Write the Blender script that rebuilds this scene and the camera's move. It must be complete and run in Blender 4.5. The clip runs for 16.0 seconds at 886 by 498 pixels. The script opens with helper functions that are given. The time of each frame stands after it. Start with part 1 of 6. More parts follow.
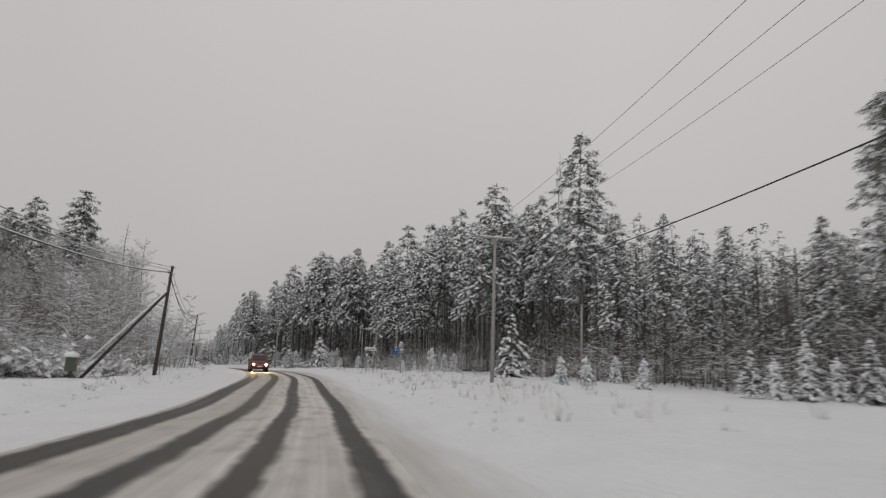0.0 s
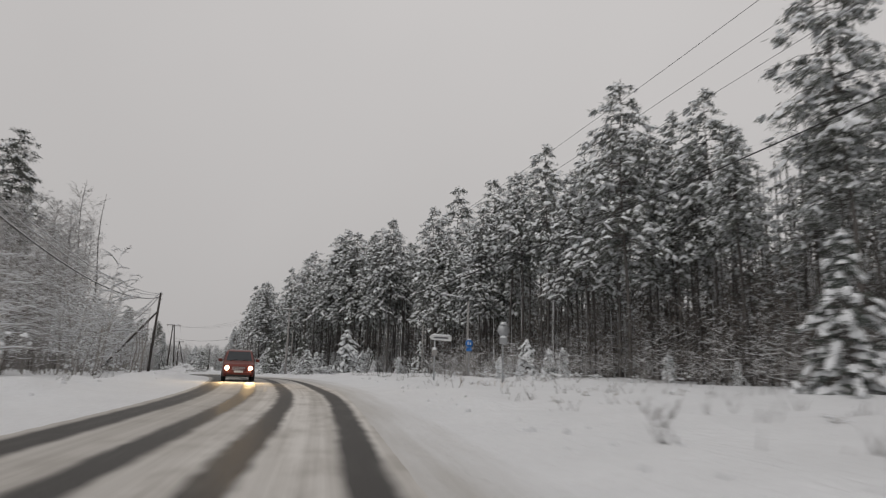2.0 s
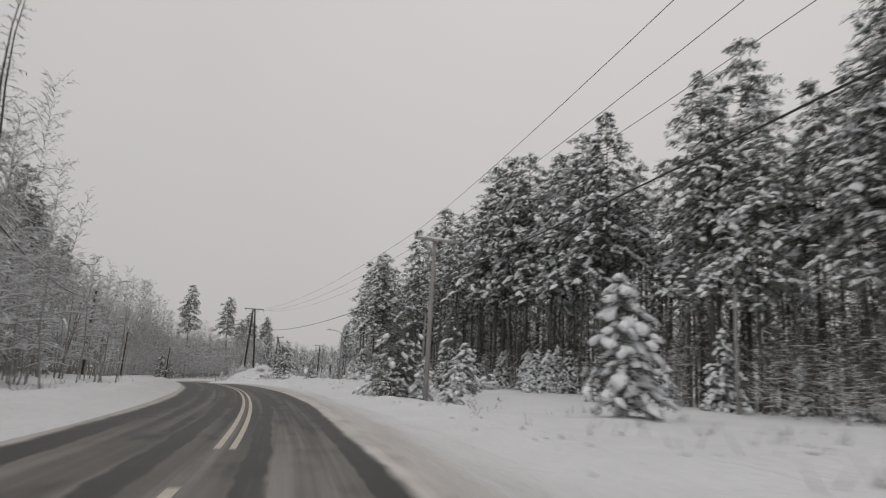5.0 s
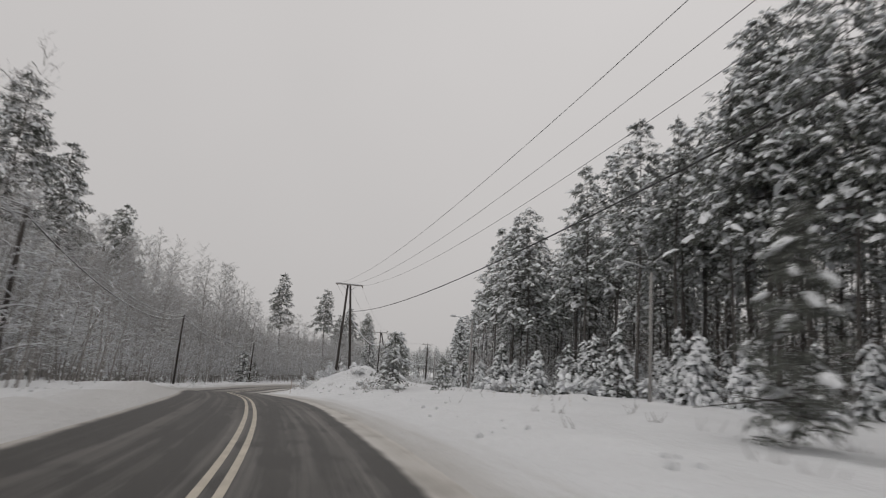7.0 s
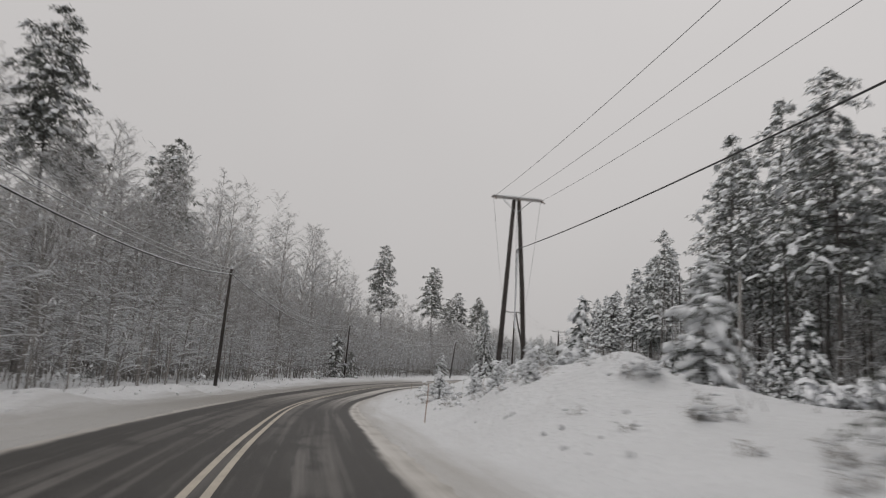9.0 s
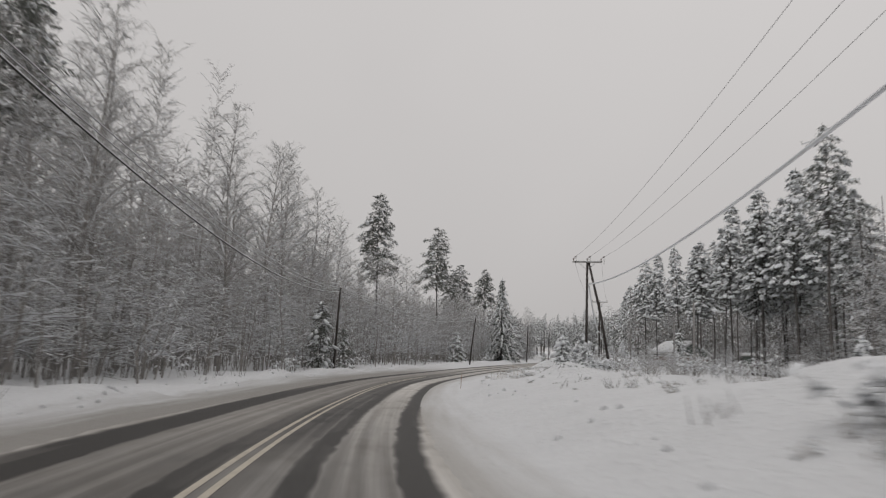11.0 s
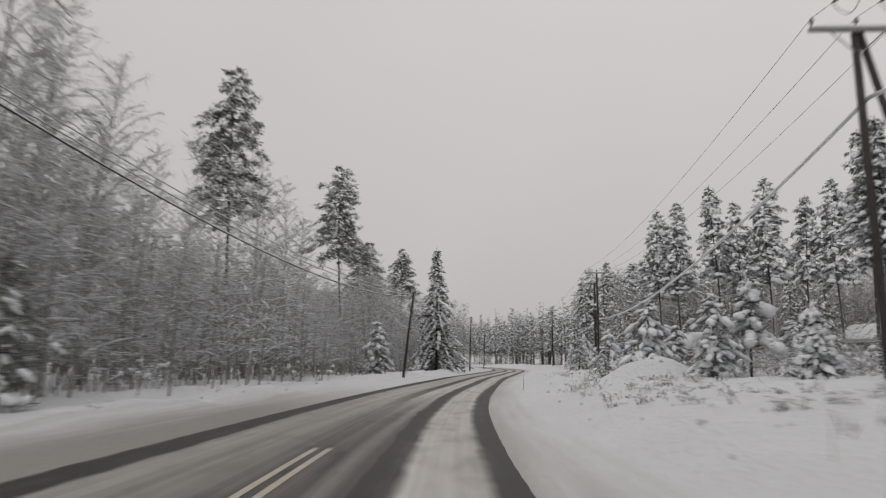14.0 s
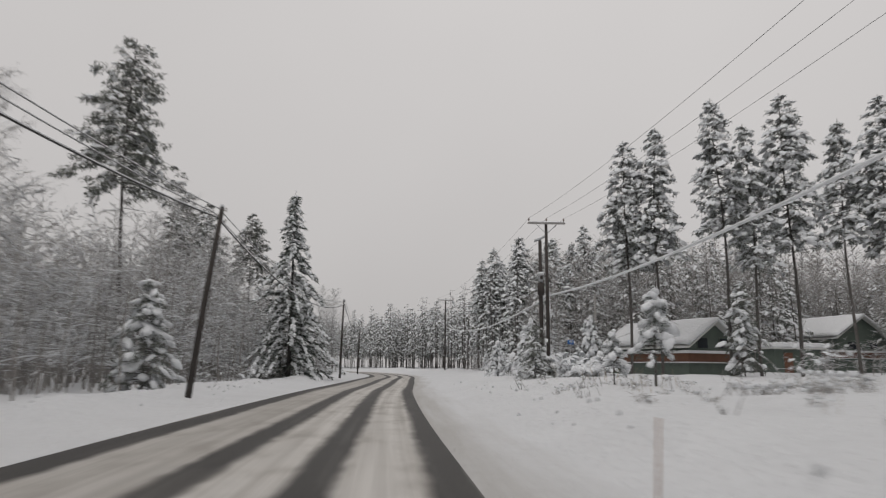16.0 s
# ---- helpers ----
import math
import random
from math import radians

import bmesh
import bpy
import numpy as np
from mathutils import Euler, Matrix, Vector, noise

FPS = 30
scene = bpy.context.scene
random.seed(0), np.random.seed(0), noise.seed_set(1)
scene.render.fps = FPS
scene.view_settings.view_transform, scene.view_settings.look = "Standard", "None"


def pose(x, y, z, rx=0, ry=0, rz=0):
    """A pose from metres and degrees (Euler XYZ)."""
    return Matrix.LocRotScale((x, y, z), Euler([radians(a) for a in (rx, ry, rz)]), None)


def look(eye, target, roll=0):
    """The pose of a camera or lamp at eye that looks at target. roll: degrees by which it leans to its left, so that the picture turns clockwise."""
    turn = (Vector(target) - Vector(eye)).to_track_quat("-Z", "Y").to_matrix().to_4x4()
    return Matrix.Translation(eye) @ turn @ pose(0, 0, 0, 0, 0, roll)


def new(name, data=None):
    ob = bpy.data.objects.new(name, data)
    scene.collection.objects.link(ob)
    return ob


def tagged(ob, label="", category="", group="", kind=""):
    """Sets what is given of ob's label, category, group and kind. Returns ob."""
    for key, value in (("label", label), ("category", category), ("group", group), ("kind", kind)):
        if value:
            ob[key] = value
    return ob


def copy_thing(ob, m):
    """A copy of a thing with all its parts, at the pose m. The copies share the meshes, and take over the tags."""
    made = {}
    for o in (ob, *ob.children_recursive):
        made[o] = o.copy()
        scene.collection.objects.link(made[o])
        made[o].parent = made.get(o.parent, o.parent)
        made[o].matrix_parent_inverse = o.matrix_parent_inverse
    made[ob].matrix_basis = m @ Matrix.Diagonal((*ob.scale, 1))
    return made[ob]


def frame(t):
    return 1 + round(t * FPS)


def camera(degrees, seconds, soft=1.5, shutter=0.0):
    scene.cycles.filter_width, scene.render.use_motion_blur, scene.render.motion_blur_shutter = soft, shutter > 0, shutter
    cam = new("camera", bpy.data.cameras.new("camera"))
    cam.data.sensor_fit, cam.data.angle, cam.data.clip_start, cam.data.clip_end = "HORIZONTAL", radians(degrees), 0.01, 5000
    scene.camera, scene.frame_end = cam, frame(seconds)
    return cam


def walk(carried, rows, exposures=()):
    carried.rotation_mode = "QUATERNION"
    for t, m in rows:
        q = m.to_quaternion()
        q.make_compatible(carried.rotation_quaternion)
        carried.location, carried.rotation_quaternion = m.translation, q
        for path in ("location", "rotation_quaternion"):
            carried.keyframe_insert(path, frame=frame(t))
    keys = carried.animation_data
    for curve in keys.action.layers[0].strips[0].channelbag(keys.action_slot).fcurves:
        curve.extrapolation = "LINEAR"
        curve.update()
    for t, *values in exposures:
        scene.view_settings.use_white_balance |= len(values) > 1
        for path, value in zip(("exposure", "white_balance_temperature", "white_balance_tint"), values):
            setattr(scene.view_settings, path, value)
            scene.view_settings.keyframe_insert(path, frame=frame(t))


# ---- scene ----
cam = camera(69.2, 16.0, soft=1.15, shutter=0.5)
METRES, EYE, TILT, LEAN, TURN = 250.0, 1.3, 0.0, 1.6, 0.0
ROWS = [
    (0.0, 0.0, 0.0, 0.0, -0.7, 10.61, -3.73),
    (0.5, -0.0052, 0.0313, -0.0006, -0.07, 10.63, -3.6),
    (1.0, -0.0106, 0.063, -0.0011, 0.43, 10.19, -3.54),
    (1.5, -0.0162, 0.0949, -0.0015, 1.95, 10.55, -3.59),
    (2.0, -0.0227, 0.1265, -0.0014, 1.57, 10.9, -3.26),
    (2.5, -0.0303, 0.1607, -0.0011, 3.82, 11.21, -3.54),
    (3.0, -0.0379, 0.1932, -0.0009, 3.48, 11.49, -3.45),
    (3.5, -0.0465, 0.2242, -0.0007, 5.24, 11.42, -3.9),
    (4.0, -0.0562, 0.2554, -0.0004, 7.92, 11.08, -4.41),
    (6.5, -0.1202, 0.4013, -0.0028, 17.87, 10.56, -5.41),
    (7.0, -0.1362, 0.4297, -0.0034, 20.28, 10.3, -5.53),
    (7.5, -0.1533, 0.4576, -0.004, 20.18, 10.14, -5.19),
    (8.0, -0.1714, 0.4843, -0.0049, 25.78, 9.64, -5.8),
    (8.5, -0.1906, 0.5101, -0.006, 27.24, 9.28, -5.79),
    (9.0, -0.2103, 0.5346, -0.0074, 28.77, 8.82, -5.7),
    (11.5, -0.3042, 0.6573, -0.017, 26.27, 7.87, -3.22),
    (12.0, -0.3195, 0.6823, -0.0186, 24.73, 8.05, -2.93),
    (12.5, -0.3342, 0.7076, -0.0197, 23.16, 8.19, -2.75),
    (13.0, -0.348, 0.7336, -0.0207, 21.7, 8.52, -2.89),
    (13.5, -0.3607, 0.7603, -0.0214, 20.19, 8.97, -2.82),
    (14.0, -0.372, 0.7876, -0.0222, 18.07, 9.43, -2.29),
    (14.5, -0.3822, 0.8161, -0.0228, 13.58, 9.75, -1.78),
    (15.0, -0.3902, 0.8431, -0.0233, 10.98, 9.88, -1.75),
    (15.5, -0.3972, 0.8704, -0.0236, 8.73, 10.05, -1.91),
    (16.0, -0.4036, 0.8985, -0.0238, 6.66, 10.23, -2.12),
]
EXPOSURES = [(0.0, -0.14), (3.0, -0.10), (5.0, 0.0), (16.0, 0.0)]
walk(cam, [(t, pose(0, 0, EYE, TILT, LEAN, TURN) @ pose(METRES * x, METRES * y, METRES * z, 90 + pitch, roll, yaw)) for t, x, y, z, yaw, pitch, roll in ROWS], EXPOSURES)

# ---- overcast winter daylight ----
world = bpy.data.worlds.new("overcast_sky")
scene.world = world
world.use_nodes = True
wn, wl = world.node_tree.nodes, world.node_tree.links
wn.clear()
sky = wn.new("ShaderNodeTexSky")
sky.sky_type, sky.sun_disc = "NISHITA", False
sky.sun_elevation, sky.sun_rotation = radians(14), radians(205)
sky.air_density, sky.dust_density, sky.ozone_density = 1.0, 6.0, 1.0
grey = wn.new("ShaderNodeHueSaturation")
grey.inputs["Saturation"].default_value = 0.0
cloud_mix = wn.new("ShaderNodeMix")
cloud_mix.data_type = "RGBA"
cloud_mix.inputs[0].default_value = 0.93
clouds = wn.new("ShaderNodeTexNoise")
clouds.inputs["Scale"].default_value, clouds.inputs["Detail"].default_value = 1.3, 3.0
cloud_tone = wn.new("ShaderNodeMapRange")
cloud_tone.inputs["From Min"].default_value, cloud_tone.inputs["From Max"].default_value = 0.2, 0.8
cloud_tone.inputs["To Min"].default_value, cloud_tone.inputs["To Max"].default_value = 0.93, 1.07
cloud_colour = wn.new("ShaderNodeMix")
cloud_colour.data_type, cloud_colour.blend_type = "RGBA", "MULTIPLY"
cloud_colour.inputs[0].default_value = 1.0
CLOUD = (6.05, 5.84, 5.78, 1)
cloud_colour.inputs[6].default_value = CLOUD
background = wn.new("ShaderNodeBackground")
background.inputs["Strength"].default_value = 0.1
wo = wn.new("ShaderNodeOutputWorld")
coord = wn.new("ShaderNodeTexCoord")
wl.new(coord.outputs["Generated"], clouds.inputs["Vector"])
wl.new(clouds.outputs["Fac"], cloud_tone.inputs["Value"])
height = wn.new("ShaderNodeSeparateXYZ")
wl.new(coord.outputs["Generated"], height.inputs[0])
overcast = wn.new("ShaderNodeMapRange")
overcast.inputs["From Min"].default_value, overcast.inputs["From Max"].default_value = 0.0, 0.55
overcast.inputs["To Min"].default_value, overcast.inputs["To Max"].default_value = 0.84, 1.05
wl.new(height.outputs[2], overcast.inputs["Value"])
tone = wn.new("ShaderNodeMath")
tone.operation = "MULTIPLY"
wl.new(overcast.outputs[0], tone.inputs[0])
wl.new(cloud_tone.outputs[0], tone.inputs[1])
wl.new(tone.outputs[0], cloud_colour.inputs[7])
wl.new(sky.outputs[0], grey.inputs["Color"])
wl.new(grey.outputs[0], cloud_mix.inputs[6])
wl.new(cloud_colour.outputs[2], cloud_mix.inputs[7])
wl.new(cloud_mix.outputs[2], background.inputs["Color"])
wl.new(background.outputs[0], wo.inputs[0])

sun = new("sun", bpy.data.lights.new("sun", "SUN"))
sun.data.energy, sun.data.angle, sun.data.color = 0.5, radians(60), (1.0, 0.97, 0.94)
sun.matrix_world = look((0, 0, 50), (0.25, 0.55, 50 - 1.2))


# ---- materials ----
def material(name, colour, rough=0.8, metal=0.0, spread=0.25, scale=6.0, fine=60.0, bump=0.15, bump_dist=0.02, per_object=0.0, emit=None):
    """A procedural surface: colour varied at two scales, with relief."""
    m = bpy.data.materials.new(name)
    m.use_nodes = True
    nt = m.node_tree
    p = nt.nodes["Principled BSDF"]
    p.inputs["Roughness"].default_value, p.inputs["Metallic"].default_value = rough, metal
    tc = nt.nodes.new("ShaderNodeTexCoord")
    n1, n2 = nt.nodes.new("ShaderNodeTexNoise"), nt.nodes.new("ShaderNodeTexNoise")
    for n, s in ((n1, scale), (n2, fine)):
        n.inputs["Scale"].default_value, n.inputs["Detail"].default_value = s, 4.0
        nt.links.new(tc.outputs["Object"], n.inputs["Vector"])
    add = nt.nodes.new("ShaderNodeMath")
    add.operation = "ADD"
    nt.links.new(n1.outputs["Fac"], add.inputs[0])
    nt.links.new(n2.outputs["Fac"], add.inputs[1])
    rng = nt.nodes.new("ShaderNodeMapRange")
    rng.inputs["From Min"].default_value, rng.inputs["From Max"].default_value = 0.6, 1.4
    rng.inputs["To Min"].default_value, rng.inputs["To Max"].default_value = 1 - spread, 1 + spread
    nt.links.new(add.outputs[0], rng.inputs["Value"])
    val = rng.outputs[0]
    if per_object:
        info = nt.nodes.new("ShaderNodeObjectInfo")
        r2 = nt.nodes.new("ShaderNodeMapRange")
        r2.inputs["To Min"].default_value, r2.inputs["To Max"].default_value = 1 - per_object, 1 + per_object
        nt.links.new(info.outputs["Random"], r2.inputs["Value"])
        mul = nt.nodes.new("ShaderNodeMath")
        mul.operation = "MULTIPLY"
        nt.links.new(val, mul.inputs[0])
        nt.links.new(r2.outputs[0], mul.inputs[1])
        val = mul.outputs[0]
    mix = nt.nodes.new("ShaderNodeVectorMath")
    mix.operation = "SCALE"
    mix.inputs[0].default_value = colour
    nt.links.new(val, mix.inputs["Scale"])
    nt.links.new(mix.outputs[0], p.inputs["Base Color"])
    if bump:
        b = nt.nodes.new("ShaderNodeBump")
        b.inputs["Strength"].default_value, b.inputs["Distance"].default_value = bump, bump_dist
        nt.links.new(add.outputs[0], b.inputs["Height"])
        nt.links.new(b.outputs[0], p.inputs["Normal"])
    if emit:
        p.inputs["Emission Color"].default_value = (*emit[0], 1)
        p.inputs["Emission Strength"].default_value = emit[1]
    return m


SNOW = material("snow", (0.70, 0.71, 0.725), 0.85, spread=0.06, scale=0.35, fine=5.0, bump=0.6, bump_dist=0.2)
TREE_SNOW = material("snow_on_branches", (0.80, 0.815, 0.835), 0.9, spread=0.08, scale=3.0, fine=25.0, bump=0.3, bump_dist=0.05)
NEEDLE = material("pine_needles", (0.14, 0.148, 0.13), 0.75, spread=0.45, scale=1.2, fine=14.0, bump=0.0, per_object=0.3)
SPRUCE = material("spruce_needles", (0.085, 0.098, 0.085), 0.75, spread=0.45, scale=1.2, fine=14.0, bump=0.0, per_object=0.25)
BARK = material("pine_bark", (0.098, 0.09, 0.084), 0.9, spread=0.5, scale=3.0, fine=30.0, bump=0.8, bump_dist=0.03, per_object=0.3)
TWIG = material("bare_twigs", (0.30, 0.285, 0.268), 0.9, spread=0.35, scale=2.0, fine=18.0, bump=0.0, per_object=0.25)
THICKET = material("thicket_twigs", (0.30, 0.285, 0.272), 0.9, spread=0.4, scale=0.6, fine=8.0, bump=0.0)
# darker version of the thicket twigs: forest-interior shade put into the colour
SHADED_TWIG = material("shaded_twigs", (0.14, 0.125, 0.112), 0.9, spread=0.4, scale=0.6, fine=8.0, bump=0.0)
BIRCH = material("grey_birch_bark", (0.26, 0.245, 0.23), 0.85, spread=0.55, scale=2.5, fine=20.0, bump=0.3, per_object=0.3)
POLE = material("tarred_pole_wood", (0.055, 0.047, 0.043), 0.85, spread=0.4, scale=2.0, fine=40.0, bump=0.5)
GREY_POLE = material("weathered_pole_wood", (0.30, 0.29, 0.28), 0.85, spread=0.25, scale=2.0, fine=40.0, bump=0.4)
STEEL = material("galvanised_steel", (0.38, 0.39, 0.40), 0.45, 0.7, spread=0.15, scale=4.0, fine=50.0, bump=0.05)
CABLE = material("black_cable", (0.035, 0.034, 0.034), 0.6, spread=0.2, scale=3.0, bump=0.0)
LINE_WIRE = material("aluminium_conductor", (0.20, 0.20, 0.205), 0.5, 0.5, spread=0.15, scale=3.0, bump=0.0)
CERAMIC = material("insulator_ceramic", (0.18, 0.14, 0.12), 0.25, spread=0.1, bump=0.0)
STRAW = material("dry_grass", (0.33, 0.26, 0.17), 0.9, spread=0.4, scale=2.0, bump=0.0)


def road_material():
    """Asphalt with bare wheel tracks between strips of packed snow; the UV map holds metres across and along."""
    m = bpy.data.materials.new("winter_road")
    m.use_nodes = True
    nt = m.node_tree
    N, L = nt.nodes, nt.links
    p = N["Principled BSDF"]

    def math_node(op, a, b=None, clamp=False):
        n = N.new("ShaderNodeMath")
        n.operation, n.use_clamp = op, clamp
        for k, v in enumerate((a, b)):
            if v is None:
                continue
            if isinstance(v, (int, float)):
                n.inputs[k].default_value = v
            else:
                L.new(v, n.inputs[k])
        return n.outputs[0]

    def ranged(v, a, b, c, d, smooth=True):
        n = N.new("ShaderNodeMapRange")
        n.interpolation_type = "SMOOTHSTEP" if smooth else "LINEAR"
        for k, x in zip(("From Min", "From Max", "To Min", "To Max"), (a, b, c, d)):
            n.inputs[k].default_value = x
        L.new(v, n.inputs["Value"])
        return n.outputs[0]

    uv = N.new("ShaderNodeUVMap")
    sep = N.new("ShaderNodeSeparateXYZ")
    L.new(uv.outputs[0], sep.inputs[0])

    def streaks(sx, sy, detail=4.0):
        mp = N.new("ShaderNodeMapping")
        mp.inputs["Scale"].default_value = (sx, sy, 1)
        L.new(uv.outputs[0], mp.inputs[0])
        t = N.new("ShaderNodeTexNoise")
        t.inputs["Scale"].default_value, t.inputs["Detail"].default_value = 1.0, detail
        L.new(mp.outputs[0], t.inputs["Vector"])
        return t.outputs["Fac"]

    long_streak, patch, grain = streaks(3.6, 0.05), streaks(1.4, 0.55), streaks(60, 60)
    wander = math_node("MULTIPLY", math_node("SUBTRACT", streaks(0.02, 0.05, 2.0), 0.5), 0.5)
    u = math_node("ADD", sep.outputs[0], math_node("ADD", wander, math_node("MULTIPLY", math_node("SUBTRACT", streaks(1.5, 1.1, 6.0), 0.5), 0.22)))
    v = sep.outputs[1]

    def along(stops):
        r = N.new("ShaderNodeValToRGB")
        e0, e1 = r.color_ramp.elements
        e0.position, e0.color = stops[0][0] * 0.002, (stops[0][1],) * 3 + (1,)
        e1.position, e1.color = stops[-1][0] * 0.002, (stops[-1][1],) * 3 + (1,)
        for at, c in stops[1:-1]:
            r.color_ramp.elements.new(at * 0.002).color = (c, c, c, 1)
        L.new(math_node("MULTIPLY", v, 0.002), r.inputs[0])
        return r.outputs[0]

    # snow creeps in from both edges where the road is ploughed narrower
    creep = along([(100, 0.05), (140, 0.12), (160, 0.2), (235, 0.2), (262, 0.0), (330, 0.0)])
    u = math_node("MULTIPLY", u, math_node("ADD", 1.0, math_node("MULTIPLY", creep, ranged(u, -0.5, 0.5, 0.35, 1.0))))
    later = along([(140, 0.0), (250, 1.0), (400, 1.0)])
    bare = None
    for centre, end, half in ((2.55, 2.72, 0.27), (0.82, 1.12, 0.26), (-0.69, -0.38, 0.27), (-2.42, -2.6, 0.36)):
        middle = math_node("ADD", centre, math_node("MULTIPLY", later, end - centre))
        d = math_node("ABSOLUTE", math_node("SUBTRACT", u, middle))
        track = ranged(d, half - 0.10, half + 0.14, 1.0, 0.0)
        if centre == -0.69:
            track = math_node("MULTIPLY", track, along([(245, 1.0), (275, 0.4), (302, 0.4), (320, 1.0)]))
        bare = track if bare is None else math_node("MAXIMUM", bare, track)
    d = math_node("ABSOLUTE", math_node("ADD", u, 2.95))
    bare = math_node("MAXIMUM", bare, math_node("MULTIPLY", ranged(d, 0.2, 0.5, 1.0, 0.0), along([(236, 0.0), (248, 1.0), (266, 1.0), (280, 0.0)])))
    # stretches where traffic has worn the snow off between the tracks
    full = along([(114, 0.0), (132, 0.12), (146, 0.7), (158, 1.0), (232, 1.0), (250, 0.55), (268, 0.0)])
    lane = along([(235, 0.0), (250, 0.95), (284, 0.92), (298, 0.75), (314, 0.0)])
    au = math_node("ABSOLUTE", u)
    inner = ranged(au, 2.55, 3.0, 1.0, 0.0)
    worn = math_node("MULTIPLY", math_node("MAXIMUM", math_node("MULTIPLY", full, inner), math_node("MULTIPLY", math_node("MULTIPLY", lane, inner), math_node("MULTIPLY", ranged(u, 1.05, 1.35, 1.0, 0.0), ranged(u, -0.9, -0.2, 0.45, 1.0)))), ranged(long_streak, 0.36, 0.70, 1.0, 0.82))
    bare = math_node("MAXIMUM", bare, worn, True)
    thin = ranged(long_streak, 0.42, 0.78, 0.0, 0.09)
    snow = math_node("SUBTRACT", math_node("ADD", math_node("SUBTRACT", 1.0, bare), math_node("MULTIPLY", thin, ranged(au, 2.0, 3.2, 1.0, 0.4))), ranged(patch, 0.45, 0.8, 0.0, 0.22), True)
    black = N.new("ShaderNodeMix")
    black.data_type = "RGBA"
    black.inputs[6].default_value, black.inputs[7].default_value = (0.015, 0.0131, 0.0112, 1), (0.030, 0.0262, 0.0222, 1)
    L.new(grain, black.inputs[0])
    white = N.new("ShaderNodeMix")
    white.data_type = "RGBA"
    white.inputs[6].default_value, white.inputs[7].default_value = (0.30, 0.28, 0.255, 1), (0.63, 0.61, 0.58, 1)
    L.new(math_node("MULTIPLY", ranged(math_node("ADD", math_node("MULTIPLY", long_streak, 0.6), math_node("MULTIPLY", patch, 0.9)), 0.45, 1.0, 0.15, 1.0), ranged(u, -0.6, 0.6, 0.6, 1.0)), white.inputs[0])
    both = N.new("ShaderNodeMix")
    both.data_type = "RGBA"
    L.new(snow, both.inputs[0])
    L.new(black.outputs[2], both.inputs[6])
    L.new(white.outputs[2], both.inputs[7])
    L.new(both.outputs[2], p.inputs["Base Color"])
    L.new(ranged(snow, 0.0, 0.7, 0.6, 0.9), p.inputs["Roughness"])
    b = N.new("ShaderNodeBump")
    b.inputs["Strength"].default_value, b.inputs["Distance"].default_value = 0.5, 0.03
    L.new(math_node("ADD", snow, math_node("MULTIPLY", grain, 0.25)), b.inputs["Height"])
    L.new(b.outputs[0], p.inputs["Normal"])
    return m


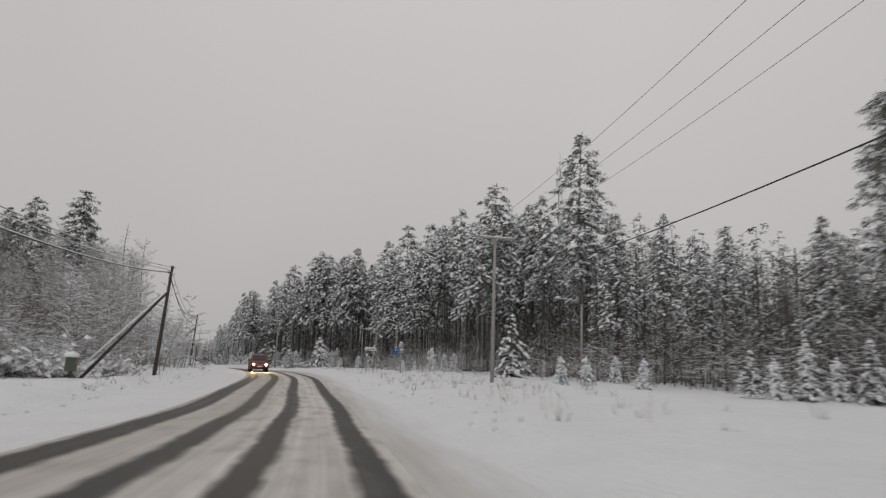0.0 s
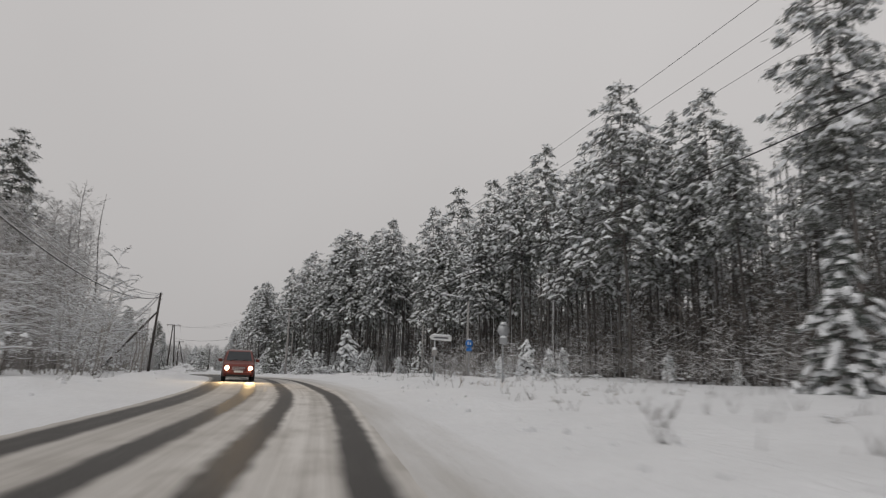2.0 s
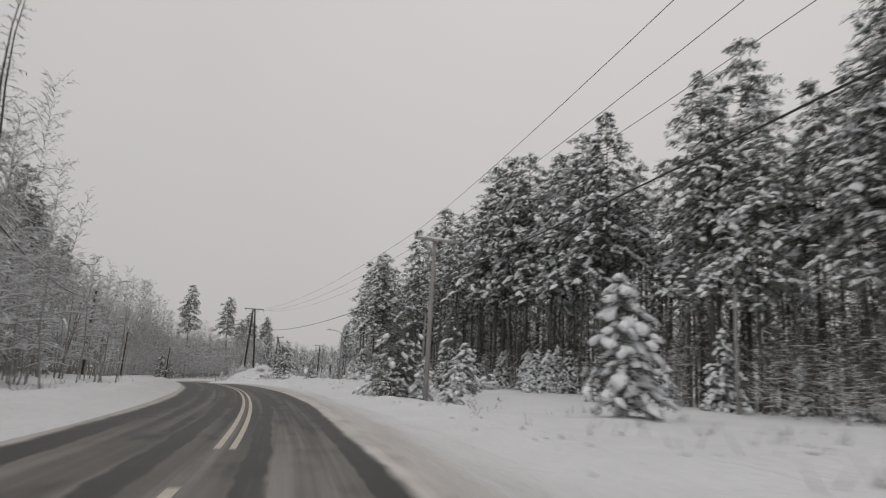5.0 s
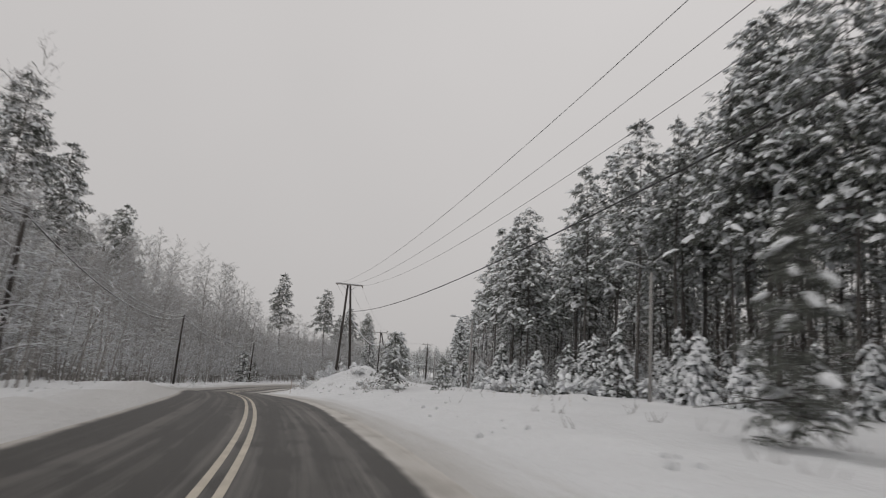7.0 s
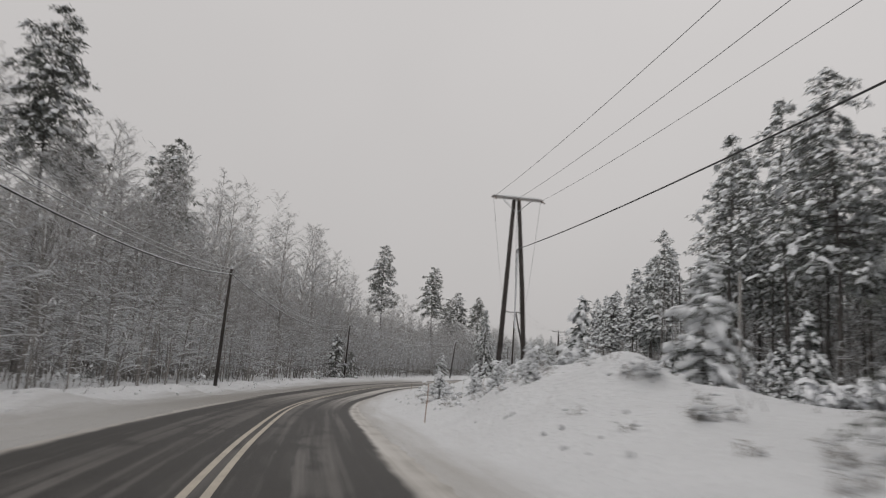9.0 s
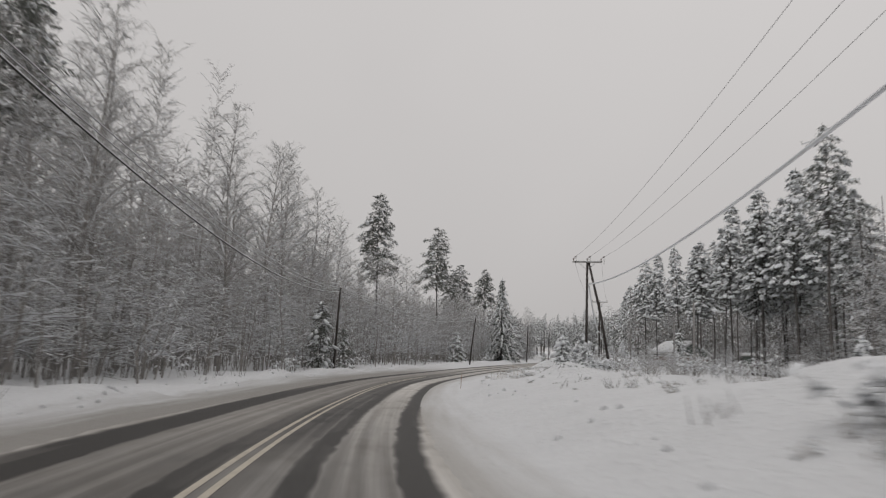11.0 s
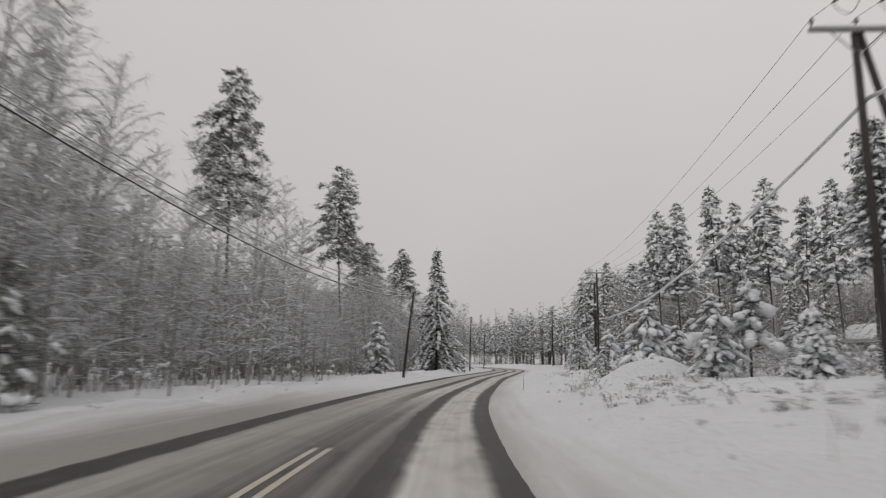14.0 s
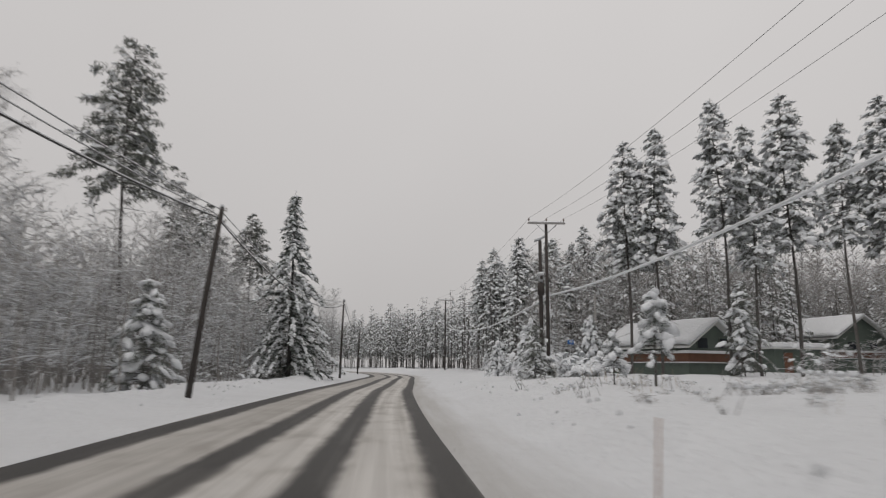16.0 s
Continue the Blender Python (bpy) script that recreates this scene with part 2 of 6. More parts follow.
def verge_material():
    """Snow beside the road: sprayed grey with road dirt next to the asphalt, clean further out; UV holds metres across and along."""
    m = material("roadside_snow", (0.70, 0.71, 0.725), 0.85, spread=0.06, scale=0.5, fine=6.0, bump=0.7, bump_dist=0.18)
    nt = m.node_tree
    N, L = nt.nodes, nt.links
    p = N["Principled BSDF"]
    clean = p.inputs["Base Color"].links[0].from_socket
    uv = N.new("ShaderNodeUVMap")
    sep = N.new("ShaderNodeSeparateXYZ")
    L.new(uv.outputs[0], sep.inputs[0])
    mp = N.new("ShaderNodeMapping")
    mp.inputs["Scale"].default_value = (2.2, 0.12, 1)
    L.new(uv.outputs[0], mp.inputs[0])
    n = N.new("ShaderNodeTexNoise")
    n.inputs["Scale"].default_value, n.inputs["Detail"].default_value = 1.0, 5.0
    L.new(mp.outputs[0], n.inputs["Vector"])
    a = N.new("ShaderNodeMath")
    a.operation = "ABSOLUTE"
    shift = N.new("ShaderNodeMath")
    shift.operation = "ADD"
    shift.inputs[1].default_value = 0.6
    L.new(sep.outputs[0], shift.inputs[0])
    L.new(shift.outputs[0], a.inputs[0])
    b = N.new("ShaderNodeMath")
    b.operation = "MULTIPLY_ADD"
    L.new(n.outputs["Fac"], b.inputs[0])
    b.inputs[1].default_value = 2.0
    L.new(a.outputs[0], b.inputs[2])
    r = N.new("ShaderNodeMapRange")
    r.interpolation_type = "SMOOTHSTEP"
    for key, v in zip(("From Min", "From Max", "To Min", "To Max"), (3.9, 6.3, 0.85, 0.0)):
        r.inputs[key].default_value = v
    later, right, worse, amount = N.new("ShaderNodeValToRGB"), N.new("ShaderNodeMath"), N.new("ShaderNodeMath"), N.new("ShaderNodeMath")
    far_along = N.new("ShaderNodeMath")
    far_along.operation = "MULTIPLY"
    far_along.inputs[1].default_value = 0.002
    L.new(sep.outputs[1], far_along.inputs[0])
    L.new(far_along.outputs[0], later.inputs[0])
    first, last = later.color_ramp.elements
    first.position, first.color, last.position, last.color = 0.30, (0.05, 0.05, 0.05, 1), 0.64, (0.05, 0.05, 0.05, 1)
    for at, c in ((0.34, 0.35), (0.42, 0.6), (0.47, 1.0), (0.60, 1.0)):
        later.color_ramp.elements.new(at).color = (c, c, c, 1)
    right.operation, worse.operation, amount.operation = "GREATER_THAN", "MAXIMUM", "MULTIPLY"
    L.new(sep.outputs[0], right.inputs[0])
    right.inputs[1].default_value = 0.0
    L.new(right.outputs[0], worse.inputs[0])
    L.new(later.outputs[0], worse.inputs[1])
    most = N.new("ShaderNodeMath")
    most.operation = "MAXIMUM"
    L.new(worse.outputs[0], most.inputs[0])
    L.new(most.outputs[0], amount.inputs[0])
    L.new(r.outputs[0], amount.inputs[1])
    mix = N.new("ShaderNodeMix")
    mix.data_type = "RGBA"
    L.new(amount.outputs[0], mix.inputs[0])
    L.new(clean, mix.inputs[6])
    # the left shoulder through the bend is nearly bare
    bend = N.new("ShaderNodeValToRGB")
    along_s = N.new("ShaderNodeMath")
    along_s.operation = "MULTIPLY"
    along_s.inputs[1].default_value = 0.002
    L.new(sep.outputs[1], along_s.inputs[0])
    L.new(along_s.outputs[0], bend.inputs[0])
    e0, e1 = bend.color_ramp.elements
    e0.position, e0.color, e1.position, e1.color = 0.34, (0, 0, 0, 1), 0.63, (0, 0, 0, 1)
    for at in (0.47, 0.60):
        bend.color_ramp.elements.new(at).color = (1, 1, 1, 1)
    left_only, both_of, reach = N.new("ShaderNodeMath"), N.new("ShaderNodeMath"), N.new("ShaderNodeMath")
    left_only.operation, both_of.operation, reach.operation = "LESS_THAN", "MULTIPLY", "MULTIPLY_ADD"
    left_only.inputs[1].default_value, reach.inputs[1].default_value = 0.0, -0.35
    L.new(sep.outputs[0], left_only.inputs[0])
    L.new(left_only.outputs[0], both_of.inputs[0])
    L.new(bend.outputs[0], both_of.inputs[1])
    L.new(both_of.outputs[0], most.inputs[1])
    L.new(both_of.outputs[0], reach.inputs[0])
    L.new(b.outputs[0], reach.inputs[2])
    L.new(reach.outputs[0], r.inputs["Value"])
    dirt = N.new("ShaderNodeMix")
    dirt.data_type = "RGBA"
    L.new(both_of.outputs[0], dirt.inputs[0])
    dirt.inputs[6].default_value, dirt.inputs[7].default_value = (0.39, 0.37, 0.34, 1), (0.25, 0.235, 0.21, 1)
    L.new(dirt.outputs[2], mix.inputs[7])
    L.new(mix.outputs[2], p.inputs["Base Color"])
    return m


VERGE = verge_material()
ROAD = road_material()


# ---- mesh helpers ----
class Mesh:
    """Collects vertices and faces for one mesh."""

    def __init__(self):
        self.v, self.f = [], []

    def tube(self, pts, radii, n=5, cap=True):
        base, k = len(self.v), len(pts)
        for i, p in enumerate(pts):
            a = Vector(pts[min(i + 1, k - 1)]) - Vector(pts[max(i - 1, 0)])
            a = a.normalized() if a.length > 1e-6 else Vector((0, 0, 1))
            side = a.cross(Vector((0, 0, 1)) if abs(a.z) < 0.9 else Vector((1, 0, 0))).normalized()
            up = side.cross(a)
            for j in range(n):
                w = 2 * math.pi * j / n
                q = Vector(p) + radii[i] * (math.cos(w) * side + math.sin(w) * up)
                self.v.append((q.x, q.y, q.z))
        for i in range(k - 1):
            for j in range(n):
                a, b = base + i * n + j, base + i * n + (j + 1) % n
                self.f.append((a, b, b + n, a + n))
        if cap:
            self.f.append(tuple(base + j for j in range(n - 1, -1, -1)))
            self.f.append(tuple(base + (k - 1) * n + j for j in range(n)))

    def lump(self, c, rx, ry, h, rng, n=6, drop=0.25, turn=0.0):
        """A rounded, uneven pillow of snow."""
        base = len(self.v)
        ct, st = math.cos(turn), math.sin(turn)
        for ring, (r, z) in enumerate(((1.0, 0.0), (0.72, 0.72))):
            for j in range(n):
                w = 2 * math.pi * (j + 0.5 * ring) / n
                k = r * rng.uniform(0.75, 1.2)
                x, y = rx * k * math.cos(w), ry * k * math.sin(w)
                self.v.append((c[0] + x * ct - y * st, c[1] + x * st + y * ct, c[2] + h * z * rng.uniform(0.7, 1.2) - (drop * h if ring == 0 else 0)))
        self.v.append((c[0], c[1], c[2] + h))
        self.v.append((c[0], c[1], c[2] - drop * h * 0.6))
        for j in range(n):
            a, b = base + j, base + (j + 1) % n
            self.f += [(a, b, b + n), (a, b + n, a + n), (a + n, b + n, base + 2 * n), (b, a, base + 2 * n + 1)]

    def pad(self, c, d, length, width, h, rng, n=5):
        """A pillow of snow lying along the direction d."""
        d = Vector(d).normalized()
        side = d.cross(Vector((0, 0, 1)))
        side = side.normalized() if side.length > 1e-4 else Vector((1, 0, 0))
        up = side.cross(d)
        c = Vector(c)
        base = len(self.v)
        for ring, (r, z) in enumerate(((1.0, -0.25), (0.62, 0.7))):
            for j in range(n):
                w = 6.283 * (j + 0.5 * ring) / n
                k = r * rng.uniform(0.7, 1.25)
                q = c + d * (length * k * math.cos(w)) + side * (width * k * math.sin(w)) + up * (h * z * rng.uniform(0.6, 1.3))
                self.v.append((q.x, q.y, q.z))
        q = c + up * h + d * (length * rng.uniform(-0.2, 0.2))
        self.v.append((q.x, q.y, q.z))
        for j in range(n):
            a, b = base + j, base + (j + 1) % n
            self.f += [(a, b, b + n, a + n), (a + n, b + n, base + 2 * n)]

    def cushion(self, c, d, length, width, h, rng, n=7):
        """A closed, rounded cushion of snow lying along the direction d."""
        d = Vector(d).normalized()
        side = d.cross(Vector((0, 0, 1)))
        side = side.normalized() if side.length > 1e-4 else Vector((1, 0, 0))
        up = side.cross(d)
        c = Vector(c)
        base = len(self.v)
        for ring, (r, z) in enumerate(((0.72, -0.38), (1.0, 0.05), (0.72, 0.66))):
            for j in range(n):
                w = 6.283 * (j + 0.5 * ring) / n
                k = r * rng.uniform(0.68, 1.3)
                q = c + d * (length * k * math.cos(w)) + side * (width * k * math.sin(w)) + up * (h * z * rng.uniform(0.6, 1.4))
                self.v.append((q.x, q.y, q.z))
        for z in (-0.5, 0.92):
            q = c + up * h * z
            self.v.append((q.x, q.y, q.z))
        for j in range(n):
            a, b = base + j, base + (j + 1) % n
            self.f += [(a, b, b + n, a + n), (a + n, b + n, b + 2 * n, a + 2 * n), (b, a, base + 3 * n), (a + 2 * n, b + 2 * n, base + 3 * n + 1)]

    def blade(self, p, q, width, side):
        """A very thin twig: one slender triangle."""
        b = len(self.v)
        s = side * width
        self.v += [(p.x - s.x, p.y - s.y, p.z - s.z), (p.x + s.x, p.y + s.y, p.z + s.z), (q.x, q.y, q.z)]
        self.f.append((b, b + 1, b + 2))

    def ribbon(self, pts, widths, side):
        """A thin strip that follows pts, as wide as widths, laid along side."""
        b = len(self.v)
        for p, w in zip(pts, widths):
            s = side * w
            self.v += [(p.x - s.x, p.y - s.y, p.z - s.z), (p.x + s.x, p.y + s.y, p.z + s.z)]
        self.f += [(b + 2 * i, b + 2 * i + 1, b + 2 * i + 3, b + 2 * i + 2) for i in range(len(pts) - 1)]

    def needle(self, p, d, length, width, rng):
        """A slender spray of needles."""
        d = Vector(d).normalized()
        s = d.cross(Vector((rng.uniform(-1, 1), rng.uniform(-1, 1), rng.uniform(-1, 1)))).normalized() * width
        p = Vector(p)
        q = p + d * length
        m = p + d * length * rng.uniform(0.1, 0.5)
        b = len(self.v)
        self.v += [(p.x, p.y, p.z), (m.x + s.x, m.y + s.y, m.z + s.z), (q.x, q.y, q.z)]
        self.f.append((b, b + 1, b + 2))

    def box(self, c, size, turn=0.0, taper=1.0):
        b = len(self.v)
        ct, st = math.cos(turn), math.sin(turn)
        for z in (-0.5, 0.5):
            k = taper if z > 0 else 1.0
            for x, y in ((-0.5, -0.5), (0.5, -0.5), (0.5, 0.5), (-0.5, 0.5)):
                X, Y = x * size[0] * k, y * size[1] * k
                self.v.append((c[0] + X * ct - Y * st, c[1] + X * st + Y * ct, c[2] + z * size[2]))
        self.f += [(b + 3, b + 2, b + 1, b), (b + 4, b + 5, b + 6, b + 7)] + [(b + i, b + (i + 1) % 4, b + 4 + (i + 1) % 4, b + 4 + i) for i in range(4)]

    def data(self, name, mat, smooth=True):
        me = bpy.data.meshes.new(name)
        me.from_pydata(self.v, [], self.f)
        me.polygons.foreach_set("use_smooth", [smooth] * len(me.polygons))
        me.materials.append(mat)
        me.update()
        return me


def part(name, mesh, mat, parent, label="", smooth=True):
    ob = new(name, mesh.data(name, mat, smooth))
    ob.parent = parent
    return tagged(ob, label)


def bevelled(ob, width=0.02, segments=2):
    mod = ob.modifiers.new("bevel", "BEVEL")
    mod.width, mod.segments, mod.limit_method = width, segments, "ANGLE"
    return ob


# ---- lie of the land ----
# centre line of the road, metres
CENTRE = [(4.23, -60.18, 0.0), (1.24, -30.32, 0.0), (-1.72, -0.56, 0.0), (-5.04, 19.12, -0.24), (-9.05, 38.62, -0.08), (-13.58, 57.99, 0.19), (-20.09, 76.78, 0.34), (-28.42, 94.89, 0.18),
          (-38.18, 112.24, 0.08), (-49.68, 128.45, -0.22), (-62.53, 143.8, -0.95), (-74.91, 159.66, -1.93), (-85.55, 176.77, -2.61), (-94.29, 194.99, -2.93), (-100.45, 214.25, -3.12),
          (-104.87, 233.83, -3.13), (-108.66, 253.53, -3.13), (-113.43, 283.18, -3.13), (-119.57, 317.46, -3.13), (-130.3, 350.46, -3.13), (-148.77, 385.63, -3.13), (-172.76, 417.43, -3.13)]
cl = np.array(CENTRE)
arc = np.r_[0, np.cumsum(np.hypot(*np.diff(cl[:, :2], axis=0).T))]


def glide(q):
    """Points of the centre line at the distances q along it."""
    q = np.asarray(q, float)
    slope = np.gradient(cl, arc, axis=0)
    i = np.clip(np.searchsorted(arc, q, side="right") - 1, 0, len(arc) - 2)
    h = (arc[i + 1] - arc[i])[:, None]
    w = ((q - arc[i]) / (arc[i + 1] - arc[i]))[:, None]
    return (2 * w**3 - 3 * w**2 + 1) * cl[i] + (w**3 - 2 * w**2 + w) * h * slope[i] + (3 * w**2 - 2 * w**3) * cl[i + 1] + (w**3 - w**2) * h * slope[i + 1]


ALONG = np.arange(0.0, arc[-1], 1.0)
LINE = glide(ALONG)
AHEAD = np.gradient(LINE[:, :2], axis=0)
AHEAD /= np.hypot(AHEAD[:, 0], AHEAD[:, 1])[:, None]
RIGHT = np.stack([AHEAD[:, 1], -AHEAD[:, 0]], 1)


def road_place(x, y):
    """Distance along the road, distance to its right and the road's height, for arrays of places."""
    x, y = np.atleast_1d(np.asarray(x, float)), np.atleast_1d(np.asarray(y, float))
    idx = np.concatenate([np.argmin((a[:, None] - LINE[None, :, 0]) ** 2 + (b[:, None] - LINE[None, :, 1]) ** 2, axis=1) for a, b in zip(np.array_split(x, max(1, len(x) // 4000)), np.array_split(y, max(1, len(y) // 4000)))])
    dx, dy = x - LINE[idx, 0], y - LINE[idx, 1]
    lat = dx * RIGHT[idx, 0] + dy * RIGHT[idx, 1]
    far = np.hypot(dx, dy)
    lat = np.where(far > np.abs(lat) * 1.05 + 1, far * np.sign(lat + 1e-9), lat)
    return ALONG[idx], lat, LINE[idx, 2]


MOUNDS = [(-59.0, 153.5, 0.8, 3.0), (-56.0, 149.5, 0.55, 2.8), (-61.5, 158.0, 0.9, 3.2), (-64.0, 166.0, 0.9, 4.5), (-68.0, 171.5, 0.9, 3.5), (-56.5, 150.5, 0.7, 3.0), (-82.2, 193.8, 0.75, 1.3), (-93.5, 225.0, 1.2, 1.35), (-90.5, 226.0, 0.35, 2.4), (-86.0, 218.0, 0.25, 3.5)]


def waves(x, y):
    return 0.5 * np.sin(x * 0.31 + 1.3 * np.sin(y * 0.11)) + 0.5 * np.sin(y * 0.37 + 0.9 * np.sin(x * 0.17) + 1.0)


# how far to the left of the centre line the ploughed bank has its crest
CREST = ([60, 110, 130, 160, 175, 195, 212, 230, 262, 300, 318, 335, 400], [7.5, 7.0, 5.2, 5.5, 4.3, 4.1, 4.9, 6.3, 6.4, 6.2, 5.4, 6.5, 6.6])


def snow_height(x, y):
    x, y = np.atleast_1d(np.asarray(x, float)), np.atleast_1d(np.asarray(y, float))
    s, u, z = road_place(x, y)
    right = np.interp(s, [0, 145, 165, 182, 200, 228, 250, 270, 290, 315, 340, 380], [0, 0, -0.4, -0.4, 0.2, 0.7, 0.85, 0.6, 0.55, 0.2, 0.25, 0.2])
    ur, ul = np.clip(u, 0, None), np.clip(-u, 0, None)
    rise_r = np.interp(ur, [2.9, 4.6, 6.2, 9.0, 14.0, 22.0, 60.0], [0.0, 0.07, 0.36, 0.45, 0.58, 0.62, 0.8])
    rise_r = rise_r + right * np.interp(ur, [4.6, 6.0, 9.0, 12.0], [0.0, 0.2, 0.75, 1.0])
    crest = np.interp(s, *CREST)
    tall = np.interp(s, [60, 160, 178, 195, 212, 262, 400], [0.30, 0.28, 0.20, 0.20, 0.28, 0.32, 0.28]) * (1 + 0.38 * np.sin(s * 0.62 + 1.1 * np.sin(s * 0.23)))
    rise_l = tall * np.interp(ul - crest, [-3.4, -1.5, -0.7, 0.0, 0.5, 1.6, 4.0, 10.0], [0.0, 0.16, 0.62, 1.0, 0.96, 0.55, 0.2, 0.3])
    rise_l = rise_l * np.clip((ul - 2.7) / 0.6, 0, 1)
    out = z + np.where(u > 0, rise_r, rise_l)
    a = np.clip((np.abs(u) - 4.2) / 3.0, 0, 1)
    out = out + a * (0.13 * waves(x, y) + 0.085 * waves(x * 3.1 + 5, y * 2.7) + 0.06 * waves(x * 6.3 + 2 * waves(x, y), y * 7.1 + 2) * (1 + waves(x * 0.9, y * 1.1)))
    bank = np.exp(-((np.abs(u) - np.where(u > 0, 6.0, crest - 0.3)) / np.where(u > 0, 0.9, 0.6)) ** 2) * np.where(u > 0, 1.0, 0.6)
    out = out + bank * 0.11 * (waves(x * 4.3, y * 3.7) + 0.8 * waves(x * 7.0, y * 6.4 + 1) + 0.9 * waves(x * 1.7 + 2, y * 1.3))
    for mx, my, h, r in MOUNDS:
        d = np.hypot(x - mx, y - my) / r
        out = out + h * np.exp(-(d**2)) * (1 + 0.2 * waves(x * 5, y * 5) + 0.2 * waves(x * 2.3 + 1, y * 2.9) + 0.12 * waves(x * 8.5, y * 7.5)) * np.clip((np.abs(u) - 4.0) / 2.0, 0, 1)
    return out


def ground_z(x, y):
    return float(snow_height(x, y)[0])


def beside(s, u):
    """World x, y at s metres along the road and u metres to its right."""
    i = int(np.clip(round(s), 0, len(LINE) - 1))
    return float(LINE[i, 0] + RIGHT[i, 0] * u), float(LINE[i, 1] + RIGHT[i, 1] * u)


def sheet(name, verts, rows, cols, mat, uvs=None):
    me = bpy.data.meshes.new(name)
    k = np.arange((rows - 1) * (cols - 1))
    a = (k // (cols - 1)) * cols + k % (cols - 1)
    faces = np.stack([a, a + 1, a + cols + 1, a + cols], 1)
    me.from_pydata(verts.tolist(), [], faces.tolist())
    me.polygons.foreach_set("use_smooth", [True] * len(me.polygons))
    if uvs is not None:
        layer = me.uv_layers.new(name="across_along")
        layer.data.foreach_set("uv", uvs[faces.ravel()].ravel())
    me.materials.append(mat)
    me.update()
    return tagged(new(name, me), kind="structure")


def strip(name, us, step, lift, mat, s0=0, s1=None, fit_snow=False, drift=None):
    """A band that follows the road, at the distances us to its right."""
    q = np.arange(s0, s1 or arc[-1] - 1, step)
    c = glide(q)
    g = glide(q + 0.5)[:, :2] - glide(q - 0.5)[:, :2] if s0 > 0 else np.gradient(c[:, :2], axis=0)
    g = g / np.hypot(g[:, 0], g[:, 1])[:, None]
    us = np.array(us)
    across = us[None] + (np.interp(q, *drift)[:, None] if drift else 0.0)
    x = c[:, 0][:, None] + g[:, 1][:, None] * across
    y = c[:, 1][:, None] - g[:, 0][:, None] * across
    z = np.repeat(c[:, 2][:, None], len(us), 1) + lift
    if fit_snow:
        z = snow_height(x.ravel(), y.ravel()).reshape(x.shape) + lift
    verts = np.stack([x, y, z], -1).reshape(-1, 3)
    uvs = np.stack(np.broadcast_arrays(us[None], q[:, None]), -1).reshape(-1, 2)
    return sheet(name, verts, len(q), len(us), mat, uvs)


# ---- ground, road and verges ----
gx = np.r_[-2500, -1200, -600, -380, np.arange(-260, 150, 3.0), 240, 420, 800, 1600, 2500]
gy = np.r_[-2500, -1200, -500, -220, np.arange(-120, 560, 3.0), 640, 800, 1100, 1700, 2600]
XX, YY = np.meshgrid(gx, gy)
gs, gu, gz = road_place(XX.ravel(), YY.ravel())
ZZ = snow_height(XX.ravel(), YY.ravel()) - np.interp(np.abs(gu), [0, 17, 20, 23], [0.9, 0.9, 0.25, 0.0])
ground = tagged(sheet("ground", np.stack([XX.ravel(), YY.ravel(), ZZ], 1), len(gy), len(gx), SNOW), "wide field of undisturbed deep white snow", "snow field")
road = tagged(strip("road", np.arange(-4.6, 4.61, 0.4), 1.0, 0.0, ROAD), "two-lane asphalt road with bare wheel tracks between packed snow", "road")
us_r = np.r_[2.86, 2.95, 3.1, np.arange(3.3, 12, 0.3), np.arange(12, 20.1, 1.0), 21.5]
for nm, us in (("verge_right", us_r), ("verge_left", -us_r[::-1])):
    lift = np.interp(np.abs(us), [2.86, 2.95, 3.1, 18, 21.5], [-0.03, 0.004, 0.025, 0.02, -0.35])[None]
    if us[0] < 0:  # ploughed wider through the bend
        along_s = np.arange(0, arc[-1] - 1, 0.5)
        wide = np.interp(along_s, [236, 248, 268, 282], [0, 1, 1, 0])
        lift = lift - wide[:, None] * np.interp(np.abs(us), [3.3, 3.6], [0.06, 0.0])[None]
    tagged(strip(nm, us, 0.5, lift, VERGE, fit_snow=True), "white ploughed snowbank with a lumpy crest beside the road", "snowbank")
PAINT = material("worn_road_paint", (0.50, 0.455, 0.38), 0.7, spread=0.3, scale=4.0, fine=30.0, bump=0.1)
for k, u in enumerate((-0.115, 0.115)):
    tagged(strip("road_line", [u - 0.05, u + 0.05], 1.0, 0.006, PAINT, 152, 293, drift=((152, 172, 200, 240), (0.17, 0.15, 0.07, -0.02))), "white painted centre line, one of a pair", "road marking", "double centre line", "structure")
for k in range(4):
    s0 = 119 + 8.5 * k
    tagged(strip("road_line", [-0.065, 0.065], 1.0, 0.006, PAINT, s0, s0 + 4.1), "white painted centre dash", "road marking", "centre dashes", "structure")


# ---- trees ----
def pine_thing(name, seed, H, R, bare, boughs, spikes, snowy, label, puff=1.0, blunt=0.56):
    """A forest pine: trunk, drooping limbs with needle sprays, and snow lying along them."""
    rng = random.Random(seed)
    top = new(name)
    tagged(top, label, "pine tree")
    wood, green, white = Mesh(), Mesh(), Mesh()
    pine_shape(wood, green, white, Matrix.Identity(4), rng, seed, H, R, bare, boughs, spikes, snowy, False, puff, blunt)
    part("trunk", wood, BARK, top, "grey-brown scaly pine trunk with limbs")
    tagged(part("crown", green, NEEDLE, top, "dark green needle sprays"), kind="stuff")
    tagged(part("snow", white, TREE_SNOW, top, "snow lying on the branches"), kind="stuff")
    return top


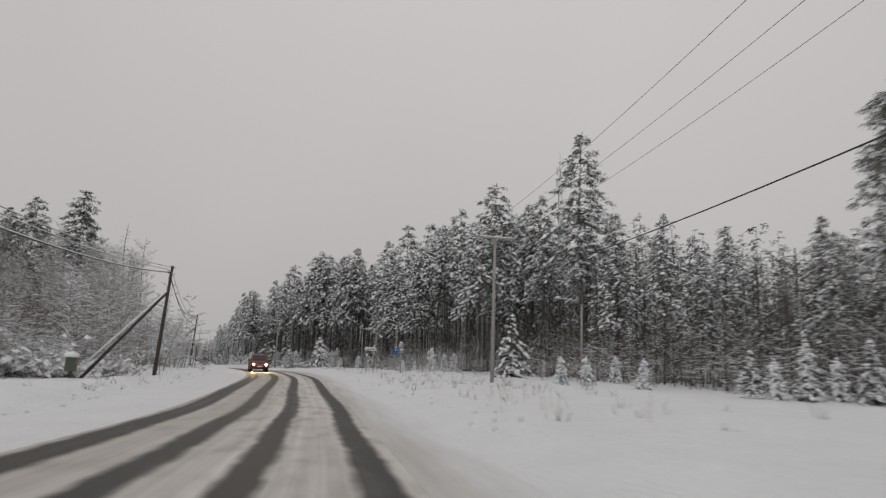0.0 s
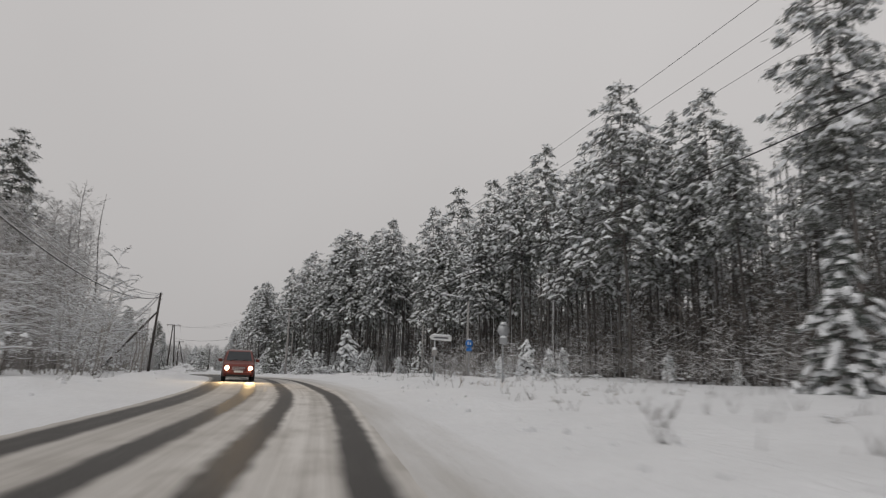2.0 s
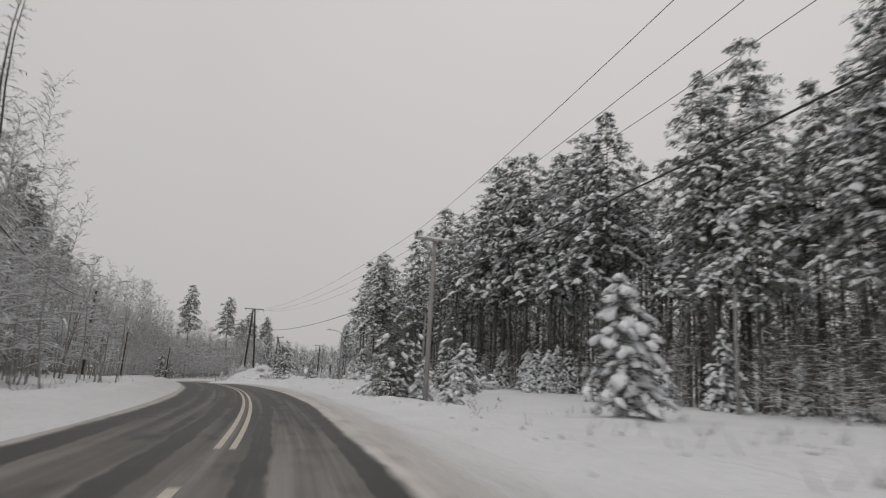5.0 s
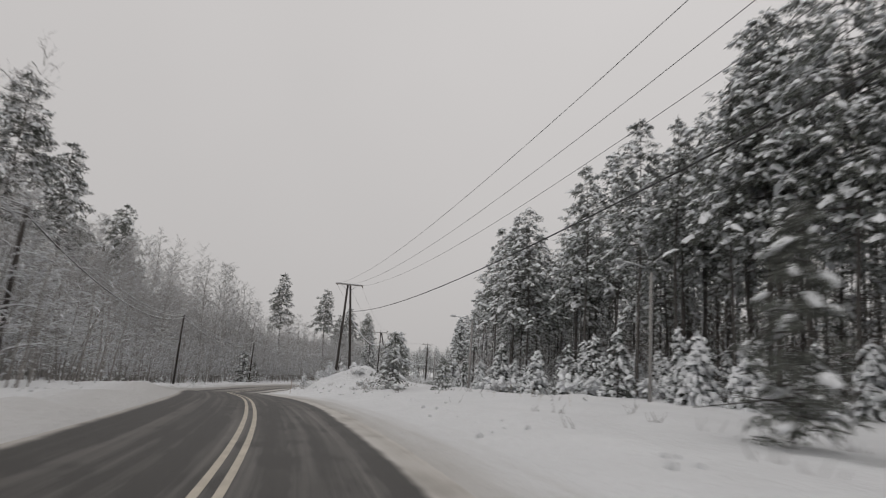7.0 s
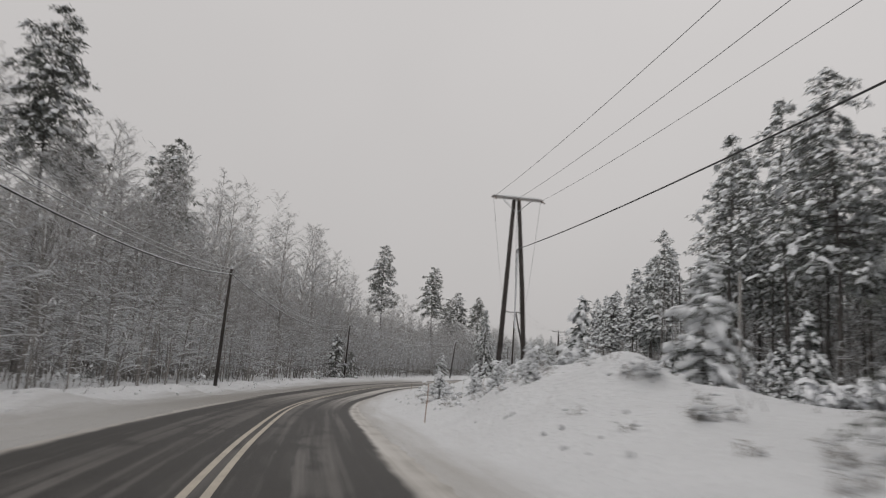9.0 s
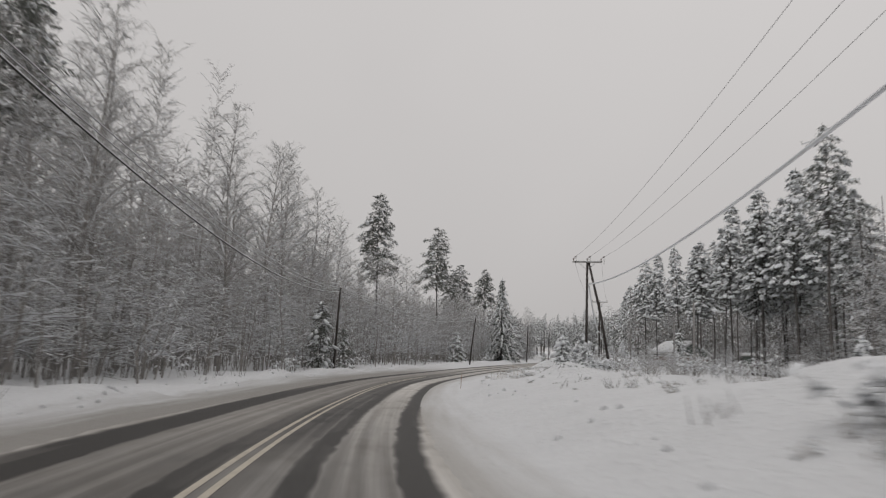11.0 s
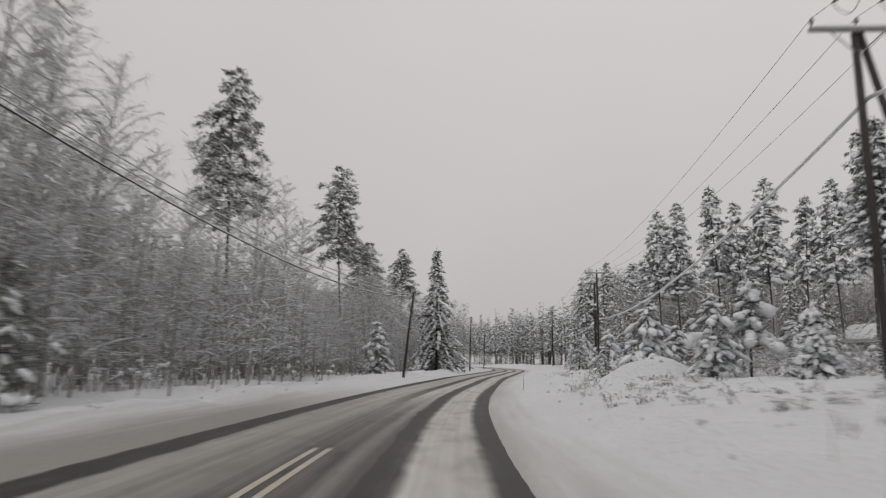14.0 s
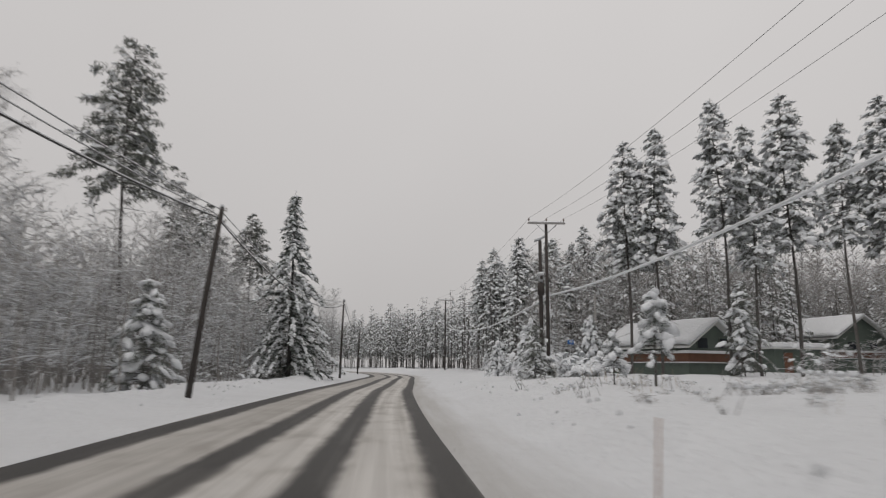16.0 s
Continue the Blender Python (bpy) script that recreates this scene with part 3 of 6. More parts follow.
def pine_shape(wood, green, white, place, rng, seed, H, R, bare, boughs, spikes, snowy, far=False, puff=1.0, blunt=0.56):
    lean = (rng.uniform(-0.025, 0.025), rng.uniform(-0.025, 0.025))
    axis = lambda z: place @ Vector((lean[0] * z + 0.12 * math.sin(z * 0.35 + seed), lean[1] * z + 0.12 * math.cos(z * 0.3 + seed), z))
    steps = 3 if far else 9
    zs = [H * (0.9 if far else 1.0) * k / steps for k in range(steps + 1)]
    r0 = 0.0064 * H
    wood.tube([axis(z - (0.4 if z == 0 else 0)) for z in zs], [max(0.02, r0 * (1 - 0.93 * (z / H) ** 1.15)) for z in zs], 4 if far else 7, False)
    if not far:
        for _ in range(int(24 * bare + 4)):  # dead limbs under the crown
            z = H * rng.uniform(0.15, bare + 0.12)
            w, ln = rng.uniform(0, 6.28), rng.uniform(0.4, 1.9)
            a = axis(z)
            e = a + Vector((math.cos(w) * ln, math.sin(w) * ln, rng.uniform(-0.7, 0.15)))
            wood.tube([a, e], [0.022, 0.007], 3, False)
            if rng.random() < 0.5:
                white.blade(a + Vector((0, 0, 0.03)), e + Vector((0, 0, 0.03)), 0.035, Vector((-math.sin(w), math.cos(w), 0)))
    plates = max(6, boughs // 3)
    for k in range(boughs):
        j = k * plates // boughs  # boughs that share a plate of foliage
        f = ((j + 0.5 + rng.gauss(0, 0.45)) / plates) if not far else ((k + rng.random()) / boughs) ** 1.05
        f = min(0.995, max(0.0, f))
        z = H * (bare + ((0.92 if far else 0.99) - bare) * f)
        shape = min(0.6 + 2.4 * f, (1.0 - f) ** blunt * 1.04) + 0.02
        ln = R * shape * rng.choice((0.55, 0.8, 0.95, 1.05, 1.18)) * rng.uniform(0.85, 1.1)
        w = k * 2.39996 + rng.gauss(0, 0.5) if far or H < 8 else j * 2.39996 + rng.gauss(0, 0.75)
        a = axis(z)
        out = Vector((math.cos(w), math.sin(w), 0))
        tip = a + out * ln + Vector((0, 0, ln * (rng.uniform(-0.55, -0.08) + 0.35 * max(0.0, f - 0.72) / 0.28)))
        mid = a.lerp(tip, 0.5) + Vector((0, 0, 0.13 * ln))
        if not far:
            wood.tube([a, mid, tip], [0.010 + 0.014 * ln, 0.018, 0.006], 3, False)
        count = max(1, int(ln / (0.8 if far else 0.62)))
        for i in range(count + 1):
            t = 1.0 - 0.72 * i / (count + 0.6)
            c = mid.lerp(tip, (t - 0.5) * 2) if t > 0.5 else a.lerp(mid, t * 2)
            d = ((tip - mid) if t > 0.5 else (mid - a)).normalized()
            turn = rng.gauss(0, 0.65)
            d = Vector((d.x * math.cos(turn) - d.y * math.sin(turn), d.x * math.sin(turn) + d.y * math.cos(turn), d.z - 0.1))
            c = c + Vector((-out.y, out.x, 0)) * rng.gauss(0, 0.2 * ln * (1.1 - 0.5 * t)) + Vector((0, 0, rng.uniform(-0.1, 0.1)))
            size = rng.uniform(0.33, 0.62) * (0.72 + 0.1 * min(R, 3.4)) * (1.0 if f < 0.85 else 0.72) * (1.25 if far else 1.0)
            for _ in range(spikes if far or H < 8 else int(spikes * 1.7)):
                a2, e = math.atan2(d.y, d.x) + rng.gauss(0, 0.95 if far else 1.3), rng.gauss(d.z - 0.15, 0.40 if far else 0.6)
                green.needle(c + Vector((rng.uniform(-0.6, 0.6) * size, rng.uniform(-0.6, 0.6) * size, rng.uniform(-0.45, 0.10) * size)), (math.cos(a2), math.sin(a2), e), size * (rng.uniform(0.5, 1.05) if far else rng.uniform(0.4, 0.85)), size * (0.24 if far else 0.125), rng)
            if rng.random() < snowy:
                if H < 8:  # round pillows on the shoots of young trees
                    white.cushion(c + d * size * 0.2 + Vector((0, 0, 0.03)), d, size * rng.uniform(0.35, 0.85) * puff**0.45, size * rng.uniform(0.22, 0.5) * puff**0.5, size * rng.uniform(0.18, 0.36) * puff**0.45, rng)
                    continue
                if far:
                    white.pad(c + d * size * 0.25 + Vector((0, 0, 0.04)), d, size * rng.uniform(0.5, 1.05), size * rng.uniform(0.28, 0.52), size * rng.uniform(0.16, 0.34), rng, 3)
                    continue
                # small drifts that drape over the ends of the sprays
                for _ in range(rng.choice((2, 2, 3))):
                    a2 = math.atan2(d.y, d.x) + rng.gauss(0, 0.8)
                    d2 = Vector((math.cos(a2), math.sin(a2), rng.uniform(-1.1, -0.1)))
                    big = rng.choice((0.7, 0.9, 1.5))
                    white.pad(c + d2 * size * rng.uniform(0.0, 0.7) + Vector((0, 0, 0.03)), d2, size * rng.uniform(0.26, 0.6) * big * puff**0.4, size * rng.uniform(0.16, 0.34) * big * puff, size * rng.uniform(0.12, 0.24) * puff, rng, 4)


def spruce_thing(name, seed, H, R, boughs, snowy, lumpy, label, sag=0.42, cat="spruce tree", blunt=0.85):
    """A spruce with hanging boughs down to the ground, snow along each bough."""
    rng = random.Random(seed)
    top = new(name)
    tagged(top, label, cat)
    wood, green, white = Mesh(), Mesh(), Mesh()
    bend = rng.uniform(-0.04, 0.04)
    axis = lambda z: Vector((bend * z * z / H, 0.03 * math.sin(z), z))
    wood.tube([axis(-0.3), axis(H * 0.5), axis(H)], [0.011 * H + 0.02, 0.007 * H, 0.012], 6)
    for k in range(boughs):
        f = (k + rng.uniform(-1.0, 1.0)) / boughs
        f = min(0.985, max(0.0, f)) ** 1.15
        z = H * (0.04 + 0.94 * f)
        ln = (R * (1 - f) ** blunt + 0.09) * rng.choice((0.55, 0.8, 0.95, 1.05, 1.2)) * rng.uniform(0.9, 1.1)
        w = k * 2.39996 + rng.gauss(0, 0.35)
        d = Vector((math.cos(w), math.sin(w), 0))
        a = axis(z)
        s = sag * rng.uniform(0.6, 1.5)
        m = a + d * ln * 0.55 + Vector((0, 0, -0.2 * s * ln))
        e = a + d * ln + Vector((0, 0, -s * ln))
        wood.tube([a, m, e], [0.02, 0.012, 0.004], 3, False)
        segs = max(1, int(ln / 0.34))
        for i in range(segs + 1):
            t = 0.25 + 0.75 * (i + 0.3 * rng.random()) / (segs + 0.3)
            c = a.lerp(m, t * 2) if t < 0.5 else m.lerp(e, t * 2 - 1)
            dd = ((m - a) if t < 0.5 else (e - m)).normalized()
            sz = (0.20 + 0.14 * (1 - t)) * (0.75 + 0.22 * R)
            for _ in range(9):
                a2 = w + rng.choice((-1, 1)) * rng.uniform(0.1, 1.3)
                green.needle(c + Vector((rng.uniform(-0.12, 0.12), rng.uniform(-0.12, 0.12), rng.uniform(-0.05, 0.02))), (math.cos(a2), math.sin(a2), rng.uniform(-1.1, 0.0)), sz * rng.uniform(0.8, 1.5), sz * 0.2, rng)
            if rng.random() < snowy:
                white.pad(c + Vector((0, 0, 0.02)), dd, 0.18 * lumpy * rng.uniform(0.6, 1.3), 0.12 * lumpy * rng.uniform(0.7, 1.3), 0.10 * lumpy * rng.uniform(0.6, 1.5), rng, 5)
                if rng.random() < 0.4:
                    a2 = w + rng.choice((-1, 1)) * rng.uniform(0.5, 1.1)
                    d2 = Vector((math.cos(a2), math.sin(a2), -0.5))
                    white.pad(c + d2 * 0.2 * lumpy, d2, 0.13 * lumpy, 0.08 * lumpy, 0.07 * lumpy, rng, 4)
    white.pad(axis(H - 0.05), (0, 0.3, 1), 0.12 * lumpy, 0.06 * lumpy, 0.06 * lumpy, rng)
    part("trunk", wood, BARK, top, "thin dark trunk with boughs")
    tagged(part("crown", green, SPRUCE, top, "dark green hanging needle boughs"), kind="stuff")
    tagged(part("snow", white, TREE_SNOW, top, "snow lying along the boughs"), kind="stuff")
    return top


def bare_thing(name, seed, H, spread, limbs, twigs, bark, label, category="birch tree", low=0.22, rise=0.6, white_share=0.8):
    """A leafless broadleaf tree: trunk, limbs and very many fine twigs lined with snow."""
    rng = random.Random(seed)
    top = new(name)
    tagged(top, label, category)
    wood, fine, white = Mesh(), Mesh(), Mesh()
    bend = rng.uniform(-0.05, 0.05), rng.uniform(-0.05, 0.05)
    axis = lambda z: Vector((bend[0] * z + 0.15 * math.sin(z * 0.5 + seed), bend[1] * z + 0.15 * math.cos(z * 0.4 + seed), z))
    zs = [H * k / 7 for k in range(8)]
    wood.tube([axis(z - (0.4 if z == 0 else 0)) for z in zs], [0.0065 * H * (1 - 0.94 * z / H) + 0.008 for z in zs], 6, False)
    lift = Vector((0, 0, 0.012))
    for k in range(limbs):
        f = low + (0.98 - low) * (k + rng.random()) / limbs
        a = axis(H * f)
        w = k * 2.39996 + rng.gauss(0, 0.5)
        ln = spread * (1.2 - 0.9 * f) * rng.uniform(0.6, 1.25)
        p, d = a, Vector((math.cos(w), math.sin(w), rise * rng.uniform(0.4, 1.5) + 0.6 * f)).normalized()
        pts = [a]
        for _ in range(3):
            d = (d + Vector((rng.uniform(-0.2, 0.2), rng.uniform(-0.2, 0.2), -0.2))).normalized()
            p = p + d * ln / 3
            pts.append(p)
        r = 0.008 + 0.007 * ln
        wood.tube(pts, [r, r * 0.75, r * 0.5, r * 0.2], 3, False)
        out = Vector((-math.sin(w), math.cos(w), 0))
        for p0, p1 in zip(pts, pts[1:]):
            white.blade(p0 + Vector((0, 0, r)), p1 + Vector((0, 0, r * 0.7)), r * 1.1, out)
            white.blade(p1 + Vector((0, 0, r * 0.8)), p0 + Vector((0, 0, r)), r * 0.9, Vector((0, 0, 1)))
        for _ in range(twigs):
            t = rng.uniform(0.15, 1.0) * 2.999
            i = int(t)
            q = pts[i].lerp(pts[i + 1], t - i)
            a2 = w + rng.gauss(0, 0.9)
            e = Vector((math.cos(a2), math.sin(a2), rng.uniform(-0.4, 0.8))).normalized()
            tl = ln * rng.uniform(0.15, 0.5)
            q2 = q + e * tl
            side = Vector((-math.sin(a2), math.cos(a2), 0))
            fine.blade(q, q2, 0.017, side if rng.random() < 0.5 else Vector((0, 0, 1)))
            if rng.random() < white_share:
                white.blade(q + lift, q2 + lift, 0.022, side)
                white.blade(q2.lerp(q, 0.1) + lift, q + lift, 0.018, Vector((0, 0, 1)))
            for _ in range(2):
                m = q.lerp(q2, rng.uniform(0.2, 1.0))
                a3 = a2 + rng.gauss(0, 1.0)
                m2 = m + Vector((math.cos(a3), math.sin(a3), rng.uniform(-1.2, 0.2))) * tl * rng.uniform(0.3, 0.75)
                fine.blade(m, m2, 0.014, Vector((0, 0, 1)) if rng.random() < 0.5 else side)
                if rng.random() < white_share * 0.55:
                    white.blade(m + lift, m2 + lift, 0.017, Vector((0, 0, 1)) if rng.random() < 0.5 else side)
    part("trunk", wood, bark, top, "slim grey trunk with bare limbs")
    tagged(part("spray", fine, TWIG, top, "fine leafless brown twigs"), kind="stuff")
    tagged(part("snow", white, TREE_SNOW, top, "thin lines of snow on the twigs"), kind="stuff")
    return top


def birch_thing(name, seed, H, spread, limbs, label, white_share=0.4):
    """A slim birch: steep limbs that bow outwards, and a haze of fine hanging twigs."""
    rng = random.Random(seed)
    top = new(name)
    tagged(top, label, "birch tree")
    wood, fine, white = Mesh(), Mesh(), Mesh()
    bend = rng.uniform(-0.04, 0.04), rng.uniform(-0.04, 0.04)
    axis = lambda z: Vector((bend[0] * z + 0.2 * math.sin(z * 0.4 + seed), bend[1] * z + 0.2 * math.cos(z * 0.33 + seed), z))
    zs = [H * k / 8 for k in range(9)]
    wood.tube([axis(z - (0.4 if z == 0 else 0)) for z in zs], [0.0058 * H * (1 - 0.95 * z / H) + 0.006 for z in zs], 6, False)
    up = Vector((0, 0, 1))
    for k in range(limbs):
        f = 0.16 + 0.82 * ((k + rng.random()) / limbs) ** 0.9
        a = axis(H * f)
        w = k * 2.39996 + rng.gauss(0, 0.4)
        ln = spread * (0.35 + 1.0 * min(1.0, f * 2.6)) * (1.03 - f) ** 0.75 * rng.uniform(0.65, 1.25)
        out, side = Vector((math.cos(w), math.sin(w), 0)), Vector((-math.sin(w), math.cos(w), 0))
        d = (out * rng.uniform(0.45, 0.8) + up).normalized()
        pts = [a]
        for q in range(4):
            pts.append(pts[-1] + d * ln / 4)
            d = (d + out * 0.16 - up * 0.17 * q * rng.uniform(0.3, 1.3) + side * rng.gauss(0, 0.12)).normalized()
        r = 0.006 + 0.008 * ln
        wood.tube(pts, [r, r * 0.8, r * 0.6, r * 0.4, r * 0.15], 3, False)
        if rng.random() < white_share + 0.25:
            white.ribbon([p + up * r for p in pts], [r * 0.9, r * 0.9, r * 0.8, r * 0.7, r * 0.3], side)
            white.ribbon([p + up * r for p in pts[1:]], [r * 0.7, r * 0.8, r * 0.7, r * 0.3], up)
        for _ in range(15):
            t = rng.uniform(0.1, 1.0) ** 0.8 * 3.999
            i = int(t)
            q = pts[i].lerp(pts[i + 1], t - i)
            a2 = w + rng.gauss(0, 1.0)
            e = Vector((math.cos(a2), math.sin(a2), rng.uniform(-0.1, 1.5))).normalized()
            tl = rng.uniform(0.35, 0.75) * (0.45 + 0.28 * ln)
            q2 = q + e * tl
            flat = Vector((-math.sin(a2), math.cos(a2), 0))
            fine.blade(q, q2, 0.010, flat if rng.random() < 0.5 else up)
            if rng.random() < white_share:
                white.blade(q + up * 0.01, q2 + up * 0.01, 0.014, up if rng.random() < 0.6 else flat)
            for _ in range(4):  # hanging ends
                m = q.lerp(q2, rng.uniform(0.3, 1.0))
                a3 = a2 + rng.gauss(0, 1.1)
                m2 = m + Vector((math.cos(a3), math.sin(a3), rng.uniform(-1.5, 0.5))) * tl * rng.uniform(0.35, 0.75)
                (white if rng.random() < white_share * 0.45 else fine).blade(m, m2, 0.0085, Vector((-math.sin(a3), math.cos(a3), 0)) if rng.random() < 0.6 else up)
    part("trunk", wood, BIRCH, top, "slim grey trunk with steep bare limbs")
    tagged(part("spray", fine, TWIG, top, "fine leafless brown twigs"), kind="stuff")
    tagged(part("snow", white, TREE_SNOW, top, "rime and snow on the twigs"), kind="stuff")
    return top


def alder_thing(name, seed, H, stems, label):
    """A leaning clump of slim stems whose long side branches arch over under ribbons of snow."""
    rng = random.Random(seed)
    top = new(name)
    tagged(top, label, "alder tree")
    wood, fine, white = Mesh(), Mesh(), Mesh()
    up = Vector((0, 0, 1))
    for k in range(stems):
        w0 = 6.283 * k / stems + rng.gauss(0, 0.5)
        tilt, h = rng.uniform(0.04, 0.24), H * rng.uniform(0.55, 1.05)
        base = Vector((math.cos(w0), math.sin(w0), 0)) * rng.uniform(0.1, 0.9)
        stem = [base + Vector((math.cos(w0) * tilt, math.sin(w0) * tilt, 1)) * h * t + Vector((math.cos(w0), math.sin(w0), 0)) * (0.09 * h * t * t) + Vector((0, 0, -0.3 if t == 0 else 0)) for t in (0, 0.25, 0.5, 0.75, 1.0)]
        wood.tube(stem, [0.052, 0.042, 0.032, 0.020, 0.006], 5, False)
        white.ribbon([p + up * 0.03 for p in stem[1:]], [0.03, 0.026, 0.02, 0.008], Vector((-math.sin(w0), math.cos(w0), 0)))
        for b in range(17):
            f = 0.16 + 0.82 * (b + rng.random()) / 17
            i = min(3, int(f * 4))
            a = stem[i].lerp(stem[i + 1], f * 4 - i)
            w = b * 2.39996 + w0 + rng.gauss(0, 0.5)
            out, side = Vector((math.cos(w), math.sin(w), 0)), Vector((-math.sin(w), math.cos(w), 0))
            ln = H * rng.uniform(0.14, 0.30) * (1.25 - 0.75 * f)
            d = (out + up * rng.uniform(0.35, 1.1)).normalized()
            pts = [a]
            for q in range(4):
                pts.append(pts[-1] + d * ln / 4)
                d = (d - up * rng.uniform(0.08, 0.34) + side * rng.gauss(0, 0.12)).normalized()
            r = 0.006 + 0.006 * ln
            fine.ribbon(pts, [r * 1.2, r, r * 0.9, r * 0.6, r * 0.2], up)
            if rng.random() < 0.92:
                white.ribbon([p + up * r * 2.2 for p in pts], [r * 1.7, r * 2.0, r * 1.9, r * 1.6, r * 0.6], up)
                white.ribbon([p + up * r * 3.0 for p in pts], [r * 1.9, r * 2.1, r * 2.0, r * 1.7, r * 0.6], side)
            for _ in range(7):
                t = rng.uniform(0.15, 1.0) * 3.999
                i = int(t)
                q = pts[i].lerp(pts[i + 1], t - i)
                a2 = w + rng.choice((-1, 1)) * rng.uniform(0.2, 1.3)
                tl = ln * rng.uniform(0.14, 0.42)
                q1 = q + Vector((math.cos(a2), math.sin(a2), rng.uniform(-0.1, 0.8))) * tl * 0.6
                q2 = q1 + Vector((math.cos(a2), math.sin(a2), rng.uniform(-0.9, 0.2))) * tl * 0.5
                flat = Vector((-math.sin(a2), math.cos(a2), 0))
                fine.ribbon([q, q1, q2], [0.012, 0.010, 0.003], up if rng.random() < 0.5 else flat)
                if rng.random() < 0.88:
                    white.ribbon([q + up * 0.016, q1 + up * 0.016, q2 + up * 0.014], [0.021, 0.024, 0.009], up if rng.random() < 0.6 else flat)
    part("trunk", wood, TWIG, top, "cluster of slim grey stems")
    tagged(part("spray", fine, TWIG, top, "bare arching branches"), kind="stuff")
    tagged(part("snow", white, TREE_SNOW, top, "ribbons of snow along the branches"), kind="stuff")
    return top


def snowball_thing(name, seed, H, label):
    """A thin sapling, bare below, its few branches hidden in great balls of snow."""
    rng = random.Random(seed)
    top = new(name)
    tagged(top, label, "sapling")
    wood, green, balls = Mesh(), Mesh(), []

    wood.tube([(0, 0, -0.3), (0.05, 0.02, H * 0.5), (0.12, 0.05, H * 0.97)], [0.05, 0.035, 0.012], 7)
    g = H / 3.2
    for k in range(13):
        f = 0.32 + 0.64 * (k + rng.random() * 0.6) / 13
        w = k * 2.39996 + rng.gauss(0, 0.3)
        ln = H * 0.34 * (1.05 - f) ** 0.7 * rng.uniform(0.7, 1.15)
        a = Vector((0.1 * f, 0.04 * f, H * f))
        d = Vector((math.cos(w), math.sin(w), 0))
        m, e = a + d * ln * 0.55 + Vector((0, 0, 0.02)), a + d * ln + Vector((0, 0, -0.32 * ln))
        wood.tube([a, m, e], [0.016, 0.011, 0.004], 4, False)
        for c in (a.lerp(m, 0.5), m, m.lerp(e, 0.5), e):
            for _ in range(26):
                a2 = w + rng.gauss(0, 1.2)
                green.needle(c + Vector((rng.gauss(0, 0.1), rng.gauss(0, 0.1), rng.uniform(-0.22, 0.02))), (math.cos(a2), math.sin(a2), rng.uniform(-1.0, 0.2)), rng.uniform(0.12, 0.26), 0.022, rng)
        s = rng.choice((0.13, 0.17, 0.22, 0.28)) * g
        for q in range(5):  # cushions grown into one another along the branch
            lump = Mesh()
            c = m.lerp(e, -0.25 + 1.3 * q / 4) + Vector((rng.gauss(0, 0.25 * s), rng.gauss(0, 0.25 * s), 0.3 * s + rng.gauss(0, 0.12 * s)))
            z = s * rng.uniform(0.55, 1.0) * (0.75 + 0.45 * q / 4)
            lump.cushion(c, d + Vector((rng.gauss(0, 0.3), rng.gauss(0, 0.3), -0.15 - 0.1 * q)), z * 1.25, z * 1.05, z, rng, 8)
            balls.append(lump)
    for q in range(4):
        tip = Mesh()
        tip.cushion((0.1 + rng.gauss(0, 0.05), 0.05 + rng.gauss(0, 0.05), H - (0.02 + 0.13 * q) * g), (rng.gauss(0, 0.4), rng.gauss(0, 0.4), 1.0), 0.17 * g, (0.13 + 0.03 * q) * g, (0.13 + 0.03 * q) * g, rng, 8)
        balls.append(tip)
    part("trunk", wood, BARK, top, "thin dark stem")
    tagged(part("crown", green, SPRUCE, top, "needles under the snow"), kind="stuff")
    for m in balls:
        part("snow_ball", m, TREE_SNOW, top, "rounded lump of snow")
    return top


